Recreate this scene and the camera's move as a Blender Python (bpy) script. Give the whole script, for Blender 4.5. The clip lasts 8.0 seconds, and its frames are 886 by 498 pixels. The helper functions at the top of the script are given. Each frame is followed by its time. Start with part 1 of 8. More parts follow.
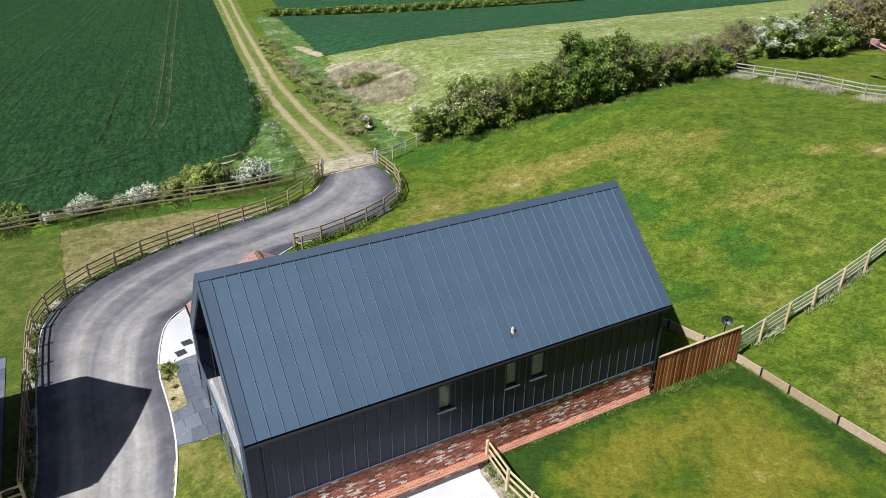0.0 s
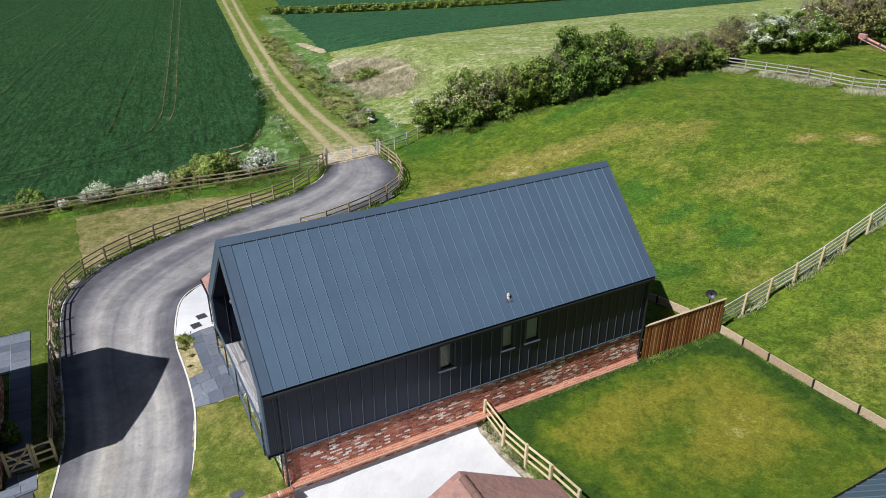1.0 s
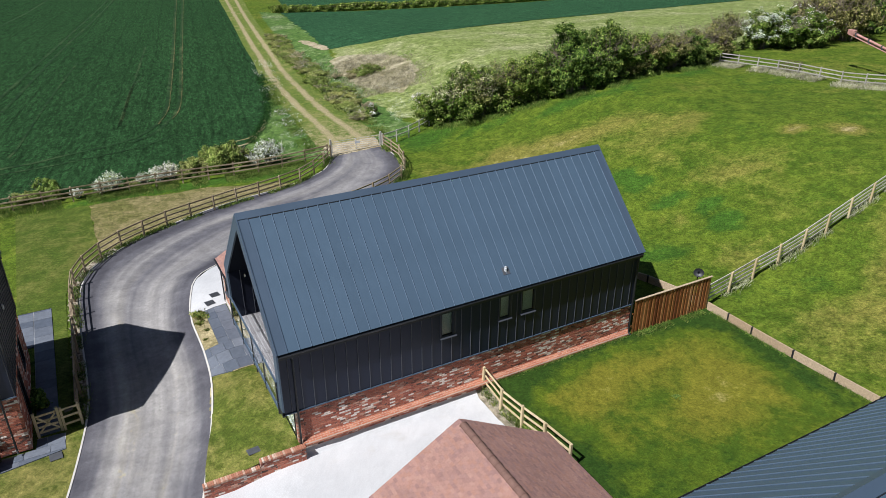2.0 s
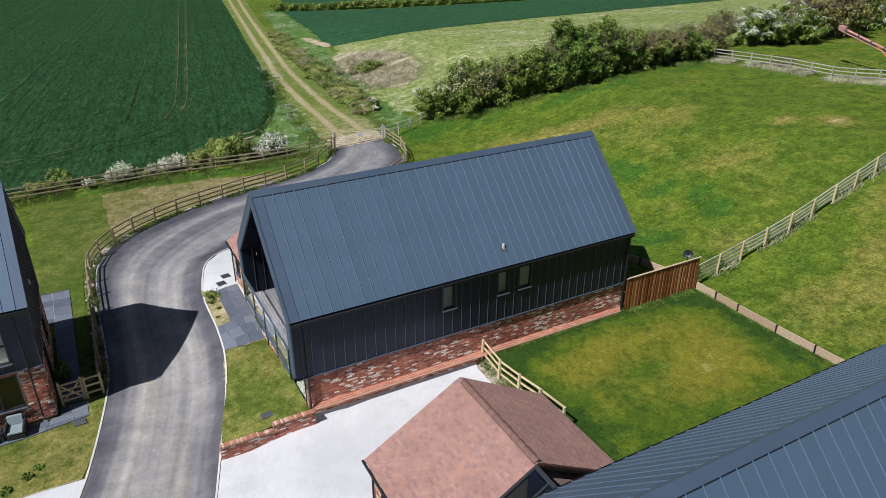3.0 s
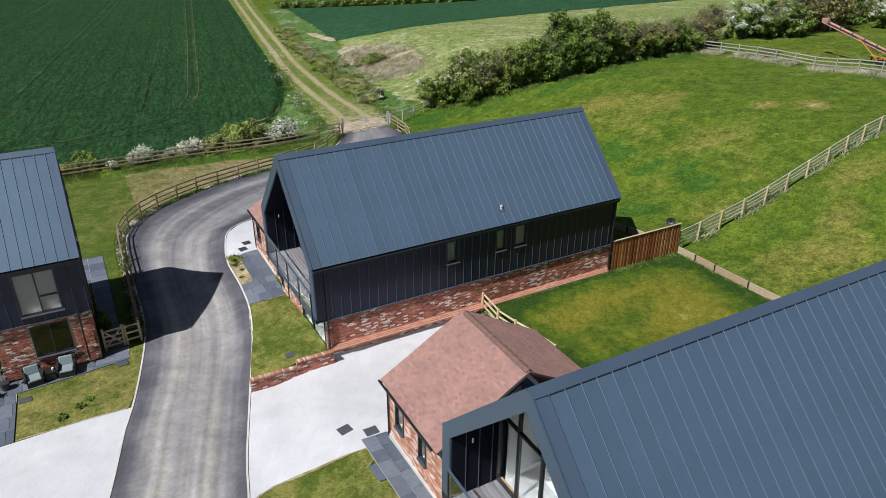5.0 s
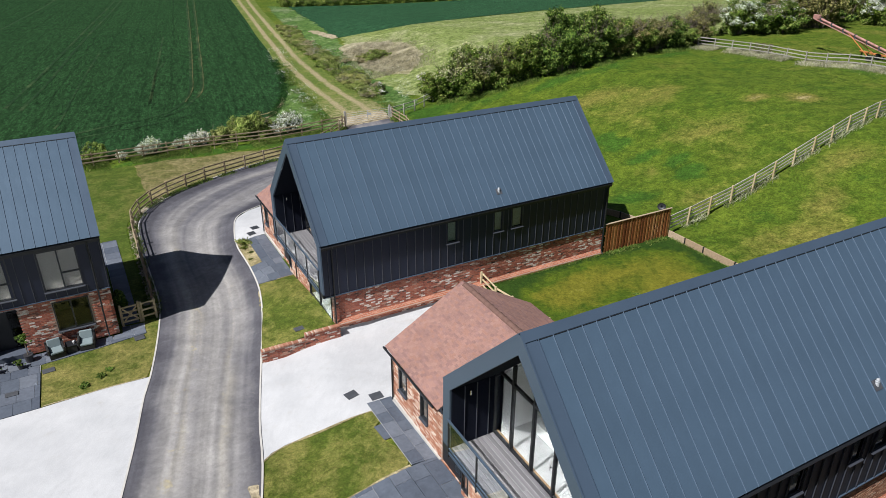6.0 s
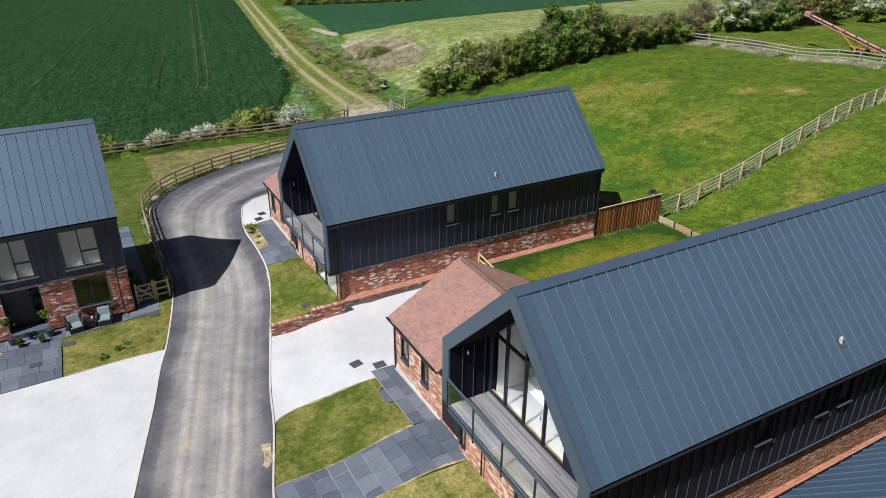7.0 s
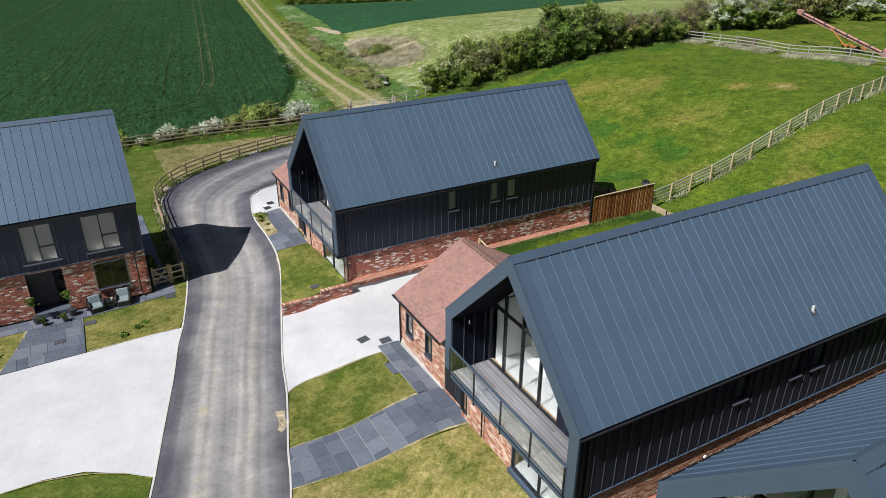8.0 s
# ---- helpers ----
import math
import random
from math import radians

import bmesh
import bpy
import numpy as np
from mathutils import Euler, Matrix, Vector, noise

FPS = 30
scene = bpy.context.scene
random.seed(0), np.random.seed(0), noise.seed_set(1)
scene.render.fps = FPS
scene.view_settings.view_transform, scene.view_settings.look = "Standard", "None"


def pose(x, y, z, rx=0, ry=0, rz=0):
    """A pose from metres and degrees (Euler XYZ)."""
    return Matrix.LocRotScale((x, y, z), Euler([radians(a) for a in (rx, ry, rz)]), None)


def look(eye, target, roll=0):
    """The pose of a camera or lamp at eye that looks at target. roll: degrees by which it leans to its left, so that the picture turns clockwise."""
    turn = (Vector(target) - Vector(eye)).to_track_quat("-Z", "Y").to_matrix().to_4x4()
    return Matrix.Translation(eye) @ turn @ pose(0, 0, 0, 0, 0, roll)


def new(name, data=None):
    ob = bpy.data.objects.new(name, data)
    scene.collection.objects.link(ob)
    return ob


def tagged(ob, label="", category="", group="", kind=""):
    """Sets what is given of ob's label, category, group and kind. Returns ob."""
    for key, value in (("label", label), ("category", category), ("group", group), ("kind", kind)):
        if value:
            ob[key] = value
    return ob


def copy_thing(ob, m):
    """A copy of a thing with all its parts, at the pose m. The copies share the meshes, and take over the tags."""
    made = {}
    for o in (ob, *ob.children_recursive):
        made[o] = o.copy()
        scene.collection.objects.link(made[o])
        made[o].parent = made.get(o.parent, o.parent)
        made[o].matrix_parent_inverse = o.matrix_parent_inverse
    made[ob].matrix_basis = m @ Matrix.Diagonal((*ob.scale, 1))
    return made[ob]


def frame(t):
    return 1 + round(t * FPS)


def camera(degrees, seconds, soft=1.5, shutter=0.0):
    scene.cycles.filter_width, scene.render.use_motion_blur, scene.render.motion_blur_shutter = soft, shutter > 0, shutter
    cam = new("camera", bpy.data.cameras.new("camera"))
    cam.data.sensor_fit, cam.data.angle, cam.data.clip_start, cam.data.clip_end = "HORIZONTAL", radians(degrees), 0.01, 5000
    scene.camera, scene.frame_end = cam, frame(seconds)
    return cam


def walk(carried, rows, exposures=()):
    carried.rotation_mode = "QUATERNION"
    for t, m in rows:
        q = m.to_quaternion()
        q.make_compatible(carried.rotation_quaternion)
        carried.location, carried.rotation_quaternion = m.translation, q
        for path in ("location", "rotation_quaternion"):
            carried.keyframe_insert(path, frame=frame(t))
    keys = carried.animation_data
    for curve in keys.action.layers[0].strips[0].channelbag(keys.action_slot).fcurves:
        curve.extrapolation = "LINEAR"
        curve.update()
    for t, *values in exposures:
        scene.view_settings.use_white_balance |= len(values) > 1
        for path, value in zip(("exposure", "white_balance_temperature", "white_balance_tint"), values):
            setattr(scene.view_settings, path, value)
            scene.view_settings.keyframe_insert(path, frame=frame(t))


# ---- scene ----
cam = camera(64.17, 8.0, 0.5)
PATH = [
    (0, (-2.289, -15.892, 17.982), (6.240, -0.188, 9.002), 0.12),
    (0.5, (-2.824, -16.869, 17.930), (5.705, -1.165, 8.950), 0.12),
    (1, (-3.324, -17.743, 17.904), (5.205, -2.039, 8.923), 0.12),
    (1.5, (-3.846, -18.641, 17.890), (4.682, -2.937, 8.910), 0.12),
    (3, (-5.276, -21.103, 17.812), (3.252, -5.399, 8.831), 0.12),
    (3.5, (-5.758, -21.899, 17.777), (2.771, -6.195, 8.796), 0.12),
    (4, (-6.224, -22.653, 17.779), (2.305, -6.949, 8.799), 0.12),
    (4.5, (-6.741, -23.498, 17.741), (1.787, -7.794, 8.761), 0.12),
    (6, (-8.188, -26.046, 17.639), (0.341, -10.342, 8.658), 0.12),
    (6.5, (-8.642, -26.917, 17.588), (-0.113, -11.213, 8.607), 0.12),
    (7, (-9.106, -27.785, 17.581), (-0.577, -12.081, 8.601), 0.12),
    (7.5, (-9.583, -28.598, 17.661), (-1.054, -12.894, 8.680), 0.12),
    (8, (-10.126, -29.451, 17.682), (-1.597, -13.747, 8.702), 0.12),
]
EXPOSURES = [(0.0, 0.26, 6320, 12), (0.5, 0.18, 6310, 12), (1.5, 0.12, 6300, 12), (3.5, -0.06, 6250, 13), (4.5, -0.06, 6250, 13), (6.0, -0.02, 6400, 12), (8.0, 0.0, 6420, 12)]
walk(cam, [(t, look(eye, target, roll)) for t, eye, target, roll in PATH], EXPOSURES)

# ---- light and sky ----
SUN_TRAVEL = Vector((0.745, 0.195, -1.0)).normalized()
sun = new("sun", bpy.data.lights.new("sun", "SUN"))
sun.data.energy, sun.data.angle, sun.data.color = 5.5, radians(0.53), (1.0, 0.985, 0.96)
sun.matrix_world = look((0, 0, 60), Vector((0, 0, 60)) + SUN_TRAVEL)
world = bpy.data.worlds.new("sky")
scene.world = world
world.use_nodes = True
sky = world.node_tree.nodes.new("ShaderNodeTexSky")
sky.sky_type, sky.sun_disc = "NISHITA", False
sky.sun_elevation = math.asin(-SUN_TRAVEL.z)
sky.sun_rotation = math.atan2(-SUN_TRAVEL.x, -SUN_TRAVEL.y)
sky.air_density, sky.dust_density, sky.ozone_density = 1.0, 0.6, 1.0
background = world.node_tree.nodes["Background"]
background.inputs["Strength"].default_value = 0.038
world.node_tree.links.new(sky.outputs["Color"], background.inputs["Color"])


# ---- materials ----
class Nodes:
    """A small wrapper that keeps node set-up short."""

    def __init__(self, name):
        self.mat = bpy.data.materials.new(name)
        self.mat.use_nodes = True
        self.t = self.mat.node_tree
        self.bsdf = self.t.nodes["Principled BSDF"]

    def add(self, kind, **settings):
        n = self.t.nodes.new("ShaderNode" + kind)
        for key, value in settings.items():
            n.inputs[key.replace("_", " ")].default_value = value
        return n

    def link(self, a, b):
        self.t.links.new(a, b)

    def coords(self, scale=(1, 1, 1), rot=(0, 0, 0), world=True):
        if world:
            out = self.add("NewGeometry").outputs["Position"]
        else:
            out = self.add("TexCoord").outputs["Object"]
        m = self.add("Mapping")
        m.vector_type = "TEXTURE"
        m.inputs["Scale"].default_value = tuple(1 / v for v in scale)
        m.inputs["Rotation"].default_value = rot
        self.link(out, m.inputs["Vector"])
        return m.outputs["Vector"]

    def noise(self, vec, scale, detail=4.0, rough=0.55, distort=0.0):
        n = self.add("TexNoise", Scale=scale, Detail=detail, Roughness=rough, Distortion=distort)
        self.link(vec, n.inputs["Vector"])
        return n.outputs["Fac"]

    def ramp(self, fac, stops, constant=False):
        r = self.add("ValToRGB")
        r.color_ramp.interpolation = "CONSTANT" if constant else "LINEAR"
        el = r.color_ramp.elements
        while len(el) < len(stops):
            el.new(0.5)
        for e, (p, c) in zip(el, stops):
            e.position, e.color = p, (*c, 1) if len(c) == 3 else c
        self.link(fac, r.inputs["Fac"])
        return r.outputs["Color"]

    def mix(self, fac, a, b, mode="MIX"):
        n = self.t.nodes.new("ShaderNodeMix")
        n.data_type, n.blend_type = "RGBA", mode
        for value, slot in ((fac, 0), (a, 6), (b, 7)):
            if isinstance(value, (int, float)):
                n.inputs[slot].default_value = value
            elif isinstance(value, tuple):
                n.inputs[slot].default_value = (*value, 1)
            else:
                self.link(value, n.inputs[slot])
        return n.outputs[2]

    def math(self, op, a, b=0.0):
        n = self.t.nodes.new("ShaderNodeMath")
        n.operation = op
        for value, slot in ((a, 0), (b, 1)):
            if isinstance(value, (int, float)):
                n.inputs[slot].default_value = value
            else:
                self.link(value, n.inputs[slot])
        return n.outputs[0]

    def bump(self, height, strength=0.3, distance=0.02):
        b = self.add("Bump", Strength=strength, Distance=distance)
        self.link(height, b.inputs["Height"])
        self.link(b.outputs["Normal"], self.bsdf.inputs["Normal"])

    def done(self, color=None, rough=0.7, metal=0.0, spec=0.5):
        if color is not None:
            if isinstance(color, tuple):
                self.bsdf.inputs["Base Color"].default_value = (*color, 1)
            else:
                self.link(color, self.bsdf.inputs["Base Color"])
        if isinstance(rough, (int, float)):
            self.bsdf.inputs["Roughness"].default_value = rough
        else:
            self.link(rough, self.bsdf.inputs["Roughness"])
        self.bsdf.inputs["Metallic"].default_value = metal
        self.bsdf.inputs["Specular IOR Level"].default_value = spec
        return self.mat


def grey(v):
    return (v, v, v)


def piece_random(n):
    """One number per piece, for single objects and for islands of a joined mesh alike."""
    a = n.add("ObjectInfo").outputs["Random"]
    b = n.add("NewGeometry").outputs["Random Per Island"]
    return n.math("FRACT", n.math("ADD", a, b))


def mat_simple(name, color, rough=0.6, metal=0.0, vary=0.15, scale=3.0, bump=0.1, fine=40.0, spec=0.5):
    n = Nodes(name)
    v = n.coords(world=False)
    dark = tuple(c * (1 - vary) for c in color)
    light = tuple(min(1.0, c * (1 + vary)) for c in color)
    big = n.noise(v, scale, 5)
    small = n.noise(v, fine, 3)
    col = n.mix(0.35, n.ramp(big, [(0.3, dark), (0.7, light)]), n.ramp(small, [(0.25, dark), (0.75, light)]))
    n.bump(small, bump, 0.01)
    return n.done(col, rough, metal, spec)


def mat_grass(name, low, mid, dry, dry_amount=0.55, blade=1.0, bare=0.0, soft=1.0, lush_tone=(0.040, 0.104, 0.012)):
    """Grass with broad drifts of colour, tufts and fine blades. soft: below 1 for close-mown turf, whose blades show less."""
    n = Nodes(name)
    v = n.coords()
    around = lambda a, b: [(0.30, grey(1 - (1 - a) * soft)), (0.5, grey(1.0)), (0.70, grey(1 + (b - 1) * soft))]  # noqa: E731
    patch = n.noise(v, 0.11, 5, 0.6, 0.6)
    drift = n.noise(v, 0.33, 4, 0.6, 0.8)
    clump = n.noise(v, 0.9, 6, 0.7, 0.3)
    tuft = n.noise(v, 2.6 * blade, 5, 0.7, 0.5)
    fine = n.noise(n.coords((1.0, 0.8, 1), (0, 0, 0.6)), 9.0 * blade, 6, 0.8, 0.4)
    dots = n.noise(v, 24.0 * blade, 3, 0.85)
    base = n.mix(n.ramp(n.math("ADD", n.math("MULTIPLY", clump, 0.6), n.math("MULTIPLY", drift, 0.4)), [(0.36, grey(0)), (0.62, grey(1))]), low, mid)
    level = n.math("ADD", n.math("ADD", n.math("MULTIPLY", patch, 0.40), n.math("MULTIPLY", drift, 0.18)), n.math("ADD", n.math("MULTIPLY", clump, 0.22), n.math("MULTIPLY", tuft, 0.20)))
    if bare:
        state = n.add("Attribute")
        state.attribute_name = "dryness"
        level = n.math("ADD", level, n.math("MULTIPLY", state.outputs["Fac"], bare))
    mask = n.ramp(level, [(dry_amount - 0.04, grey(0)), (dry_amount + 0.11, grey(1))])
    base = n.mix(n.math("MULTIPLY", mask, 0.85), base, dry)
    if bare:
        worn = n.ramp(n.math("ADD", level, n.math("MULTIPLY", fine, 0.12)), [(dry_amount + 0.23, grey(0)), (dry_amount + 0.38, grey(1))])
        base = n.mix(n.math("MULTIPLY", worn, 0.8), base, (0.40, 0.32, 0.16))
        lush = n.ramp(level, [(0.30, grey(1)), (0.42, grey(0))])
        base = n.mix(n.math("MULTIPLY", lush, 0.85), base, lush_tone)
    col = n.mix(1.0, base, n.ramp(fine, around(0.42, 1.6)), "MULTIPLY")
    col = n.mix(0.9, col, n.ramp(dots, around(0.5, 1.5)), "MULTIPLY")
    col = n.mix(0.85, col, n.ramp(tuft, around(0.62, 1.35)), "MULTIPLY")
    col = n.mix(0.9, col, n.ramp(clump, around(0.84, 1.16)), "MULTIPLY")
    n.bump(n.math("ADD", n.math("ADD", fine, tuft), n.math("MULTIPLY", dots, 0.5)), 0.35 * soft, 0.05)
    return n.done(col, 0.9, 0, 0.12)


def mat_crop(name, low, high, rot=0.0, size=1.0):
    n = Nodes(name)
    v = n.coords()
    drill = n.noise(n.coords((2.4, 0.35, 1), (0, 0, rot)), size, 4, 0.7, 0.6)
    swath = n.noise(n.coords((0.40, 0.012, 1), (0, 0, rot)), 1.0, 3, 0.6)
    patch = n.noise(v, 0.05, 5, 0.6, 0.4)
    clump = n.noise(v, 1.7 * size, 5, 0.75, 0.5)
    fine = n.noise(v, 6.0 * size, 5, 0.8)
    col = n.mix(n.math("ADD", n.math("MULTIPLY", patch, 0.6), n.math("MULTIPLY", swath, 0.4)), low, high)
    bout = n.add("SeparateXYZ")
    n.link(n.coords((0.31, 0.31, 1), (0, 0, rot)), bout.inputs["Vector"])
    sway = n.math("MULTIPLY", n.noise(v, 0.12, 2, 0.5), 0.35)
    rows = n.math("FRACT", n.math("ADD", bout.outputs["X"], sway))
    col = n.mix(n.math("MULTIPLY", swath, 0.75), col, n.ramp(rows, [(0.0, grey(0.35)), (0.045, grey(0.45)), (0.08, grey(1.05)), (0.95, grey(1.05)), (1.0, grey(0.6))]), "MULTIPLY")
    col = n.mix(0.7, col, n.ramp(drill, [(0.36, grey(0.35)), (0.62, grey(1.5))]), "MULTIPLY")
    col = n.mix(0.8, col, n.ramp(clump, [(0.36, grey(0.45)), (0.64, grey(1.5))]), "MULTIPLY")
    col = n.mix(1.0, col, n.ramp(fine, [(0.36, grey(0.22)), (0.50, grey(0.9)), (0.66, grey(2.0))]), "MULTIPLY")
    n.bump(n.math("ADD", fine, n.math("ADD", drill, clump)), 0.45, 0.08)
    return n.done(col, 0.95, 0, 0.05)


def mat_track():
    """Rough grass worn to pale earth in two ruts; the ribbon's own coordinates say how far off a rut is."""
    n = Nodes("farm_track_earth")
    v = n.coords()
    place = n.add("Attribute")
    place.attribute_name = "rut"
    parts = n.add("SeparateXYZ")
    n.link(place.outputs["Vector"], parts.inputs["Vector"])
    broad, mid, fine = n.noise(v, 0.35, 4, 0.6, 0.5), n.noise(v, 1.6, 5, 0.7, 0.4), n.noise(v, 7.0, 5, 0.8, 0.4)
    green = n.mix(n.ramp(mid, [(0.35, grey(0)), (0.65, grey(1))]), (0.075, 0.125, 0.022), (0.165, 0.195, 0.045))
    green = n.mix(n.ramp(broad, [(0.52, grey(0)), (0.70, grey(0.7))]), green, (0.27, 0.25, 0.10))
    earth = n.mix(mid, (0.25, 0.21, 0.11), (0.43, 0.365, 0.22))
    off = n.math("ADD", parts.outputs["Z"], n.math("ADD", n.math("MULTIPLY", n.math("SUBTRACT", broad, 0.5), 0.8), n.math("MULTIPLY", n.math("SUBTRACT", mid, 0.5), 0.9)))
    worn = n.ramp(off, [(0.22, grey(1)), (0.48, grey(0))])
    near = n.ramp(n.math("MULTIPLY", parts.outputs["Y"], 0.01), [(0.36, grey(1)), (0.46, grey(0))])
    col = n.mix(n.math("MULTIPLY", n.math("MAXIMUM", worn, n.math("MULTIPLY", near, n.ramp(mid, [(0.40, grey(0)), (0.60, grey(1))]))), 0.92), green, earth)
    col = n.mix(0.9, col, n.ramp(fine, [(0.33, grey(0.55)), (0.5, grey(1.0)), (0.68, grey(1.45))]), "MULTIPLY")
    n.bump(n.math("ADD", fine, mid), 0.7, 0.06)
    return n.done(col, 0.95, 0, 0.1)


def mat_asphalt():
    """Tarmac that is dark at its edges and dusty where wheels run; the lane's own coordinates carry the streaks."""
    n = Nodes("asphalt")
    v = n.coords()
    lane = n.add("Attribute")
    lane.attribute_name = "lane"
    parts = n.add("SeparateXYZ")
    n.link(lane.outputs["Vector"], parts.inputs["Vector"])
    across, run = parts.outputs["X"], parts.outputs["Y"]

    def streaks(fine, stretch, seed):
        c = n.add("CombineXYZ")
        n.link(n.math("MULTIPLY", across, fine), c.inputs["X"])
        n.link(n.math("MULTIPLY", run, stretch), c.inputs["Y"])
        c.inputs["Z"].default_value = seed
        return n.noise(c.outputs["Vector"], 1.0, 2, 0.5, 0.15)

    wander = n.math("ADD", across, n.math("MULTIPLY", n.math("SUBTRACT", n.noise(v, 0.35, 3, 0.5), 0.5), 0.22))
    traffic = n.ramp(wander, [(0.02, grey(0.0)), (0.16, grey(0.42)), (0.30, grey(0.85)), (0.45, grey(0.62)), (0.56, grey(0.70)), (0.70, grey(0.80)), (0.86, grey(0.38)), (0.97, grey(0.0))])
    dust = n.noise(v, 0.5, 6, 0.65, 0.4)
    chips = n.noise(v, 6.0, 5, 0.75)
    fine = n.noise(v, 45.0, 3, 0.85)
    tone = n.math("ADD", n.math("MULTIPLY", traffic, 0.42), n.math("ADD", n.math("MULTIPLY", streaks(6.0, 0.05, 0.0), 0.38), n.math("MULTIPLY", dust, 0.30)))
    tone = n.math("SUBTRACT", tone, n.math("MULTIPLY", n.ramp(n.math("MULTIPLY", run, 0.01), [(0.54, grey(0)), (0.72, grey(1))]), 0.125))
    col = n.ramp(tone, [(0.28, (0.066, 0.065, 0.078)), (0.42, (0.122, 0.120, 0.134)), (0.56, (0.232, 0.225, 0.226)), (0.74, (0.375, 0.360, 0.342))])
    wheel = n.ramp(wander, [(0.24, grey(0)), (0.33, grey(1)), (0.42, grey(0.15)), (0.62, grey(0.0)), (0.70, grey(0.55)), (0.78, grey(0))])
    wheel = n.math("MULTIPLY", wheel, n.ramp(n.math("MULTIPLY", run, 0.01), [(0.50, grey(1)), (0.64, grey(0.15))]))
    mud = n.math("MULTIPLY", wheel, n.ramp(streaks(9.0, 0.12, 4.0), [(0.42, grey(0)), (0.68, grey(1))]))
    col = n.mix(n.math("MULTIPLY", mud, 0.55), col, (0.35, 0.31, 0.215))
    spill = n.math("MULTIPLY", n.ramp(n.noise(v, 1.5, 5, 0.75, 0.5), [(0.56, grey(0)), (0.66, grey(1))]), wheel)
    col = n.mix(n.math("MULTIPLY", spill, 0.6), col, (0.45, 0.38, 0.20))
    scrape = n.ramp(n.noise(v, 0.9, 6, 0.8, 0.6), [(0.66, grey(0)), (0.74, grey(1))])
    col = n.mix(n.math("MULTIPLY", scrape, 0.45), col, (0.075, 0.073, 0.078))
    col = n.mix(0.75, col, n.ramp(fine, [(0.25, grey(0.6)), (0.75, grey(1.35))]), "MULTIPLY")
    col = n.mix(0.5, col, n.ramp(chips, [(0.3, grey(0.68)), (0.72, grey(1.3))]), "MULTIPLY")
    col = n.mix(0.8, col, n.ramp(n.noise(v, 1.3, 5, 0.65, 0.6), [(0.32, grey(0.82)), (0.68, grey(1.18))]), "MULTIPLY")
    col = n.mix(0.7, col, n.ramp(streaks(16.0, 0.04, 9.0), [(0.35, grey(0.82)), (0.65, grey(1.16))]), "MULTIPLY")
    drop = n.ramp(n.noise(v, 2.2, 5, 0.8, 0.8), [(0.66, grey(0)), (0.71, grey(1))])
    col = n.mix(n.math("MULTIPLY", drop, 0.35), col, (0.46, 0.42, 0.33))
    n.bump(fine, 0.4, 0.01)
    return n.done(col, 0.85, 0, 0.3)


def mat_gravel():
    n = Nodes("white_gravel")
    v = n.coords()
    cell = n.add("TexVoronoi", Scale=26.0)
    n.link(v, cell.inputs["Vector"])
    big = n.noise(v, 0.7, 5, 0.6)
    tone = n.mix(n.ramp(big, [(0.3, grey(0)), (0.7, grey(1))]), (0.545, 0.553, 0.562), (0.645, 0.65, 0.655))
    col = n.mix(0.24, tone, n.ramp(cell.outputs["Distance"], [(0.1, grey(1.14)), (0.6, grey(0.55))]), "MULTIPLY")
    rake = n.noise(n.coords((1.0, 3.0, 1), (0, 0, 0.9)), 1.6, 6, 0.75, 0.7)
    col = n.mix(0.4, col, n.ramp(rake, [(0.3, grey(0.82)), (0.55, grey(1.0)), (0.75, grey(1.08))]), "MULTIPLY")
    scuff = n.ramp(n.noise(v, 1.6, 6, 0.7), [(0.58, grey(0)), (0.74, grey(1))])
    col = n.mix(n.math("MULTIPLY", scuff, 0.38), col, (0.42, 0.40, 0.36))
    bits = n.ramp(n.noise(v, 5.5, 4, 0.8, 0.6), [(0.70, grey(0)), (0.76, grey(1))])
    col = n.mix(n.math("MULTIPLY", bits, 0.5), col, (0.33, 0.29, 0.22))
    n.bump(n.math("ADD", cell.outputs["Distance"], rake), 0.22, 0.012)
    return n.done(col, 0.9, 0, 0.25)


def mat_metal_sheet(name, color, rough, spec=0.5):
    """Coated standing-seam sheet: fine mottling and a faint difference from tray to tray."""
    n = Nodes(name)
    v = n.coords(world=False)
    r = piece_random(n)
    cloud = n.noise(v, 0.9, 4, 0.55)
    grain = n.noise(v, 70.0, 2, 0.6)
    col = n.mix(cloud, tuple(c * 0.88 for c in color), tuple(c * 1.12 for c in color))
    col = n.mix(1.0, col, n.ramp(r, [(0.0, grey(0.95)), (1.0, grey(1.05))]), "MULTIPLY")
    col = n.mix(0.3, col, n.ramp(grain, [(0.3, grey(0.8)), (0.7, grey(1.2))]), "MULTIPLY")
    ripple = n.noise(n.coords((3, 1, 0.7), world=False), 1.0, 2, 0.5)
    n.bump(n.math("ADD", n.math("MULTIPLY", ripple, 1.0), n.math("MULTIPLY", grain, 0.02)), 0.12, 0.03)
    rr = n.math("ADD", n.math("MULTIPLY", cloud, 0.12), rough - 0.06)
    return n.done(col, rr, 0.25 if spec > 0.3 else 0.0, spec)


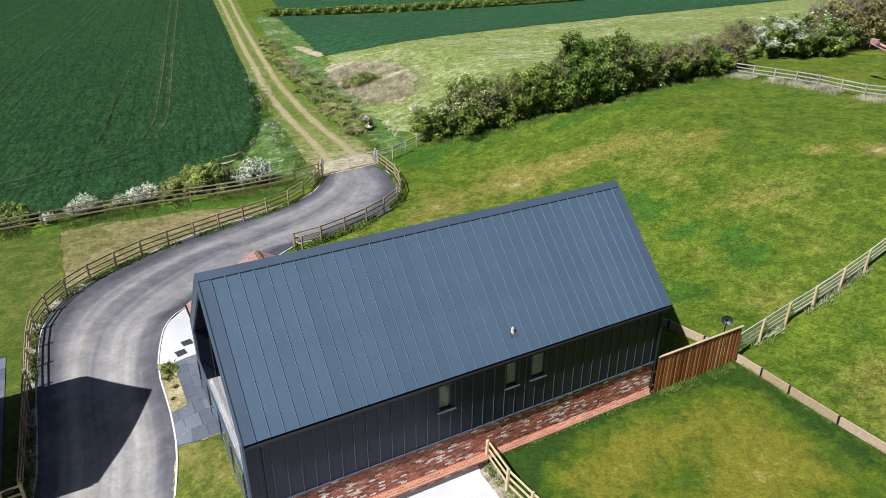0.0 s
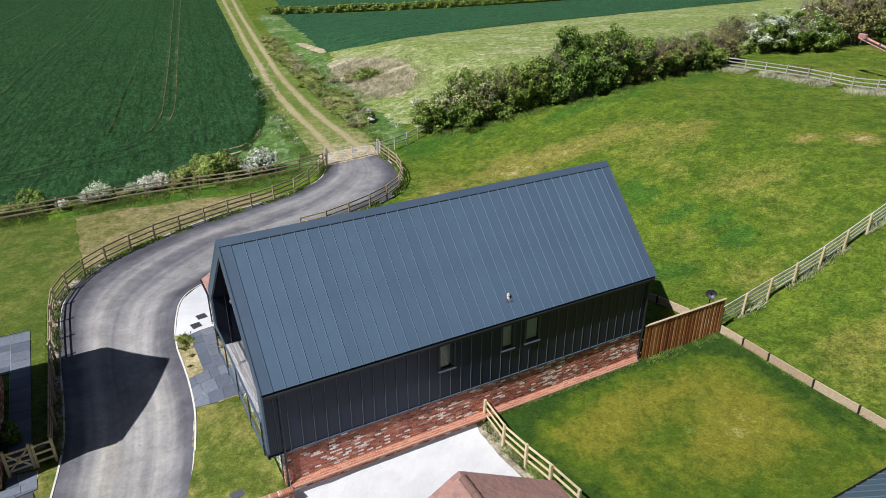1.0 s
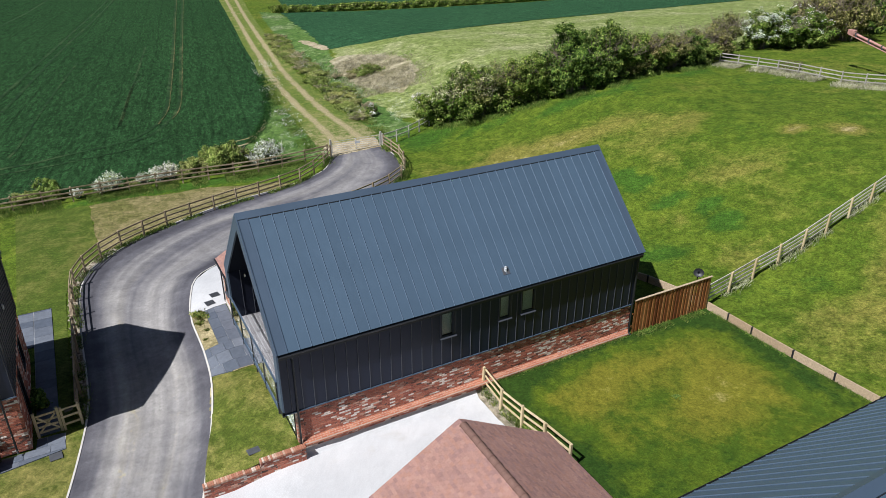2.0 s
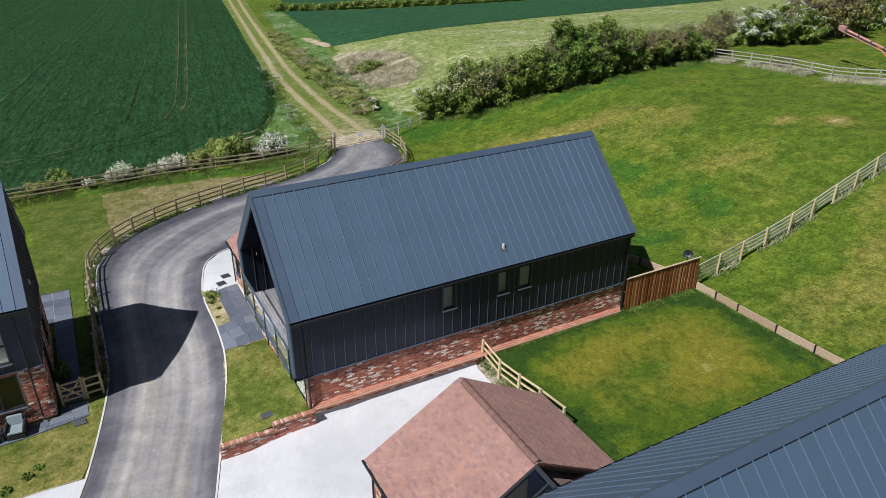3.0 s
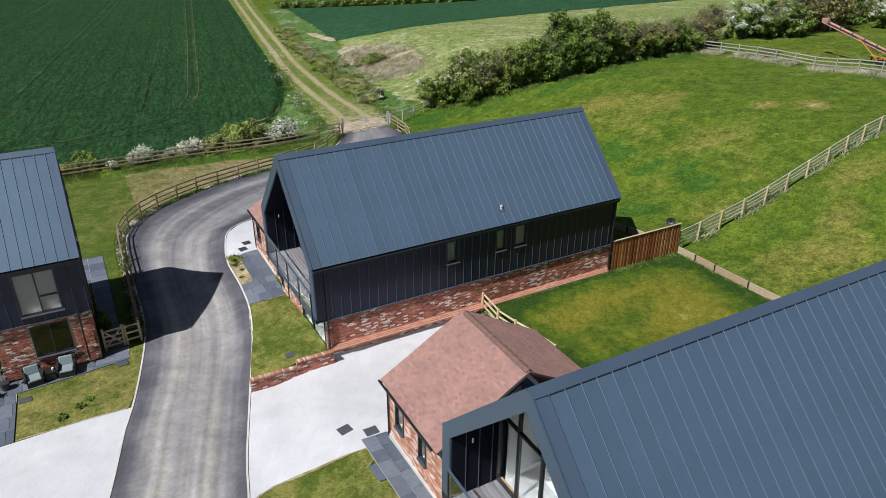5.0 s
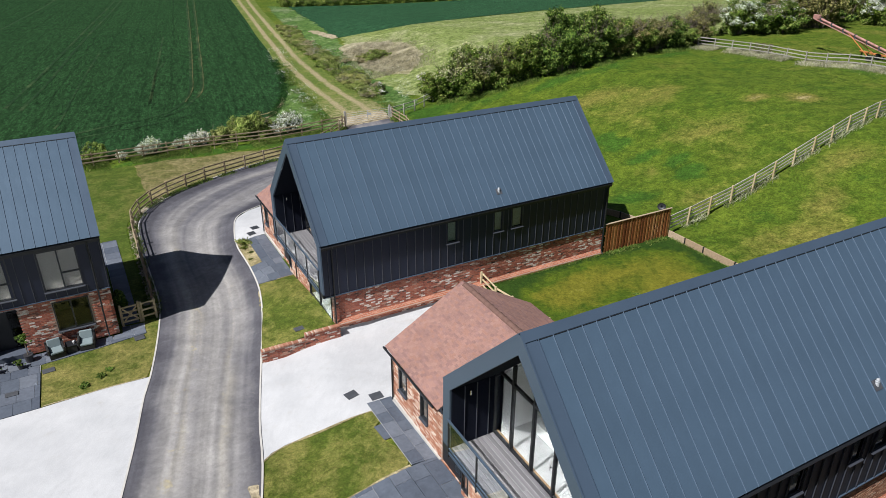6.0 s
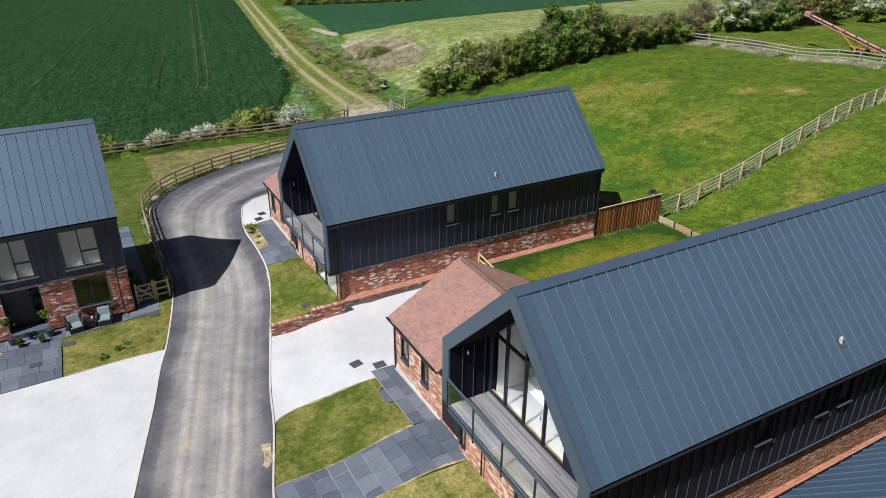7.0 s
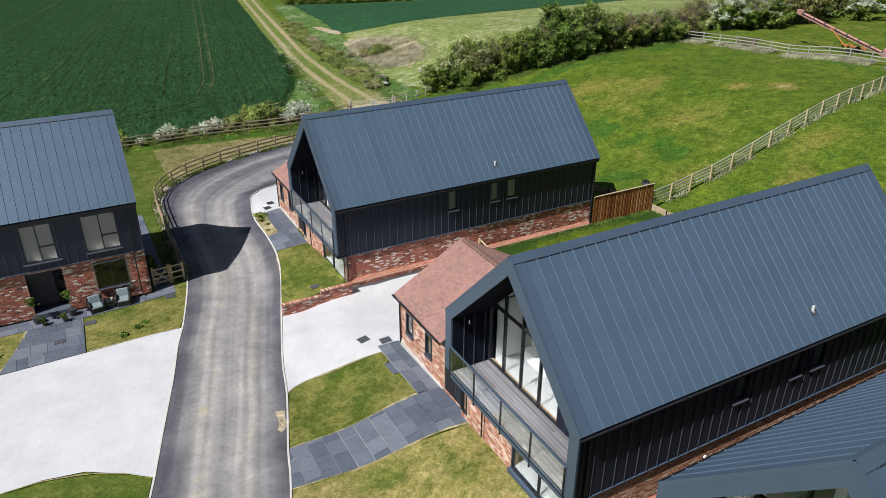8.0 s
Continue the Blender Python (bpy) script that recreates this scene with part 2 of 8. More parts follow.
def mat_pieces(name, stops, rough=0.85, grain=18.0, bump=0.5, batch=0.0):
    """Bricks, tiles, slabs and boards: each piece takes its own tone. batch: how far neighbours lean to the same end of the tones."""
    n = Nodes(name)
    v = n.coords()
    r = piece_random(n)
    if batch:
        lean = n.math("MULTIPLY", n.math("SUBTRACT", n.noise(v, 0.75, 3, 0.6, 0.3), 0.5), batch)
        r = n.math("MINIMUM", n.math("MAXIMUM", n.math("ADD", r, lean), 0.0), 0.999)
    col = n.ramp(r, stops, constant=True)
    fine = n.noise(v, grain, 5, 0.7)
    big = n.noise(v, 1.1, 4, 0.6)
    col = n.mix(0.7, col, n.ramp(fine, [(0.25, grey(0.7)), (0.75, grey(1.25))]), "MULTIPLY")
    col = n.mix(0.6, col, n.ramp(big, [(0.3, grey(0.8)), (0.7, grey(1.15))]), "MULTIPLY")
    n.bump(fine, bump, 0.008)
    return n.done(col, rough, 0, 0.3)


def mat_wood(name, stops, axis=2, rough=0.75, scale=1.0):
    n = Nodes(name)
    s = [14 * scale] * 3
    s[axis] = 0.9 * scale
    v = n.coords(tuple(s), world=False)
    col = n.ramp(piece_random(n), stops)
    grain = n.noise(v, 1.0, 5, 0.7, 0.8)
    col = n.mix(0.9, col, n.ramp(grain, [(0.3, grey(0.62)), (0.7, grey(1.25))]), "MULTIPLY")
    n.bump(grain, 0.35, 0.006)
    return n.done(col, rough, 0, 0.3)


def mat_leaf(name, stops):
    n = Nodes(name)
    col = n.ramp(n.add("NewGeometry").outputs["Random Per Island"], stops)
    big = n.noise(n.coords(), 1.1, 4, 0.6)
    col = n.mix(0.85, col, n.ramp(big, [(0.33, grey(0.42)), (0.67, grey(1.6))]), "MULTIPLY")
    own = n.add("ObjectInfo").outputs["Random"]
    col = n.mix(1.0, col, n.ramp(own, [(0.0, (0.84, 0.92, 0.8)), (0.5, (1.0, 1.0, 1.0)), (1.0, (1.14, 1.08, 1.05))]), "MULTIPLY")
    return n.done(col, 0.75, 0, 0.12)


def mat_glass(name, tint=(0.9, 0.96, 0.95), rough=0.0, spec=0.5):
    n = Nodes(name)
    n.bsdf.inputs["Transmission Weight"].default_value = 1.0
    n.bsdf.inputs["IOR"].default_value = 1.45
    return n.done(tint, rough, 0, spec)


M = {}
M["grass"] = mat_grass("pasture_grass", (0.0520, 0.0985, 0.0090), (0.1060, 0.1490, 0.0150), (0.1800, 0.1670, 0.0370), 0.545, 1.0, 1.0, 1.2)
M["lawn"] = mat_grass("lawn_grass", (0.0446, 0.0892, 0.0088), (0.0873, 0.1222, 0.0101), (0.1668, 0.1571, 0.0189), 0.53, 1.3, 1.0, 0.75, (0.0184, 0.0504, 0.0076))
M["lawn_olive"] = mat_grass("olive_lawn_grass", (0.0619, 0.0963, 0.0134), (0.1204, 0.1393, 0.0246), (0.2451, 0.2064, 0.0727), 0.505, 1.3, 0.0, 0.85)
M["mown"] = mat_grass("mown_side_grass", (0.0554, 0.0941, 0.0129), (0.1008, 0.1277, 0.0223), (0.1722, 0.1596, 0.0494), 0.53, 1.3, 0.0, 0.85)
M["verge"] = mat_grass("mown_verge", (0.115, 0.120, 0.034), (0.18, 0.165, 0.060), (0.30, 0.235, 0.135), 0.49, 1.1)
M["lawn_dry"] = mat_grass("dry_lawn_grass", (0.0920, 0.1242, 0.0202), (0.1978, 0.1840, 0.0466), (0.3680, 0.2852, 0.1265), 0.455, 1.3, 0.0, 0.85)
M["rough_grass"] = mat_grass("rough_grass", (0.0495, 0.1125, 0.0225), (0.1080, 0.1800, 0.0450), (0.3240, 0.3285, 0.2250), 0.555, 0.8, 0.0, 1.5)
M["meadow"] = mat_grass("pale_meadow_grass", (0.1410, 0.1927, 0.0465), (0.2115, 0.2538, 0.0827), (0.3760, 0.3619, 0.2171), 0.53, 0.8, 0.0, 1.35)
M["dry_stalks"] = mat_grass("dead_stalks", (0.22, 0.21, 0.10), (0.34, 0.30, 0.19), (0.44, 0.40, 0.30), 0.5, 0.6)
M["crop"] = mat_crop("green_crop", (0.0130, 0.0420, 0.0145), (0.0277, 0.0731, 0.0251), radians(-9.4), 1.4)
M["crop_far"] = mat_crop("green_crop_far", (0.0180, 0.0648, 0.0297), (0.0396, 0.1062, 0.0465), radians(-80), 1.3)
M["soil_shade_line"] = mat_grass("wheel_line_soil_and_shade", (0.0095, 0.0297, 0.0108), (0.0203, 0.0567, 0.0175), (0.0810, 0.1148, 0.0473), 0.54, 0.7)
M["tram_soil"] = mat_grass("tram_line_soil", (0.045, 0.068, 0.022), (0.080, 0.088, 0.034), (0.135, 0.120, 0.058), 0.5, 0.8)
M["track"] = mat_grass("track_earth", (0.26, 0.215, 0.125), (0.37, 0.31, 0.20), (0.46, 0.40, 0.29), 0.48, 0.8)
M["rut"] = mat_grass("rut_earth", (0.14, 0.155, 0.05), (0.26, 0.23, 0.125), (0.38, 0.325, 0.21), 0.48, 0.8)
M["farm_track"] = mat_track()
M["asphalt"] = mat_asphalt()
M["gravel"] = mat_gravel()
M["dark_gravel"] = mat_simple("dark_gravel", (0.05, 0.045, 0.04), 0.95, 0, 0.5, 8, 0.8, 45)
M["alley"] = mat_simple("brown_gravel", (0.11, 0.10, 0.09), 0.95, 0, 0.35, 5, 0.8, 40)
M["lawn_edge"] = mat_grass("dry_lawn_edge", (0.20, 0.175, 0.075), (0.32, 0.27, 0.14), (0.42, 0.36, 0.23), 0.48, 1.2)
M["stone_bank"] = mat_grass("stony_bank", (0.10, 0.085, 0.055), (0.26, 0.225, 0.16), (0.36, 0.32, 0.24), 0.45, 0.6)
M["kerb"] = mat_simple("pale_concrete", (0.55, 0.53, 0.49), 0.85, 0, 0.18, 2.0, 0.3, 50)
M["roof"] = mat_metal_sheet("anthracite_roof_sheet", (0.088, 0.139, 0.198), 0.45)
# Darker and bluer than the roof; the blue stands in for reflected sky.
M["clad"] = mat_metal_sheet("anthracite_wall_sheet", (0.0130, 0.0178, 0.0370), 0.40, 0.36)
# Darker, duller copy of the wall sheet; the recess's shade is in its colour.
M["clad_shade"] = mat_metal_sheet("recess_shade_sheet", (0.011, 0.013, 0.022), 0.85, 0.04)
# Seams share the sheet's paint; these lighter tones paint in light caught by folds.
M["roof_seam"] = mat_simple("lit_roof_fold", (0.098, 0.145, 0.206), 0.5, 0.12, 0.12)
M["wall_seam"] = mat_simple("lit_wall_fold", (0.058, 0.064, 0.080), 0.45, 0.15, 0.15)
M["trim"] = mat_metal_sheet("anthracite_trim", (0.080, 0.118, 0.170), 0.45)
M["black"] = mat_simple("dark_grey_metal", (0.022, 0.024, 0.028), 0.45, 0.3, 0.2)
M["frame"] = mat_simple("grey_window_frame", (0.024, 0.027, 0.033), 0.4, 0.2, 0.15)
M["mortar"] = mat_simple("mortar", (0.40, 0.30, 0.24), 0.95, 0, 0.2, 4, 0.5, 60)
M["mortar_pale"] = mat_simple("pale_mortar", (0.52, 0.38, 0.30), 0.95, 0, 0.15, 4, 0.5, 60)
BRICKS = [(0.0, (0.365, 0.118, 0.078)), (0.13, (0.445, 0.158, 0.102)), (0.25, (0.315, 0.104, 0.074)), (0.37, (0.485, 0.190, 0.124)), (0.49, (0.405, 0.138, 0.090)),
          (0.60, (0.125, 0.070, 0.058)), (0.65, (0.375, 0.128, 0.086)), (0.73, (0.215, 0.098, 0.074)), (0.78, (0.500, 0.275, 0.205)), (0.84, (0.620, 0.470, 0.390)), (0.91, (0.780, 0.690, 0.620))]
M["brick"] = mat_pieces("mixed_red_brick", BRICKS, batch=0.55)
PALE = [(0.0, (0.42, 0.19, 0.12)), (0.2, (0.48, 0.25, 0.17)), (0.4, (0.38, 0.16, 0.10)), (0.55, (0.56, 0.36, 0.27)), (0.7, (0.62, 0.47, 0.38)), (0.85, (0.70, 0.58, 0.49)), (0.95, (0.30, 0.12, 0.08))]
M["brick_pale"] = mat_pieces("pale_mixed_brick", PALE, batch=0.35)
ORANGE = [(0.0, (0.45, 0.165, 0.095)), (0.3, (0.50, 0.195, 0.115)), (0.6, (0.42, 0.145, 0.085)), (0.85, (0.54, 0.23, 0.14))]
M["brick_orange"] = mat_pieces("orange_plinth_brick", ORANGE)
TILES = [(0.0, (0.322, 0.186, 0.154)), (0.18, (0.345, 0.198, 0.162)), (0.36, (0.292, 0.168, 0.144)), (0.5, (0.335, 0.186, 0.146)), (0.66, (0.308, 0.182, 0.158)), (0.8, (0.270, 0.158, 0.140)), (0.9, (0.358, 0.212, 0.172))]
M["tile"] = mat_pieces("clay_plain_tile", TILES, 0.85, 25)
M["ridge_tile"] = mat_simple("brown_ridge_tile", (0.17, 0.095, 0.075), 0.8, 0, 0.25, 5, 0.3)
SLATES = [(0.0, (0.107, 0.126, 0.159)), (0.25, (0.127, 0.145, 0.179)), (0.5, (0.093, 0.110, 0.142)), (0.75, (0.152, 0.171, 0.205))]
M["slate"] = mat_pieces("slate_paving", SLATES, 0.6, 6.0, 0.25)
M["fence_old"] = mat_wood("weathered_rail_timber", [(0.0, (0.25, 0.19, 0.12)), (0.5, (0.34, 0.265, 0.175)), (1.0, (0.42, 0.335, 0.225))])
M["fence_new"] = mat_wood("new_rail_timber", [(0.0, (0.50, 0.40, 0.23)), (1.0, (0.62, 0.51, 0.32))])
M["fence_grey"] = mat_wood("silvered_rail_timber", [(0.0, (0.45, 0.42, 0.38)), (1.0, (0.58, 0.55, 0.50))])
M["fence_worn"] = mat_wood("worn_grey_rail_timber", [(0.0, (0.30, 0.28, 0.25)), (1.0, (0.44, 0.415, 0.375))])
M["board"] = mat_wood("brown_fence_board", [(0.0, (0.17, 0.055, 0.018)), (0.4, (0.28, 0.10, 0.030)), (0.75, (0.36, 0.155, 0.05)), (1.0, (0.46, 0.24, 0.10))])
M["sleeper"] = mat_wood("pale_gravel_board", [(0.0, (0.42, 0.31, 0.20)), (1.0, (0.52, 0.41, 0.29))], 0)
M["deck"] = mat_wood("grey_deck_board", [(0.0, (0.135, 0.131, 0.138)), (1.0, (0.200, 0.195, 0.204))], 1)
M["room"] = mat_simple("pale_grey_room_paint", (0.70, 0.71, 0.71), 0.7, 0, 0.05)
M["bed_mortar"] = mat_simple("paving_mortar", (0.42, 0.42, 0.42), 0.9, 0, 0.15, 3, 0.3)
M["pale_floor"] = mat_simple("pale_room_floor", (0.33, 0.335, 0.34), 0.4, 0, 0.06)
# For panels added behind panes to give them their pale, reflecting look.
M["pane_backing"] = mat_simple("pale_green_backing", (0.50, 0.56, 0.50), 0.8, 0, 0.06)
M["screed"] = mat_simple("pale_grey_floor", (0.36, 0.38, 0.40), 0.45, 0, 0.06)
TAN = [(0.0, (0.40, 0.205, 0.125)), (0.2, (0.46, 0.255, 0.160)), (0.4, (0.36, 0.175, 0.105)), (0.6, (0.50, 0.305, 0.205)), (0.8, (0.31, 0.150, 0.095)), (0.92, (0.58, 0.42, 0.31))]
M["brick_tan"] = mat_pieces("tan_mixed_brick", TAN, batch=0.3)
M["oak"] = mat_wood("oak_threshold", [(0.0, (0.26, 0.15, 0.07)), (1.0, (0.30, 0.18, 0.085))], 1)
# Near-black lining: the dimness of an unlit room is put into its colour.
M["shaded_room"] = mat_simple("shade_toned_room_lining", (0.04, 0.04, 0.038), 0.8, 0, 0.15)
M["glass"] = mat_glass("clear_glass", (0.90, 0.94, 0.93))
M["glass_win"] = mat_glass("window_glass", (0.80, 0.84, 0.83), 0.0, 0.3)
M["steel"] = mat_simple("bright_steel", (0.62, 0.63, 0.65), 0.25, 1.0, 0.1)
M["flue"] = mat_simple("pale_galvanised_flue", (0.66, 0.68, 0.70), 0.35, 0.3, 0.08)
M["curtain"] = mat_simple("brown_grey_curtain", (0.46, 0.42, 0.38), 0.9, 0, 0.12, 2.0, 0.3, 30)
M["lead"] = mat_simple("lead_flashing", (0.096, 0.102, 0.114), 0.55, 0.3, 0.2)
M["white_plastic"] = mat_simple("white_plastic", (0.75, 0.76, 0.76), 0.4, 0, 0.05)
M["bark"] = mat_simple("bark", (0.19, 0.155, 0.115), 0.95, 0, 0.4, 6, 0.8)
M["leaf"] = mat_leaf("hedge_leaves", [(0.0, (0.0312, 0.0655, 0.0140)), (0.5, (0.0858, 0.1482, 0.0265)), (0.85, (0.1794, 0.2574, 0.0468)), (1.0, (0.2964, 0.3432, 0.0936))])
M["leaf_fresh"] = mat_leaf("fresh_leaves", [(0.0, (0.0448, 0.0885, 0.0142)), (0.5, (0.1180, 0.1888, 0.0283)), (0.85, (0.2242, 0.2832, 0.0590)), (1.0, (0.3540, 0.3776, 0.1416))])
M["leaf_olive"] = mat_leaf("olive_scrub_leaves", [(0.0, (0.0708, 0.0772, 0.0283)), (0.5, (0.1608, 0.1738, 0.0489)), (0.85, (0.2703, 0.2574, 0.0965)), (1.0, (0.3732, 0.3217, 0.1673))])
M["leaf_scrub"] = mat_leaf("scrub_leaves", [(0.0, (0.1377, 0.1668, 0.0435)), (0.5, (0.2537, 0.2828, 0.0798)), (1.0, (0.4495, 0.4495, 0.1885))])
M["leaf_scrub_green"] = mat_leaf("green_scrub_leaves", [(0.0, (0.0945, 0.1553, 0.0297)), (0.5, (0.1823, 0.2497, 0.0540)), (1.0, (0.3375, 0.3780, 0.1215))])
M["leaf_brown"] = mat_leaf("brown_scrub_leaves", [(0.0, (0.1890, 0.1688, 0.0810)), (0.5, (0.2970, 0.2700, 0.1350)), (1.0, (0.4860, 0.4590, 0.2970))])
M["leaf_crop"] = mat_leaf("crop_leaves", [(0.0, (0.012, 0.045, 0.012)), (0.6, (0.026, 0.085, 0.020)), (1.0, (0.06, 0.14, 0.04))])
M["leaf_bed"] = mat_leaf("bed_grass_leaves", [(0.0, (0.075, 0.1275, 0.03)), (0.6, (0.18, 0.225, 0.0525)), (1.0, (0.36, 0.33, 0.135))])
M["cream"] = mat_leaf("cream_blossom", [(0.0, (0.30, 0.34, 0.13)), (0.6, (0.48, 0.50, 0.26)), (1.0, (0.66, 0.66, 0.46))])
M["blossom"] = mat_leaf("white_blossom", [(0.0, (0.62, 0.63, 0.56)), (1.0, (0.82, 0.82, 0.78))])
M["straw"] = mat_leaf("pale_grass_blades", [(0.0, (0.16, 0.20, 0.07)), (0.5, (0.36, 0.35, 0.22)), (1.0, (0.52, 0.50, 0.40))])
M["dead"] = mat_leaf("dead_weed_stems", [(0.0, (0.20, 0.185, 0.09)), (0.5, (0.36, 0.325, 0.22)), (1.0, (0.52, 0.48, 0.38))])
M["blade"] = mat_leaf("green_grass_blades", [(0.0, (0.06162, 0.1232, 0.02465)), (0.6, (0.1356, 0.2095, 0.03697)), (1.0, (0.2958, 0.3081, 0.0986))])
M["red_paint"] = mat_simple("faded_red_paint", (0.42, 0.22, 0.19), 0.6, 0.1, 0.45, 3, 0.2)
M["orange_paint"] = mat_simple("orange_paint", (0.55, 0.20, 0.06), 0.55, 0.1, 0.3)
M["rust"] = mat_simple("rusty_tube", (0.10, 0.065, 0.05), 0.8, 0.2, 0.35)
M["cushion"] = mat_simple("pale_grey_cushion", (0.21, 0.265, 0.275), 0.9, 0, 0.08, 3, 0.4, 120)
M["rattan"] = mat_simple("black_rattan", (0.018, 0.017, 0.017), 0.6, 0, 0.4, 20, 0.8, 90)
M["pot"] = mat_simple("dark_glazed_pot", (0.045, 0.045, 0.05), 0.4, 0, 0.2)


# ---- ground form ----
def sstep(a, b, x):
    u = min(1.0, max(0.0, (x - a) / (b - a)))
    return u * u * (3 - 2 * u)


def softp(v, k=4.0):
    return math.log1p(math.exp(min(60.0, v / k))) * k


def ground_z(x, y):
    """The lie of the land: the lane, house platforms, the hill to the east, falling away to the north."""
    low = -0.62 - 0.45 * math.tanh((y + 4) / 6) - 0.04 * softp(y - 10) + 0.7 * sstep(6, 20, x) * sstep(10, 25, y)
    pad = 0.25 - 0.32 * math.tanh((y + 9) / 7) + 0.95 * sstep(-20.5, -23, y) - 0.38 * sstep(3, 8, y)
    turn = sstep(-2, 9, y)
    share = sstep(-4.2 + turn, -0.3 + 0.3 * turn, x) * (1 - sstep(13, 20, y))
    z = low + share * (pad - low)
    z -= 0.47 * sstep(-5.5, -0.8, y) * (1 - sstep(0.05, 0.5, y)) * sstep(-3.2, -1.4, x) * (1 - sstep(8.15, 8.6, x))
    return z + 3.75 * sstep(21, 42, x) * (1 - sstep(45, 140, y))


def spread(lo, hi, core_lo, core_hi):
    """Grid lines: every metre in the core, then ever wider."""
    out = [float(v) for v in range(core_lo, core_hi + 1)]
    for sign, start, end in ((1, core_hi, hi), (-1, core_lo, lo)):
        v, step = float(start), 1.0
        while sign * v < sign * end:
            step = min(step * 1.18, 120.0)
            v += sign * step
            out.append(v)
    return sorted(out)


GRID_X, GRID_Y = spread(-1500, 1500, -26, 62), spread(-1500, 1800, -34, 112)


# ---- building helpers ----
def link_mesh(name, bm, material, parent=None, label="", smooth=False):
    mesh = bpy.data.meshes.new(name)
    bm.to_mesh(mesh)
    bm.free()
    if smooth:
        for p in mesh.polygons:
            p.use_smooth = True
    mesh.materials.append(material)
    ob = new(name, mesh)
    if parent is not None:
        ob.parent = parent
    if label:
        ob["label"] = label
    return ob


def part(name, bm, material, parent, label="", smooth=False):
    return link_mesh(name, bm, material, parent, label, smooth)


def thing(name, label, category, at=(0, 0, 0), rz=0.0, group="", kind=""):
    ob = new(name)
    ob.empty_display_size = 0.2
    ob.matrix_basis = pose(*at, 0, 0, rz)
    return tagged(ob, label, category, group, kind)


def box(bm, x0, x1, y0, y1, z0, z1, m=None):
    vs = [bm.verts.new(m @ Vector(c) if m else c) for c in
          ((x0, y0, z0), (x1, y0, z0), (x1, y1, z0), (x0, y1, z0), (x0, y0, z1), (x1, y0, z1), (x1, y1, z1), (x0, y1, z1))]
    for f in ((0, 3, 2, 1), (4, 5, 6, 7), (0, 1, 5, 4), (1, 2, 6, 5), (2, 3, 7, 6), (3, 0, 4, 7)):
        bm.faces.new([vs[i] for i in f])
    return bm


def boxes(*rows):
    bm = bmesh.new()
    for r in rows:
        box(bm, *r)
    return bm


def bevelled(bm, width=0.008):
    bmesh.ops.bevel(bm, geom=list(bm.edges), offset=width, segments=1, affect="EDGES", profile=0.5)
    return bm


def tube(bm, p, q, r0, r1=None, n=10, caps=True):
    """A round bar from p to q."""
    r1 = r0 if r1 is None else r1
    p, q = Vector(p), Vector(q)
    turn = (q - p).to_track_quat("Z", "Y").to_matrix()
    rings = []
    for c, r in ((p, r0), (q, r1)):
        rings.append([bm.verts.new(c + turn @ Vector((r * math.cos(2 * math.pi * k / n), r * math.sin(2 * math.pi * k / n), 0))) for k in range(n)])
    for k in range(n):
        bm.faces.new((rings[0][k], rings[0][(k + 1) % n], rings[1][(k + 1) % n], rings[1][k]))
    if caps:
        bm.faces.new(rings[0][::-1])
        bm.faces.new(rings[1])
    return bm


def slab(bm, profile, x0, x1):
    """Extrudes a closed (y, z) profile along x."""
    a = [bm.verts.new((x0, y, z)) for y, z in profile]
    b = [bm.verts.new((x1, y, z)) for y, z in profile]
    n = len(profile)
    for k in range(n):
        bm.faces.new((a[k], a[(k + 1) % n], b[(k + 1) % n], b[k]))
    bm.faces.new(a[::-1])
    bm.faces.new(b)
    bmesh.ops.recalc_face_normals(bm, faces=list(bm.faces))
    return bm


def smooth_line(points, step=0.6):
    """A rounded line through the points, resampled."""
    p = [Vector((*q, 0)) if len(q) == 2 else Vector(q) for q in points]
    p = [2 * p[0] - p[1], *p, 2 * p[-1] - p[-2]]
    out = []
    for i in range(1, len(p) - 2):
        n = max(1, int((p[i + 1] - p[i]).length / step))
        for k in range(n):
            u = k / n
            out.append(0.5 * (2 * p[i] + (p[i + 1] - p[i - 1]) * u + (2 * p[i - 1] - 5 * p[i] + 4 * p[i + 1] - p[i + 2]) * u * u
                              + (3 * p[i] - p[i - 1] - 3 * p[i + 1] + p[i + 2]) * u ** 3))
    out.append(p[-2])
    return [(v.x, v.y) for v in out]


def worn_at(px, py, places):
    """How dry (plus) or lush (minus) the grass is, from places of x, y, reach in x, reach in y, strength."""
    return sum(s * math.exp(-((px - x) / rx) ** 2 - ((py - y) / ry) ** 2) for x, y, rx, ry, s in places)


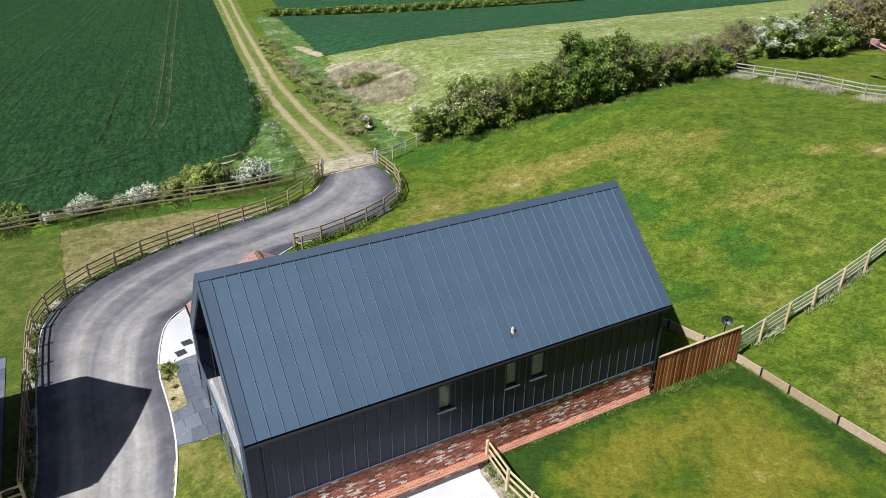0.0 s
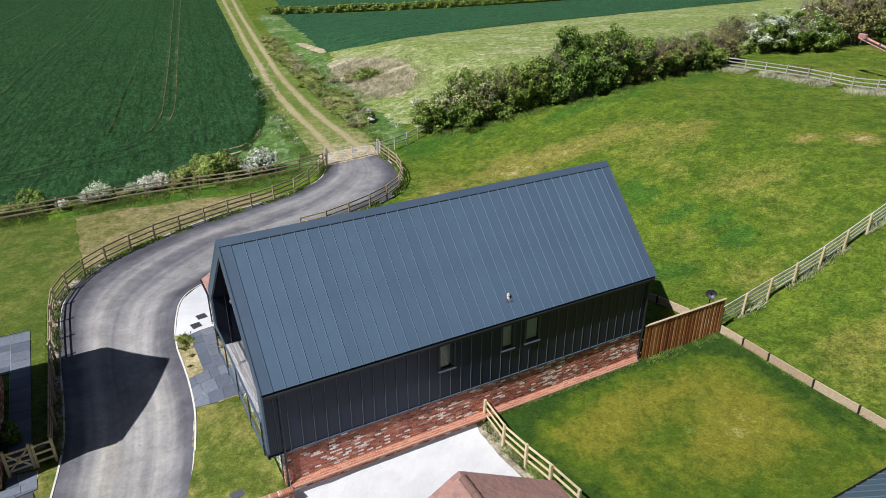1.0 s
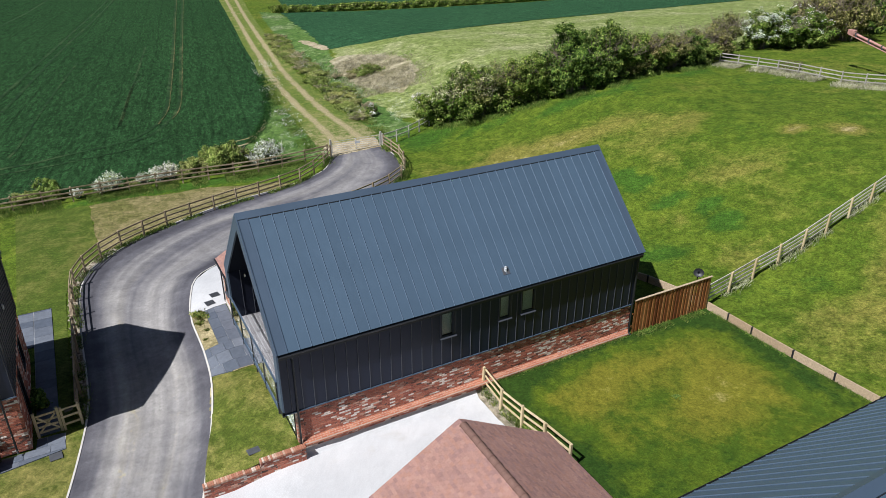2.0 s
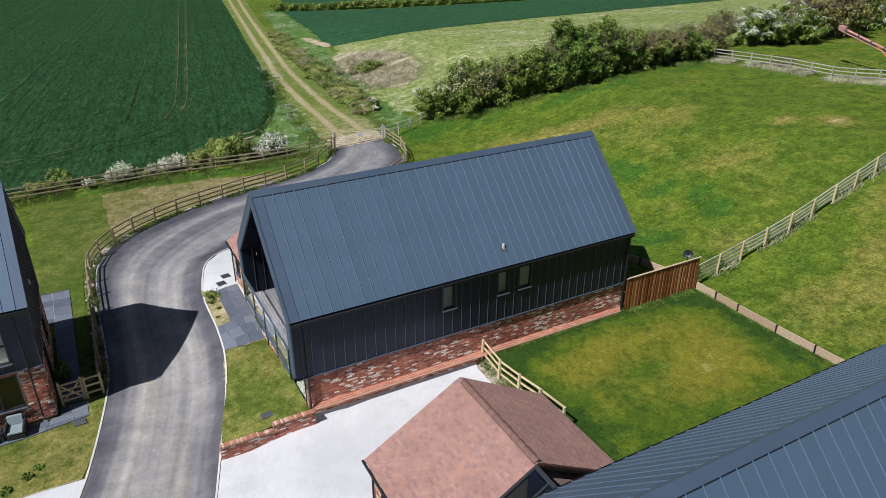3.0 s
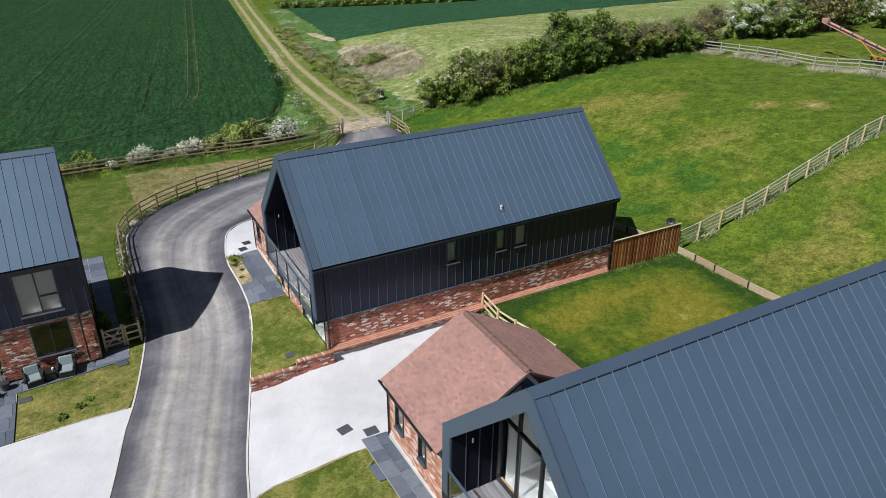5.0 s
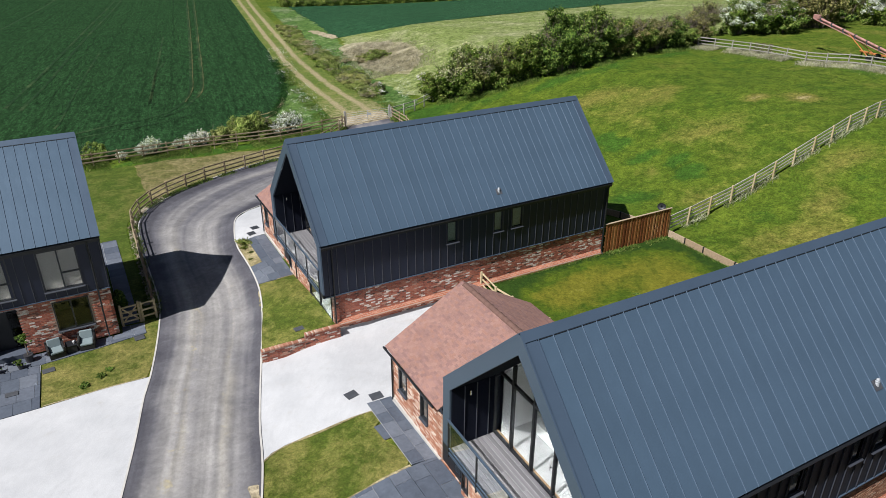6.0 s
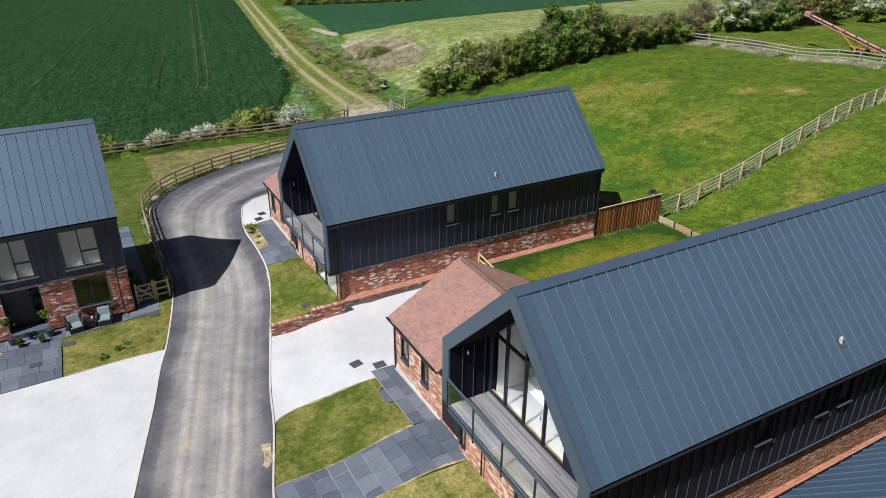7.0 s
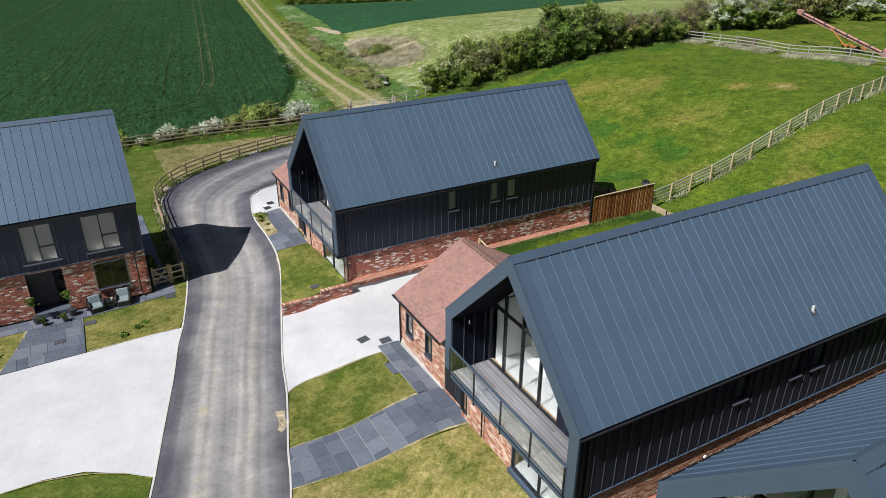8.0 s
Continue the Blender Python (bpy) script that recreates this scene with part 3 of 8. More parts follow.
def sheet(name, outline, lift, material, label="", category="", kind="structure", jag=0.0, edge=0.0, middle=0.0, places=()):
    """A piece of the ground's surface inside an outline, laid on the land."""
    bm = bmesh.new()
    pts = []
    if jag:
        ring = outline + outline[:1]
        step = max(0.2, min(1.2, length_of(ring) / 400))
        outline = [(a[0] + (c[0] - a[0]) * k / n, a[1] + (c[1] - a[1]) * k / n) for a, c in zip(ring, ring[1:]) for n in [max(1, int(math.dist(a, c) / step))] for k in range(n)]
    for i, (x, y) in enumerate(outline):
        if jag:
            x += jag * noise.noise((x * 0.7, y * 0.7, 3.1)) + 0.7 * jag * noise.noise((x * 2.9, y * 2.9, 7.7))
            y += jag * noise.noise((x * 0.7, y * 0.7, 9.4)) + 0.7 * jag * noise.noise((x * 2.9, y * 2.9, 1.7))
        pts.append((x, y))
    face = bm.faces.new([bm.verts.new((x, y, 0)) for x, y in pts])
    if face.normal.z < 0:
        bmesh.ops.reverse_faces(bm, faces=[face])
    bmesh.ops.triangulate(bm, faces=list(bm.faces))
    for axis, lines in ((0, GRID_X), (1, GRID_Y)):
        lo, hi = min(p[axis] for p in pts), max(p[axis] for p in pts)
        for v in lines:
            if lo < v < hi:
                co, no = [0, 0, 0], [0, 0, 0]
                co[axis], no[axis] = v, 1
                bmesh.ops.bisect_plane(bm, geom=list(bm.verts) + list(bm.edges) + list(bm.faces), plane_co=co, plane_no=no, dist=1e-5)
    for v in bm.verts:
        v.co.z = ground_z(v.co.x, v.co.y) + (lift(v.co.x, v.co.y) if callable(lift) else lift)
    bmesh.ops.recalc_face_normals(bm, faces=list(bm.faces))
    if sum(f.normal.z for f in bm.faces) < 0:
        bmesh.ops.reverse_faces(bm, faces=list(bm.faces))
    ob = link_mesh(name, bm, material, smooth=True)
    if edge or middle:
        ring = outline + outline[:1]
        dense = [(a[0] + (c[0] - a[0]) * k / 8, a[1] + (c[1] - a[1]) * k / 8) for a, c in zip(ring, ring[1:]) for k in range(8)]
        state = ob.data.attributes.new("dryness", "FLOAT", "POINT")
        for v in ob.data.vertices:
            d = min(math.hypot(v.co.x - x, v.co.y - y) for x, y in dense)
            state.data[v.index].value = edge * math.exp(-d / 0.8) + middle * (1 - math.exp(-d / 1.6)) + worn_at(v.co.x, v.co.y, places)
    return tagged(ob, label, category, "", kind)


def strip_bm(line, width, lift, thick=0.0, jag=0.0):
    """A band of ground along a line; with a thickness it stands up as a kerb."""
    bm = bmesh.new()
    rows = []
    n = len(line)
    for i, (x, y) in enumerate(line):
        a, b = line[max(0, i - 1)], line[min(n - 1, i + 1)]
        d = Vector((b[0] - a[0], b[1] - a[1])).normalized()
        nrm = Vector((-d.y, d.x))
        w0 = width / 2 + jag * noise.noise((x * 0.8, y * 0.8, 0.3)) + 0.4 * jag * noise.noise((x * 3, y * 3, 2.3))
        w1 = width / 2 + jag * noise.noise((x * 0.8, y * 0.8, 5.3)) + 0.4 * jag * noise.noise((x * 3, y * 3, 8.3))
        l, r = Vector((x, y)) + nrm * w0, Vector((x, y)) - nrm * w1
        zl, zr = ground_z(*l) + lift, ground_z(*r) + lift
        row = [bm.verts.new((*l, zl)), bm.verts.new((*r, zr))]
        if thick:
            row = [bm.verts.new((*l, zl - thick)), *row, bm.verts.new((*r, zr - thick))]
        rows.append(row)
    for a, b in zip(rows, rows[1:]):
        for k in range(len(a) - 1):
            bm.faces.new((a[k], a[k + 1], b[k + 1], b[k]))
    bmesh.ops.recalc_face_normals(bm, faces=list(bm.faces))
    if sum(f.normal.z for f in bm.faces) < 0:
        bmesh.ops.reverse_faces(bm, faces=list(bm.faces))
    return bm


def along(line, distance):
    """The place and heading at a distance along a line."""
    for a, b in zip(line, line[1:]):
        d = math.dist(a, b)
        if distance <= d or b is line[-1]:
            u = distance / d
            return (a[0] + (b[0] - a[0]) * u, a[1] + (b[1] - a[1]) * u), math.degrees(math.atan2(b[1] - a[1], b[0] - a[0]))
        distance -= d


def length_of(line):
    return sum(math.dist(a, b) for a, b in zip(line, line[1:]))


# ---- ground, fields, road ----
# Dry and lush places in the pasture and in the lawn behind the house, for worn_at().
PASTURE_PLACES = [(17.4, 22.2, 1.8, 1.4, 0.16), (19.6, 22.9, 1.8, 1.4, 0.19), (23.1, 24.2, 2.2, 1.5, 0.20), (25.4, 22.9, 1.5, 1.0, 0.18), (25.9, 25.6, 1.6, 1.2, 0.12), (27.9, 24.0, 1.8, 1.2, 0.16), (29.6, 23.0, 1.6, 1.2, 0.17), (31.4, 22.7, 1.6, 1.4, 0.13),
                  (33.7, 22.4, 2.0, 1.3, 0.17), (35.9, 21.1, 2.0, 1.6, 0.10), (34.8, 17.8, 3, 1.6, 0.09), (37.9, 18.3, 3, 1.6, 0.08), (40.3, 11.1, 1.1, 0.6, 0.40), (43.2, 9.0, 1.4, 1.0, 0.42), (27.2, 8.2, 1.2, 0.8, 0.15), (30.8, 14.7, 2.2, 1.6, 0.09),
                  (32.6, 10.1, 2.5, 1.4, 0.09), (35, 9, 3, 1.5, 0.08), (26, 2.9, 1.4, 1.0, 0.14), (30, -3.2, 1.6, 0.9, 0.14), (34.5, -0.6, 1.8, 0.9, 0.15), (27, -5, 1.6, 1.2, 0.12), (24.6, -3.6, 1.2, 0.8, 0.12),
                  (29.0, 20.0, 1.2, 1.0, -0.20), (28.7, 15.0, 1.6, 1.0, -0.36), (28.4, 13.0, 1.4, 0.9, -0.30), (28.3, 10.0, 1.8, 0.8, -0.30), (29.0, 7.9, 1.5, 0.7, -0.36), (28.4, 5.9, 1.5, 0.8, -0.36), (28.3, 4.5, 1.2, 0.6, -0.20), (22.9, 6.0, 1.6, 1.4, -0.16),
                  (24.5, 5.2, 1.4, 1.2, -0.14), (24.5, 34.2, 2.0, 1.0, -0.24), (21.6, 33.0, 2.4, 2.0, -0.20), (29, 31.6, 3, 1.0, -0.20), (33.6, 29.0, 3.0, 1.0, -0.22), (39.3, 27.7, 4.5, 1.0, -0.18), (48, 28.8, 6, 1.0, -0.15), (52.5, 22.6, 5, 2.2, -0.14), (56, 12, 2, 4, -0.14),
                  (24.4, -0.4, 2, 1.2, -0.14), (20, 10, 2.4, 5, -0.10), (29.5, -0.5, 2, 1.0, -0.14), (31.5, -5.5, 1.5, 1.2, -0.18), (26.5, -1.8, 1.8, 1.2, -0.16), (33, -2.8, 1.4, 0.9, -0.2), (-3, 34.0, 4, 0.8, -0.26), (3, 33.9, 4, 0.9, -0.30), (8.5, 33.0, 3, 1.0, -0.28), (12, 32.9, 1.5, 0.8, -0.2)]
LAWN_PLACES = [(10.2, -2.1, 0.9, 0.8, 0.10), (12.5, -1.8, 1.4, 0.7, 0.09), (15.0, -1.8, 1.2, 0.6, 0.08), (17.2, -4.2, 1.6, 1.2, 0.12), (18.3, -5.3, 1.2, 0.8, 0.10), (16.8, -2.3, 1.2, 0.7, 0.08), (11.4, -3.3, 1.2, 0.8, 0.12), (15.4, -5.3, 1.5, 1.0, 0.10),
               (9.0, -0.9, 0.9, 1.2, -0.30), (11.1, -0.4, 1.4, 0.6, -0.30), (14.2, 0.0, 1.8, 0.6, -0.24), (17.2, -0.1, 1.5, 0.6, -0.24), (19.9, -0.4, 1.0, 0.9, -0.28), (20.4, -3.0, 0.7, 2.0, -0.20), (20.0, -6.0, 0.9, 2.0, -0.18), (13.2, -4.1, 1.3, 0.8, -0.16), (9.2, -4.5, 0.8, 2.0, -0.2), (14, -8, 4, 1.5, -0.12)]


def build_ground():
    verts = [(x, y, ground_z(x, y)) for y in GRID_Y for x in GRID_X]
    w = len(GRID_X)
    faces = [(j * w + i, j * w + i + 1, (j + 1) * w + i + 1, (j + 1) * w + i) for j in range(len(GRID_Y) - 1) for i in range(w - 1)]
    mesh = bpy.data.meshes.new("ground")
    mesh.from_pydata(verts, [], faces)
    mesh.materials.append(M["grass"])
    mesh.shade_smooth()
    state = mesh.attributes.new("dryness", "FLOAT", "POINT")
    for v in mesh.vertices:
        state.data[v.index].value = worn_at(v.co.x, v.co.y, PASTURE_PLACES)
    return tagged(new("ground", mesh), "bright green pasture with dry straw-coloured patches", "ground", "", "structure")


build_ground()

ROAD_LEFT = [(-20.5, -45), (-16.5, -30), (-12.6, -17), (-10.42, -9.64), (-10.04, -8.29), (-9.38, -5.76), (-8.61, -2.81), (-7.9, 0.2), (-7.46, 1.6), (-6.74, 4.56), (-6.2, 7.4), (-6.06, 9.8), (-6.03, 13.9),
             (-5.9, 17.5), (-5.65, 19.8), (-4.9, 21.9), (-3.5, 23.6), (-1.7, 25.1), (1.6, 27.2), (5.2, 28.7), (9.5, 29.7), (12.35, 31.0), (14.05, 33.6)]
ROAD_RIGHT = [(-15.5, -45), (-12, -30), (-8.4, -18.5), (-6.24, -11.68), (-5.74, -9.76), (-4.76, -6.41), (-4.17, -3.81), (-3.08, -0.02), (-2.0, 3.57), (-1.43, 6.2), (-1.24, 8.2), (-1.2, 9.6), (-1.2, 11.6),
              (-1.1, 12.7), (-0.68, 14.6), (-0.2, 16.2), (0.9, 17.9), (4.0, 20.0), (8.4, 22.9), (9.75, 22.9), (12.14, 23.17), (15.44, 24.27), (17.02, 26.2), (18.25, 29.4), (18.55, 33.6)]
LEFT, RIGHT = smooth_line(ROAD_LEFT), smooth_line(ROAD_RIGHT)


def build_road(stations=190, lanes=10):
    """The lane as a ribbon between its edges; it carries how far across (0 to 1) and along (metres) each place is."""
    whole = (length_of(LEFT), length_of(RIGHT))
    verts, places = [], []
    for k in range(stations + 1):
        u = min(0.99999, k / stations)
        (ax, ay), _ = along(LEFT, u * whole[0])
        (bx, by), _ = along(RIGHT, u * whole[1])
        for i in range(lanes + 1):
            c = i / lanes
            x, y = ax + (bx - ax) * c, ay + (by - ay) * c
            verts.append((x, y, ground_z(x, y) + 0.055))
            places.append((c, u * whole[0], 0.0))
    w = lanes + 1
    mesh = bpy.data.meshes.new("road")
    mesh.from_pydata(verts, [], [(k * w + i, k * w + i + 1, (k + 1) * w + i + 1, (k + 1) * w + i) for k in range(stations) for i in range(lanes)])
    at = mesh.attributes.new("lane", "FLOAT_VECTOR", "POINT")
    for v in mesh.vertices:
        at.data[v.index].vector = places[v.index]
    mesh.materials.append(M["asphalt"])
    mesh.shade_smooth()
    tagged(new("road", mesh), "worn grey tarmac lane with dusty tan wheel marks", "road", "", "structure")


build_road()
for line in (LEFT, RIGHT):
    kerb = link_mesh("kerb", strip_bm(line, 0.07, 0.078, 0.12), M["kerb"])
    tagged(kerb, "thin pale concrete edging along the tarmac lane", "kerb", "", "structure")

sheet("white_gravel_drive", [(-3.1, -0.04), (0.6, -0.04), (0.7, 0.30), (3, 0.30), (7.92, 0.30), (7.92, -1.4), (7.88, -2.7), (7.9, -5.9), (0.2, -5.9), (-0.36, -6.2), (-1.2, -6.12), (-2.0, -6.0), (-3.0, -5.85), (-3.76, -5.80), (-4.3, -5.95), (-4.70, -6.25), (-4.15, -3.81)],
      0.045, M["gravel"], "white gravel drive between the lane and the clay-roofed garage", "drive")
sheet("white_gravel_drive", [(-20, 1.4), (-15.1, 1.41), (-15.0, 1.42), (-11.75, 1.52), (-9.3, 1.67), (-7.5, 1.62), (-7.9, 0.2), (-8.61, -2.81), (-9.38, -5.76), (-10.04, -8.29), (-10.2, -8.7), (-11.05, -8.0), (-12.25, -7.21), (-13.57, -6.94), (-14.85, -6.95), (-20, -7.4)],
      0.045, M["gravel"], "white gravel drive in front of the brick and metal house", "drive")
sheet("white_gravel_drive", [(0.9, 17.9), (-0.2, 16.2), (-0.68, 14.6), (-1.12, 12.6), (-0.57, 12.15), (0.62, 12.3), (0.62, 12.9), (7.4, 12.9), (7.4, 19.5), (4.0, 19.8)],
      0.045, M["gravel"], "white gravel drive beside the dark metal house", "drive")

def front_lawn_lift(x, y):
    """The front lawn is held up by the low brick wall along the drive."""
    k = sstep(5, 0.6, y) * sstep(-3.05, -2.6, x)
    return 0.035 * (1 - k) + k * (-0.12 + 0.24 * sstep(-1.6, -0.6, x) - ground_z(x, y))


sheet("lawn", [(8.44, 0.2), (20.75, 0.15), (20.8, -11.0), (9.6, -11.0), (8.5, -6.0), (8.44, -2.0)], 0.03, M["lawn"], "close-mown green lawn with yellowing patches behind the house", "lawn", edge=-0.16, middle=0.05, places=LAWN_PLACES)
sheet("lawn", [(-3.0, 0.05), (0.5, 0.05), (0.5, 6.45), (-0.5, 6.4), (-1.3, 6.75), (-1.42, 6.2), (-1.98, 3.55)], front_lawn_lift, M["lawn_olive"], "small green front lawn sloping to the lane edging", "lawn")
sheet("lawn", [(-4.72, -6.3), (-4.3, -6.0), (-3.76, -5.84), (-3.0, -5.90), (-2.0, -6.05), (-1.2, -6.17), (-0.46, -6.22), (-0.45, -6.9), (-0.75, -7.1), (-0.7, -8.0), (-0.45, -8.6), (-0.42, -9.3), (-0.6, -9.62), (-2.0, -9.62), (-3.7, -9.6), (-5.62, -9.62), (-5.3, -8.3)], 0.035, M["lawn_olive"], "small green lawn between the gravel drive and slate path", "lawn")
sheet("lawn", [(-6.22, -11.66), (-4.5, -11.62), (-2.64, -11.78), (-1.0, -12.12), (0.45, -12.2), (0.45, -18.9), (-5.0, -20), (-8.2, -18.5)], 0.035, M["lawn_dry"], "patchy straw-coloured front lawn below the balcony", "lawn")
sheet("lawn", [(-11.65, 1.56), (-9.3, 1.7), (-7.6, 1.66), (-6.98, 3.4), (-6.42, 6.0), (-6.4, 6.6), (-7.05, 6.6), (-7.1, 5.45), (-9.14, 5.15), (-11.55, 4.95)], 0.035, M["lawn_olive"], "front lawn with small dark shrubs beside the gravel drive", "lawn")
sheet("lawn", [(-24, 1.5), (-15.2, 1.6), (-14.9, 2.05), (-14.5, 3.1), (-14.22, 4.2), (-14.05, 4.95), (-24, 4.95)], 0.035, M["lawn_olive"], "front lawn beside the slate path", "lawn")
sheet("lawn", [(-20, -7.45), (-14.85, -7.0), (-12.6, -7.3), (-11.05, -8.05), (-10.25, -8.75), (-12.5, -16.8), (-20, -17)], 0.035, M["mown"], "green lawn at the edge of the white gravel", "lawn")
sheet("dry_mown_strip", [(-4.35, 33.2), (-4.4, 24.0)] + smooth_line([(-3.6, 24.3), (-2.6, 25.1), (-0.6, 26.3), (1.0, 27.0), (3.5, 28.0), (5.6, 28.8), (8.2, 29.4), (9.6, 29.9)]) + [(8.5, 31.0), (6.1, 31.7), (3.6, 32.7), (0.6, 32.6), (-1.0, 33.3)], 0.03, M["verge"], "dry brownish verge inside the curved rail fence", "verge", jag=0.15)
sheet("mown_verge", [(-4.4, 33.2), (-4.45, 24.0), (-5.4, 22.2), (-6.3, 20.2), (-6.5, 18.8), (-6.65, 13), (-6.7, 7.2), (-7.2, 7.2), (-7.2, 17.8), (-8.8, 17.8), (-9, 33.5)], 0.028, M["mown"], "mown green lawn between the house and lane fence", "lawn")

sheet("gravel_margin", [(-0.3, -18.55), (16.2, -18.55), (16.2, -21.25), (-0.3, -21.25)], 0.04, M["alley"], "brown gravel alley between two metal houses", "gravel strip")

for line, w in (([(-4.72, -6.3), (-4.3, -6.0), (-3.76, -5.84), (-3.0, -5.90), (-2.0, -6.05), (-0.46, -6.22)], 0.08), ([(-0.5, -9.62), (-2.0, -9.62), (-3.7, -9.60), (-5.6, -9.62)], 0.10),
                ([(0.5, -12.12), (-1.0, -12.02), (-2.64, -11.86), (-4.5, -11.70), (-6.2, -11.60)], 0.11), ([(-11.6, 1.58), (-9.3, 1.70), (-7.62, 1.66)], 0.07), ([(-15.2, 1.6), (-14.9, 2.05), (-14.5, 3.1), (-14.22, 4.2), (-14.05, 4.95)], 0.14),
                ([(-2.95, 0.2), (-2.1, 3.3), (-1.5, 6.0)], 0.12), ([(-0.45, 6.40), (0.5, 6.42)], 0.10), ([(-20, -7.42), (-14.85, -6.97), (-12.6, -7.25), (-11.05, -8.02), (-10.2, -8.7)], 0.05)):
    rim = link_mesh("lawn_edge", strip_bm(smooth_line(line, 0.25), w, 0.055, 0, 0.05), M["lawn_edge"])
    tagged(rim, "thin dry earth rim at the lawn edge", "lawn edge", "", "structure")

sheet("stony_strip", [(7.9, 0.25), (8.38, 0.25), (8.38, -6.0), (7.88, -6.0)], 0.05, M["stone_bank"], "narrow stony strip along the drive fence", "gravel strip", jag=0.05)
CROP_EDGE = [(39.5, 188), (34.3, 158), (24.7, 103), (18.2, 71), (15.7, 59), (13.7, 51.5), (12.1, 47.6), (10.7, 44.7), (9.6, 42.6), (7.6, 40.2), (4.5, 38.4), (0.5, 37.4), (-4, 37.0), (-12, 36.8), (-40, 37.5)]
sheet("crop_field", smooth_line(CROP_EDGE, 2.0) + [(-120, 42), (-170, 110), (-120, 330), (66, 330)], 0.05, M["crop"], "wide dark green cereal field with wheel lines", "crop field", jag=0.5)
sheet("crop_field", smooth_line([(30.0, 78.5), (33.4, 76.3), (38.7, 73.2), (48, 75), (60, 77.5), (83, 78.6), (112, 79.9), (160, 82)], 3.0) + [(260, 95), (330, 170), (140, 124), (98, 122), (77, 126), (58, 131), (41.5, 140)], 0.05, M["crop_far"], "dark green crop field beyond the rough meadow", "crop field", jag=0.6)
sheet("crop_field", [(44, 143), (60, 135), (78, 130), (98, 126), (150, 128), (340, 182), (420, 360), (90, 360)], 0.05, M["crop_far"], "distant dark green crop field behind a hedge", "crop field")
sheet("meadow", smooth_line([(25.5, 37.2), (34, 33.5), (42, 33), (56, 33.5), (75, 40), (120, 60)], 2.0) + [(160, 81.5), (112, 79.4), (83, 78.1), (60, 77), (48, 74.5), (38.7, 72.7), (33.4, 75.8), (30.6, 78)] + [(28, 66), (24.2, 50), (23.5, 42)], 0.03, M["meadow"], "pale rough meadow of long grass", "meadow", jag=0.8)
sheet("rough_verge", smooth_line([(14.2, 33.4), (14.4, 40), (15.2, 48), (17.0, 58), (20.6, 76), (25, 97), (34, 145)], 2.0) + [(33.4, 152), (24.7, 103), (18.2, 71), (15.7, 59), (13.7, 51.5), (12.1, 47.6), (10.7, 44.5), (9.6, 42.4), (7.6, 40.0), (4.5, 38.2), (0.5, 37.2), (-4, 36.8), (-4, 36.0), (4, 36.0), (9, 35.2), (13, 34.2)], 0.03, M["rough_grass"], "rough grass and weeds beside the earth track", "verge", jag=0.4)
sheet("rough_verge", smooth_line([(18.8, 34.2), (20.4, 46), (21.8, 58), (25.0, 78), (29.5, 103), (38, 145)], 2.0) + [(41, 139), (34, 98), (30.2, 78.5), (27.5, 66), (24.2, 50), (23.6, 38), (22, 35.5)], 0.03, M["rough_grass"], "rough grass bank between the track and meadow", "verge", jag=0.5)
sheet("dead_stalk_patch", smooth_line([(27.35, 48.2), (25.9, 53), (25.9, 60), (28.2, 72), (31.6, 69), (33.4, 61), (32.4, 55), (30.2, 50.5), (27.35, 48.2)], 1.0), 0.06, M["dry_stalks"], "patch of pale dead stalks in the meadow", "dead weeds", jag=0.5)
sheet("bare_earth", smooth_line([(29.6, 78.6), (29.5, 84), (30.0, 91.5), (30.9, 89), (30.8, 84), (30.5, 78.5)], 1.0), 0.07, M["track"], "bare pale earth at the corner of the crop", "bare ground", jag=0.35)

for line, w in (([(10.9, 44.9), (9.6, 44.0), (8.6, 43.9)], 0.24), ([(10.6, 44.4), (9.9, 43.2), (8.9, 42.3), (7.7, 42.2), (6.6, 42.4)], 0.34), ([(10.9, 44.9), (12.0, 47.0), (12.9, 49.5)], 0.24)):
    patch = link_mesh("bare_earth", strip_bm(smooth_line(line, 0.2), w, 0.085, 0, 0.16), M["lawn_edge"])
    tagged(patch, "thin bare streak of earth at the crop corner", "bare ground", "", "structure")

TRACK_L = [(15.7, 37), (16.45, 44.3), (17.3, 54.8), (18.75, 66.5), (21.45, 81.8), (24.4, 99.6), (29.8, 130), (40, 187.5), (58, 290)]
TRACK_R = [(17.9, 36), (18.3, 41.6), (18.6, 48), (19.75, 58.9), (21.3, 70.6), (24.1, 87.2), (28.2, 111), (35.4, 150), (42.1, 186), (60, 289)]


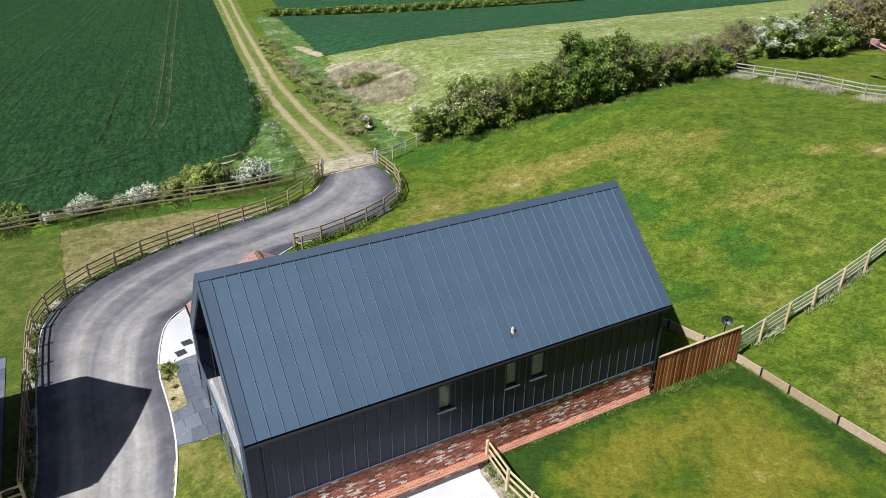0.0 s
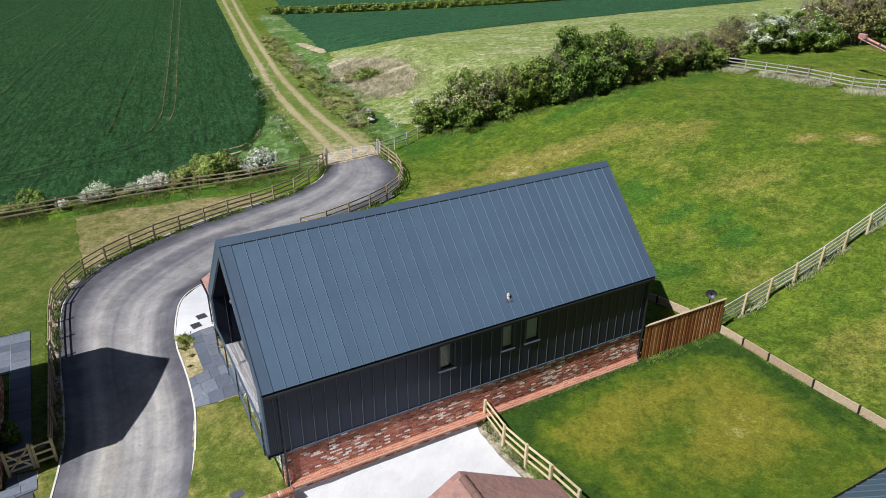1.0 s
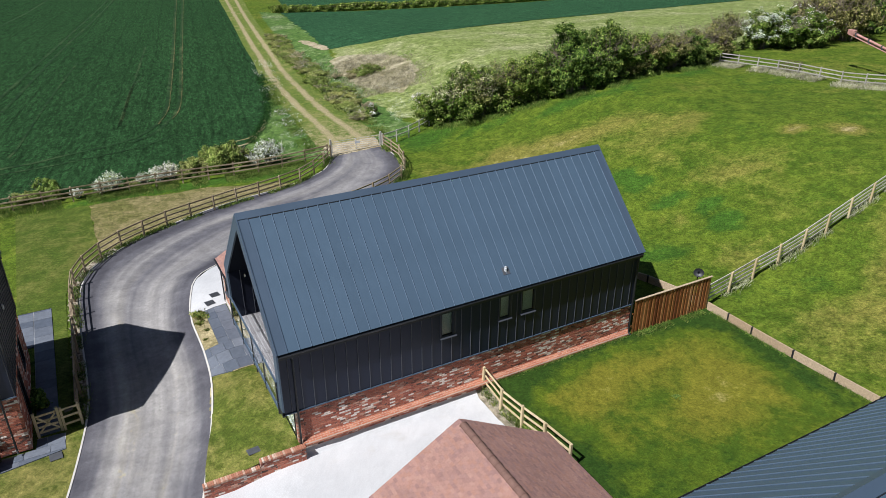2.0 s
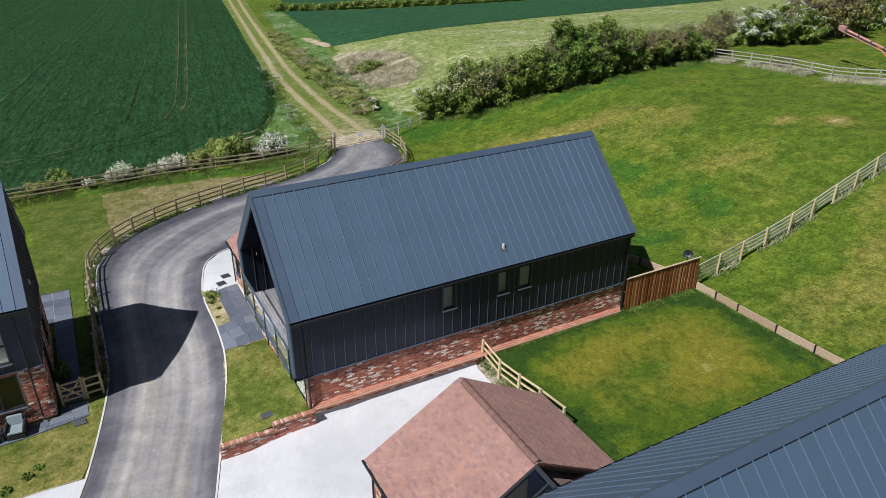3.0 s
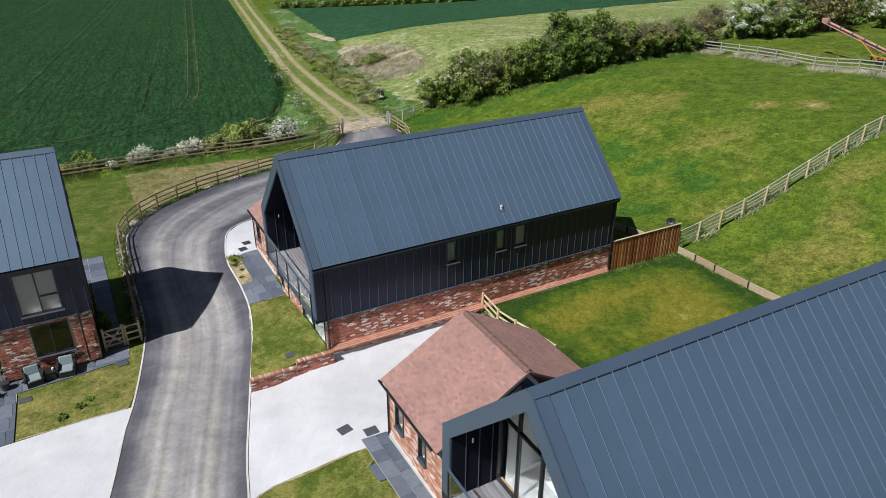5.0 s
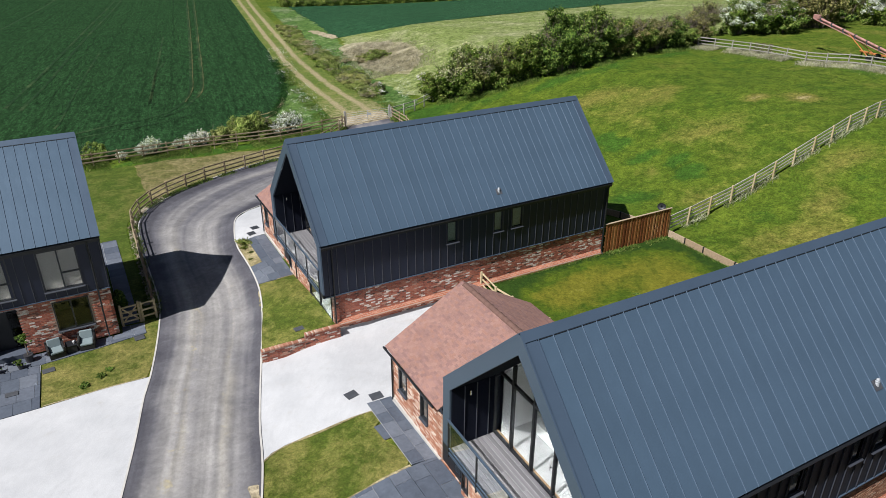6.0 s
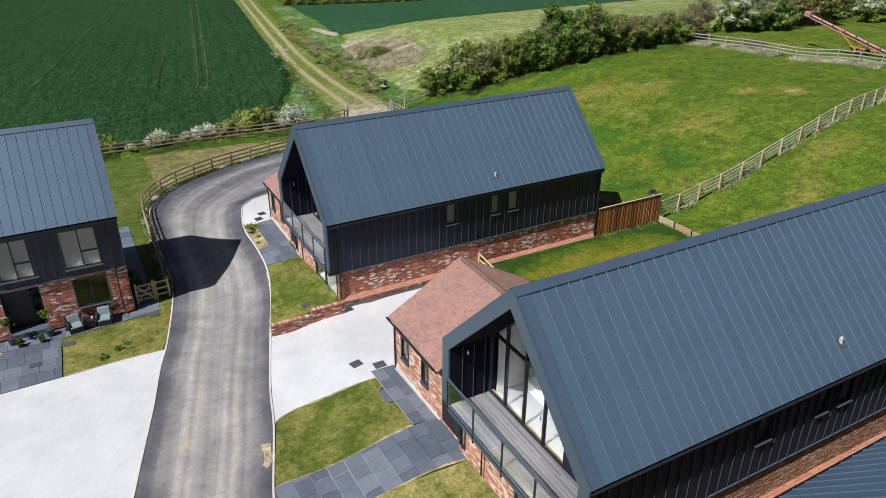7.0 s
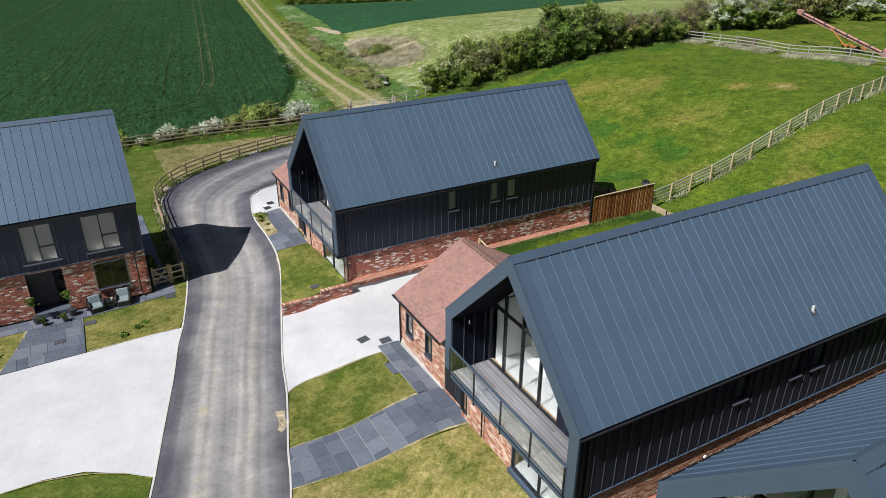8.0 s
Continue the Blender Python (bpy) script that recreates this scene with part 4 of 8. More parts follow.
def farm_track():
    """A ribbon of trodden grass that carries its two wheel ruts in its own coordinates: 0 and 1 across."""
    left, right = smooth_line(TRACK_L, 0.5), smooth_line(TRACK_R, 0.5)
    across = [-0.75 + 0.17 * k for k in range(16)]
    ys = [36.6]
    while ys[-1] < 285:
        ys.append(ys[-1] + 0.5 + 0.004 * (ys[-1] - 36))
    verts, places = [], []
    for y in ys:
        a, b = np.interp(y, [p[1] for p in left], [p[0] for p in left]), np.interp(y, [p[1] for p in right], [p[0] for p in right])
        for u in across:
            x = float(a + (b - a) * u)
            verts.append((x, y, ground_z(x, y) + 0.065))
            places.append((u, y, (b - a) * min(abs(u), abs(u - 1))))
    w = len(across)
    mesh = bpy.data.meshes.new("farm_track")
    mesh.from_pydata(verts, [], [(j * w + i, j * w + i + 1, (j + 1) * w + i + 1, (j + 1) * w + i) for j in range(len(ys) - 1) for i in range(w - 1)])
    at = mesh.attributes.new("rut", "FLOAT_VECTOR", "POINT")
    for v in mesh.vertices:
        at.data[v.index].vector = places[v.index]
    mesh.materials.append(M["farm_track"])
    tagged(new("farm_track", mesh), "grassy farm track with two pale earth ruts", "track", "", "structure")


farm_track()
sheet("track_mouth", [(14.05, 33.6), (18.55, 33.6), (18.9, 36.0), (18.6, 39.0), (17.6, 41.5), (16.4, 42.5), (15.6, 39.5), (14.3, 36)], 0.06, M["track"], "pale trodden earth where the lane ends", "track", jag=0.4)

# Tractor lines in the crop: the line, its width, and how many of its first points show bare soil.
WHEEL_LINES = [([(28.5, 194.5), (16.5, 124.6), (11.4, 95.2), (7.26, 72.2), (5.14, 60.9), (3.2, 54.5), (0.76, 50.5), (-2.4, 48.5), (-5.4, 47.6), (-8.7, 46.3), (-16, 45.8)], 0.46, 6),
               ([(30.0, 193.2), (17.65, 123.3), (12.4, 94.0), (8.4, 71.3), (6.2, 60.2), (4.7, 55.9), (2.6, 51.2), (0.2, 48.9)], 0.40, 6),
               ([(14.4, 209.3), (4.3, 153.9), (-2.2, 118.8), (-6.5, 93.4), (-9.4, 76.1), (-12.5, 60)], 0.42, 0), ([(13.1, 211.7), (3.45, 158.1), (-3.45, 119.7), (-7.2, 98.7), (-9.6, 85.1), (-14, 62)], 0.42, 0),
               ([(9.5, 109.9), (3.3, 75.0), (-0.1, 55.8)], 0.26, 0), ([(5.4, 82.0), (3.3, 75.0), (0.9, 61.5), (-0.1, 55.8)], 0.34, 0), ([(-1.5, 228), (-7.3, 188.4), (-11.5, 165.5), (-20, 120)], 0.45, 0),
               ([(-1.4, 99.9), (-6.0, 72.4), (-8.85, 53.4), (-9.6, 49.5)], 0.26, 0), ([(4.6, 49.6), (0.5, 46.9), (-5, 45.2), (-14, 43.9)], 0.30, 0)]
for line, width, bare in WHEEL_LINES:
    # Dark band: the wheel gap, with shadow of the standing crop in its colour.
    rut = link_mesh("wheel_line", strip_bm(smooth_line(line, 0.8), width, 0.08, 0, 0.06), M["soil_shade_line"])
    tagged(rut, "tractor wheel line through the green crop, dark with painted crop shade", "wheel line", "", "structure")
    if bare:
        rut = link_mesh("wheel_line", strip_bm(smooth_line([(x + 0.22, y) for x, y in line[:bare]], 0.8), 0.11, 0.095, 0, 0.07), M["tram_soil"])
        tagged(rut, "bare tan soil in a tractor wheel line", "wheel line", "", "structure")


# ---- walls of pieces ----
def brick_mesh(length, depth=0.05, height=0.065):
    bm = bmesh.new()
    c = 0.004
    out = [(-length / 2 + c, -height / 2 + c), (length / 2 - c, -height / 2 + c), (length / 2 - c, height / 2 - c), (-length / 2 + c, height / 2 - c)]
    back = [(-length / 2, -height / 2), (length / 2, -height / 2), (length / 2, height / 2), (-length / 2, height / 2)]
    a = [bm.verts.new((x, -depth, z)) for x, z in out]
    b = [bm.verts.new((x, -depth + c, z)) for x, z in back]
    d = [bm.verts.new((x, 0.0, z)) for x, z in back]
    bm.faces.new(a)
    for k in range(4):
        bm.faces.new((b[k], b[(k + 1) % 4], a[(k + 1) % 4], a[k]))
        bm.faces.new((d[k], d[(k + 1) % 4], b[(k + 1) % 4], b[k]))
    mesh = bpy.data.meshes.new("brick")
    bm.to_mesh(mesh)
    bm.free()
    return mesh


BRICK_FULL, BRICK_HALF = brick_mesh(0.215), brick_mesh(0.1025)
PIECE_MESHES = {}
# Which lighter seam tone, with its caught light painted in, goes with which sheet.
SEAMS = {"anthracite_roof_sheet": "roof_seam", "anthracite_wall_sheet": "wall_seam", "recess_shade_sheet": "wall_seam"}


def piece(name, mesh, material, parent, m):
    """One piece as an object of its own, on shared mesh data."""
    key = (mesh.name, material.name)
    if key not in PIECE_MESHES:
        PIECE_MESHES[key] = mesh.copy()
        PIECE_MESHES[key].materials.append(material)
        if material.name in SEAMS:
            PIECE_MESHES[key].materials.append(M[SEAMS[material.name]])
    ob = new(name, PIECE_MESHES[key])
    ob.parent = parent
    ob.matrix_basis = m
    return ob


def joined_pieces(name, rows, material, parent, label=""):
    """Many small pieces as one mesh; each stays an island. rows: (mesh, matrix)."""
    verts, faces = [], []
    cache = {}
    for mesh, m in rows:
        if mesh.name not in cache:
            cache[mesh.name] = ([v.co.copy() for v in mesh.vertices], [tuple(p.vertices) for p in mesh.polygons])
        vs, fs = cache[mesh.name]
        base = len(verts)
        verts.extend([tuple(m @ v) for v in vs])
        faces.extend([tuple(base + i for i in f) for f in fs])
    mesh = bpy.data.meshes.new(name)
    mesh.from_pydata(verts, [], faces)
    mesh.materials.append(material)
    ob = new(name, mesh)
    ob.parent = parent
    return tagged(ob, label, "", "", "stuff")


def brickwork(parent, m, length, height, material, holes=(), singles=(0, 0), seed=1):
    """Stretcher bond on a wall face that starts at m, runs along its x and faces its -y. singles: the stretch (from, to) whose bricks are objects of their own."""
    rnd = random.Random(seed)
    rest, count = [], 0
    for row in range(int(height / 0.075)):
        z = 0.0375 + row * 0.075
        x = -0.1125 if row % 2 else 0.0
        while x < length - 0.02:
            a, b = max(0.0, x), min(length, x + 0.225)
            full = b - a > 0.2
            mid = (a + b) / 2
            x += 0.225
            if b - a < 0.06 or any(h[0] < mid < h[1] and h[2] < z < h[3] for h in holes):
                continue
            mm = m @ Matrix.Translation((mid, 0.004 * rnd.uniform(-1, 1), z)) @ pose(0, 0, 0, rnd.uniform(-.5, .5), 0, rnd.uniform(-.5, .5))
            mesh = BRICK_FULL if full else BRICK_HALF
            if singles[0] <= mid < singles[1] and count < 300:
                piece("brick", mesh, material, parent, mm)
                count += 1
            else:
                rest.append((mesh, mm))
    if rest:
        joined_pieces("brickwork", rest, material, parent)


def plinth_bricks(parent, m, length, material, seed=3):
    """An upright course of orange brick and three courses laid to a slope above it."""
    rnd = random.Random(seed)
    rows = []
    for row in range(4):
        x = 0.0 if row % 2 else -0.11
        u = (row - 0.5) * 0.075
        foot = Matrix.Translation((0, -0.165, 0.0)) if row == 0 else Matrix.Translation((0, -0.165 + 0.731 * u, 0.075 + 0.682 * u)) @ pose(0, 0, 0, -47, 0, 0)
        while x < length:
            a, c = max(0, x), min(length, x + 0.225)
            if c - a > 0.06:
                rows.append((BRICK_FULL if c - a > 0.2 else BRICK_HALF, m @ Matrix.Translation(((a + c) / 2, rnd.uniform(-.002, .002), 0.0)) @ foot @ Matrix.Translation((0, 0, 0.0375 if row == 0 else 0.0)) @ Matrix.Diagonal((0.985, 1, 0.97, 1))))
            x += 0.225
    joined_pieces("plinth_course", rows, material, parent, "orange brick plinth courses laid to a slope")


# ---- metal-clad houses ----
# In a house's own frame: roof from x 0 to LONG, eaves at y 0 and WIDE, eaves height EAVE, ridge height TOP.
LONG, WIDE, EAVE, TOP = 16.05, 7.31, 4.25, 7.92
HALF = WIDE / 2
RISE = TOP - EAVE
SLOPE = math.degrees(math.atan2(RISE, HALF))
TRAY = 0.4245
DECK = 1.90


def tray_mesh(name, width, length, rib=0.032):
    """A sheet tray lying in x (across) and y (along), with an upstanding seam on its right side."""
    bm = bmesh.new()
    box(bm, 0, width - 0.022, 0, length, 0, 0.010)
    box(bm, width - 0.022, width, 0, length, 0, rib)
    bmesh.ops.bevel(bm, geom=[e for e in bm.edges if abs(e.verts[0].co.z - e.verts[1].co.z) < 1e-6 and e.verts[0].co.z > 0.02], offset=0.004, segments=1, affect="EDGES")
    # Slot 1, the seam, takes the tone with the edge highlight in its colour.
    for f in bm.faces:
        f.material_index = 1 if f.calc_center_median().x > width - 0.023 else 0
    mesh = bpy.data.meshes.new(name)
    bm.to_mesh(mesh)
    bm.free()
    return mesh


ROOF_LEN = math.hypot(HALF, RISE)
ROOF_TRAY = tray_mesh("roof_tray", TRAY, ROOF_LEN - 0.20)
WALL_TRAY = tray_mesh("wall_tray", TRAY, 1.0, 0.04)


def roof_side(house, far):
    """One slope with its trays, gutter and verge strips."""
    if far:
        turn = Matrix.Translation((LONG, WIDE, EAVE)) @ pose(0, 0, 0, 0, 0, 180)
    else:
        turn = Matrix.Translation((0, 0, EAVE))
    turn = turn @ pose(0, 0, 0, SLOPE, 0, 0)
    bm = bmesh.new()
    box(bm, 0.03, LONG - 0.03, 0.02, ROOF_LEN, -0.22, -0.004)
    for v in bm.verts:
        v.co = turn @ v.co
    slope = part("roof", bm, M["trim"], house)
    first = LONG - 0.40 - 36 * TRAY if far else 0.40
    for k in range(36):
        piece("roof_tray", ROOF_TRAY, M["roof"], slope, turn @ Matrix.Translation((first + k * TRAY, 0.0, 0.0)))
    last = first + 36 * TRAY
    for strips in (((0.0, first - 0.012, 0.008), (-0.016, 0.03, 0.04), (first - 0.014, first + 0.003, 0.034)), ((last + 0.01, LONG, 0.008), (LONG - 0.03, LONG + 0.016, 0.04))):
        bm = bmesh.new()
        for x0, x1, top in strips:
            box(bm, x0, x1, -0.005, ROOF_LEN - 0.05, -0.06 if top == 0.04 else -0.004, top)
        for v in bm.verts:
            v.co = turn @ v.co
        part("verge_flashing", bm, M["trim"], slope)
    # eaves: fascia and a half-round gutter
    bm = bmesh.new()
    y = (lambda v: WIDE - v) if far else (lambda v: v)
    slab(bm, [(y(0.04), EAVE - 0.06), (y(0.10), EAVE - 0.02), (y(0.10), EAVE - 0.26), (y(0.04), EAVE - 0.26)], 0.02, LONG - 0.02)
    part("fascia", bm, M["black"], slope)
    bm = bmesh.new()
    prof = [(y(-0.03 + 0.065 * math.cos(a)), EAVE - 0.05 + 0.065 * math.sin(a)) for a in [math.pi + k * math.pi / 8 for k in range(9)]]
    inner = [(y(-0.03 + 0.056 * math.cos(a)), EAVE - 0.048 + 0.056 * math.sin(a)) for a in [2 * math.pi - k * math.pi / 8 for k in range(9)]]
    slab(bm, prof + inner, 0.05, LONG - 0.05)
    part("gutter", bm, M["black"], slope)
    return slope


def ridge_cap(house):
    bm = bmesh.new()
    w, d = 0.185, 0.185 * RISE / HALF
    slab(bm, [(HALF - w, TOP - d + 0.05), (HALF, TOP + 0.055), (HALF + w, TOP - d + 0.05), (HALF + w, TOP - d + 0.035), (HALF, TOP + 0.035), (HALF - w, TOP - d + 0.035)], 0.0, LONG)
    cap = part("ridge_cap", bm, M["trim"], house)
    # Added black strips draw the dark shade line along the cap's lower edges.
    bm = bmesh.new()
    for s in (1, -1):
        a, b = w - 0.05, w + 0.010
        slab(bm, [(HALF + s * v, TOP - v * RISE / HALF + z) for v, z in ((a, 0.006), (b, 0.006), (b, 0.034), (a, 0.034))], 0.36, LONG - 0.30)
    part("ridge_shade_strip", bm, M["black"], cap, "black strip for the shaded gap under the ridge cap")


def clad_wall(house, face, x0, x1, z0, z1, holes=(), offset=0.0):
    """Wall trays on a face; face: matrix whose x runs along the wall and whose -y looks out. holes: (x0, x1, z0, z1)."""
    backing_rows = []
    xs = sorted({x0, x1, *[h[0] for h in holes], *[h[1] for h in holes]})
    for a, b in zip(xs, xs[1:]):
        mid = (a + b) / 2
        over = [h for h in holes if h[0] < mid < h[1]]
        if over:
            h = over[0]
            backing_rows.append((a, b, 0.0, 0.16, z0, h[2]))
            if z1 - h[3] > 0.01:
                backing_rows.append((a, b, 0.0, 0.16, h[3], z1))
        else:
            backing_rows.append((a, b, 0.0, 0.16, z0, z1))
    bm = bmesh.new()
    for r in backing_rows:
        box(bm, *r, face)
    bmesh.ops.remove_doubles(bm, verts=list(bm.verts), dist=0.0005)
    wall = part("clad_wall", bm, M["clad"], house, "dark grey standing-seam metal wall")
    x = x0
    while x < x1 - 0.1:
        b = min(x + (offset if offset and x == x0 else TRAY), x1)
        width = (b - x) / TRAY
        over = [h for h in holes if h[0] - 0.12 < x and b < h[1] + 0.12 or h[0] < (x + b) / 2 < h[1]]
        spans = [(z0, z1)] if not over else [(z0, over[0][2] - 0.03)] + ([(over[0][3] + 0.03, z1)] if z1 - over[0][3] > 0.12 else [])
        for a, c in spans:
            m = face @ Matrix.Translation((x, -0.003, a)) @ pose(0, 0, 0, 90, 0, 0) @ Matrix.Diagonal((width, c - a, 1, 1))
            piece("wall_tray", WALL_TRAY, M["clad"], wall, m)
        x = b
    bm = bmesh.new()
    box(bm, x0, x1, -0.055, 0.0, z0 - 0.035, z0 - 0.004, face)
    part("drip_trim", bm, M["trim"], wall)
    return wall


def window(house, face, x0, x1, z0, z1, bars=(), transoms=(), sill=True, depth=0.03, cheeks=True):
    """A framed window in an opening: frame, panes and a sloping metal sill."""
    t = 0.05
    bm = bmesh.new()
    for r in ((x0, x0 + t, -depth, 0.09, z0, z1), (x1 - t, x1, -depth, 0.09, z0, z1), (x0 + t, x1 - t, -depth, 0.09, z1 - t, z1), (x0 + t, x1 - t, -depth, 0.09, z0, z0 + t)):
        box(bm, *r, face)
    for b in bars:
        box(bm, b - 0.03, b + 0.03, -depth + 0.01, 0.08, z0 + t, z1 - t, face)
    for a, b, z in transoms:
        box(bm, a, b, -depth + 0.012, 0.078, z - 0.025, z + 0.025, face)
    win = part("window", bm, M["frame"], house)
    bm = bmesh.new()
    box(bm, x0 + t, x1 - t, 0.02, 0.032, z0 + t, z1 - t, face)
    pane = part("pane", bm, M["glass_win"], win)
    pane.visible_shadow = False
    if sill:
        bm = bmesh.new()
        verts = [(x0 - 0.03, -0.11, z0 - 0.055), (x1 + 0.03, -0.11, z0 - 0.055), (x1 + 0.05, 0.0, z0 - 0.055), (x0 - 0.05, 0.0, z0 - 0.055),
                 (x0 - 0.03, -0.11, z0 - 0.03), (x1 + 0.03, -0.11, z0 - 0.03), (x1 + 0.05, 0.0, z0 + 0.01), (x0 - 0.05, 0.0, z0 + 0.01)]
        vs = [bm.verts.new(face @ Vector(v)) for v in verts]
        for f in ((0, 3, 2, 1), (4, 5, 6, 7), (0, 1, 5, 4), (1, 2, 6, 5), (2, 3, 7, 6), (3, 0, 4, 7)):
            bm.faces.new([vs[i] for i in f])
        for s0, s1 in ((x0 - 0.02, x0), (x1, x1 + 0.02)) if cheeks else ():
            box(bm, s0, s1, -0.045, 0.0, z0, z1, face)
        part("sill", bm, M["wall_seam"], win)
    return win


def downpipe(house, x, y, z0, z1, side=-1):
    bm = bmesh.new()
    tube(bm, (x, y, z0 + 0.12), (x, y, z1 - 0.35), 0.035)
    tube(bm, (x, y, z1 - 0.36), (x, y + side * 0.16, z1 - 0.12), 0.035)
    tube(bm, (x, y, z0 + 0.13), (x + 0.02, y + side * 0.12, z0 + 0.03), 0.037)
    for z in (z0 + 0.5, (z0 + z1) / 2, z1 - 0.5):
        tube(bm, (x, y, z - 0.02), (x, y, z + 0.02), 0.045)
    return part("downpipe", bm, M["black"], house, smooth=False)


def vent_pipe(house, x, y):
    z = EAVE + y * RISE / HALF
    bm = bmesh.new()
    tube(bm, (x, y, z - 0.05), (x, y, z + 0.07), 0.075, 0.060, 16)
    tube(bm, (x, y, z + 0.06), (x, y, z + 0.18), 0.048, 0.048, 16)
    tube(bm, (x, y, z + 0.11), (x, y, z + 0.13), 0.062, 0.062, 16)
    tube(bm, (x, y, z + 0.18), (x, y, z + 0.21), 0.044, 0.030, 16)
    vent = part("flue_pipe", bm, M["flue"], house, "short bright steel flue pipe")
    bm = bmesh.new()
    box(bm, -0.15, 0.15, -0.15, 0.15, 0.012, 0.030, Matrix.Translation((x, y, z)) @ pose(0, 0, 0, SLOPE, 0, 0))
    part("flue_flashing", bm, M["lead"], vent)


def portal(house, x0=0.0, depth=1.6):
    """The deep dark gable frame in front of the balcony: face, cheeks and soffit."""
    w = 0.40
    k = RISE / HALF
    drop = w * math.hypot(1, k)
    low = DECK - 0.16
    inner_eave = EAVE + w * k - drop
    bm = bmesh.new()
    ring_o = [(0.0, low), (0.0, EAVE - 0.02), (HALF, TOP - 0.01), (WIDE, EAVE - 0.02), (WIDE, low)]
    ring_i = [(w, low), (w, inner_eave), (HALF, TOP - drop), (WIDE - w, inner_eave), (WIDE - w, low)]
    for i in range(4):
        quad = [ring_o[i], ring_o[i + 1], ring_i[i + 1], ring_i[i]]
        slab(bm, quad, x0 - 0.012, x0 + 0.05)
    face = part("gable_frame", bm, M["trim"], house, "broad anthracite metal gable frame")
    # Cheeks, their trays and the soffit use the sheet with shade painted in.
    bm = bmesh.new()
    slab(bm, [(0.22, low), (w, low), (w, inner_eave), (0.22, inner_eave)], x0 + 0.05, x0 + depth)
    part("cheek", bm, M["clad_shade"], face)
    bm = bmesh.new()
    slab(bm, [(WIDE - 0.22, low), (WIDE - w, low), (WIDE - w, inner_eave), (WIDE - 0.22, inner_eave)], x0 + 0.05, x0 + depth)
    part("cheek", bm, M["clad_shade"], face)
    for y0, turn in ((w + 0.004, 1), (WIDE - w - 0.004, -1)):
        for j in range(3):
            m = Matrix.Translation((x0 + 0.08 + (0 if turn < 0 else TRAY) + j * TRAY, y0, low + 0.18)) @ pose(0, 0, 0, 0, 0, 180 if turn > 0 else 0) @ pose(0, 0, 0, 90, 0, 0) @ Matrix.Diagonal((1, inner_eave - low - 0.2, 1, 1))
            piece("wall_tray", WALL_TRAY, M["clad_shade"], face, m)
    bm = bmesh.new()
    for s in (1, -1):
        c = HALF
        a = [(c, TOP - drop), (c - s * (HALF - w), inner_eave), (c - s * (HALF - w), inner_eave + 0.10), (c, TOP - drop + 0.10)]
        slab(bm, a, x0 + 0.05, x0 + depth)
    part("soffit", bm, M["clad_shade"], face)
    # wall light on the far cheek
    bm = bmesh.new()
    tube(bm, (0.66, WIDE - w - 0.08, 3.74), (0.66, WIDE - w - 0.08, 3.90), 0.028, 0.028, 12)
    box(bm, 0.64, 0.68, WIDE - w - 0.09, WIDE - w - 0.002, 3.79, 3.85)
    part("wall_light", bm, M["steel"], face, "small steel up-and-down wall light")


def balcony(house, depth=1.6):
    w = 0.40
    y0, y1 = w, WIDE - w
    bm = bmesh.new()
    box(bm, 0.06, depth, y0, y1, DECK - 0.20, DECK - 0.03)
    box(bm, -0.02, 0.06, 0.0, WIDE, DECK - 0.22, DECK - 0.02)
    deck = part("balcony_deck", bm, M["black"], house)
    n = 10
    step = (depth - 0.10) / n
    mesh = bpy.data.meshes.new("deck_board")
    b = bevelled(boxes((0, step - 0.007, 0, 1.0, 0, 0.027)), 0.003)
    b.to_mesh(mesh)
    b.free()
    for k in range(n):
        cut = 2.2 + 0.9 * ((k * 7) % 4)
        for a, c in ((y0, y0 + cut - 0.002), (y0 + cut + 0.002, y1)):
            piece("deck_board", mesh, M["deck"], deck, Matrix.Translation((0.08 + k * step, a, DECK - 0.03)) @ Matrix.Diagonal((1, c - a, 1, 1)))
    # rail: posts, top rail, bottom rail, glass panes with clamps
    bm = bmesh.new()
    box(bm, -0.06, 0.0, y0 - 0.06, y1 + 0.06, DECK + 1.04, DECK + 1.09)
    rail = part("balcony_rail", bm, M["trim"], house, "anthracite balcony rail with clear glass panels")
    bm = bmesh.new()
    box(bm, -0.05, -0.01, y0, y1, DECK - 0.20, DECK - 0.11)
    box(bm, -0.05, -0.01, y0, y1, DECK + 0.00, DECK + 0.05)
    part("bottom_rail", bm, M["trim"], rail)
    bays = 4
    span = (y1 - y0) / bays
    for k in range(bays + 1):
        y = y0 + k * span
        part("rail_post", boxes((-0.06, -0.005, y - 0.022, y + 0.022, DECK - 0.32, DECK + 1.045)), M["black"], rail)
        bm = bmesh.new()
        for z in (DECK + 0.2, DECK + 0.85):
            box(bm, -0.045, -0.018, y - 0.06, y + 0.06, z, z + 0.05)
        part("clamp", bm, M["steel"], rail)
    for k in range(bays):
        y = y0 + k * span
        pane = part("glass_panel", boxes((-0.036, -0.026, y + 0.04, y + span - 0.04, DECK + 0.08, DECK + 1.03)), M["glass"], rail)
        pane.visible_shadow = False


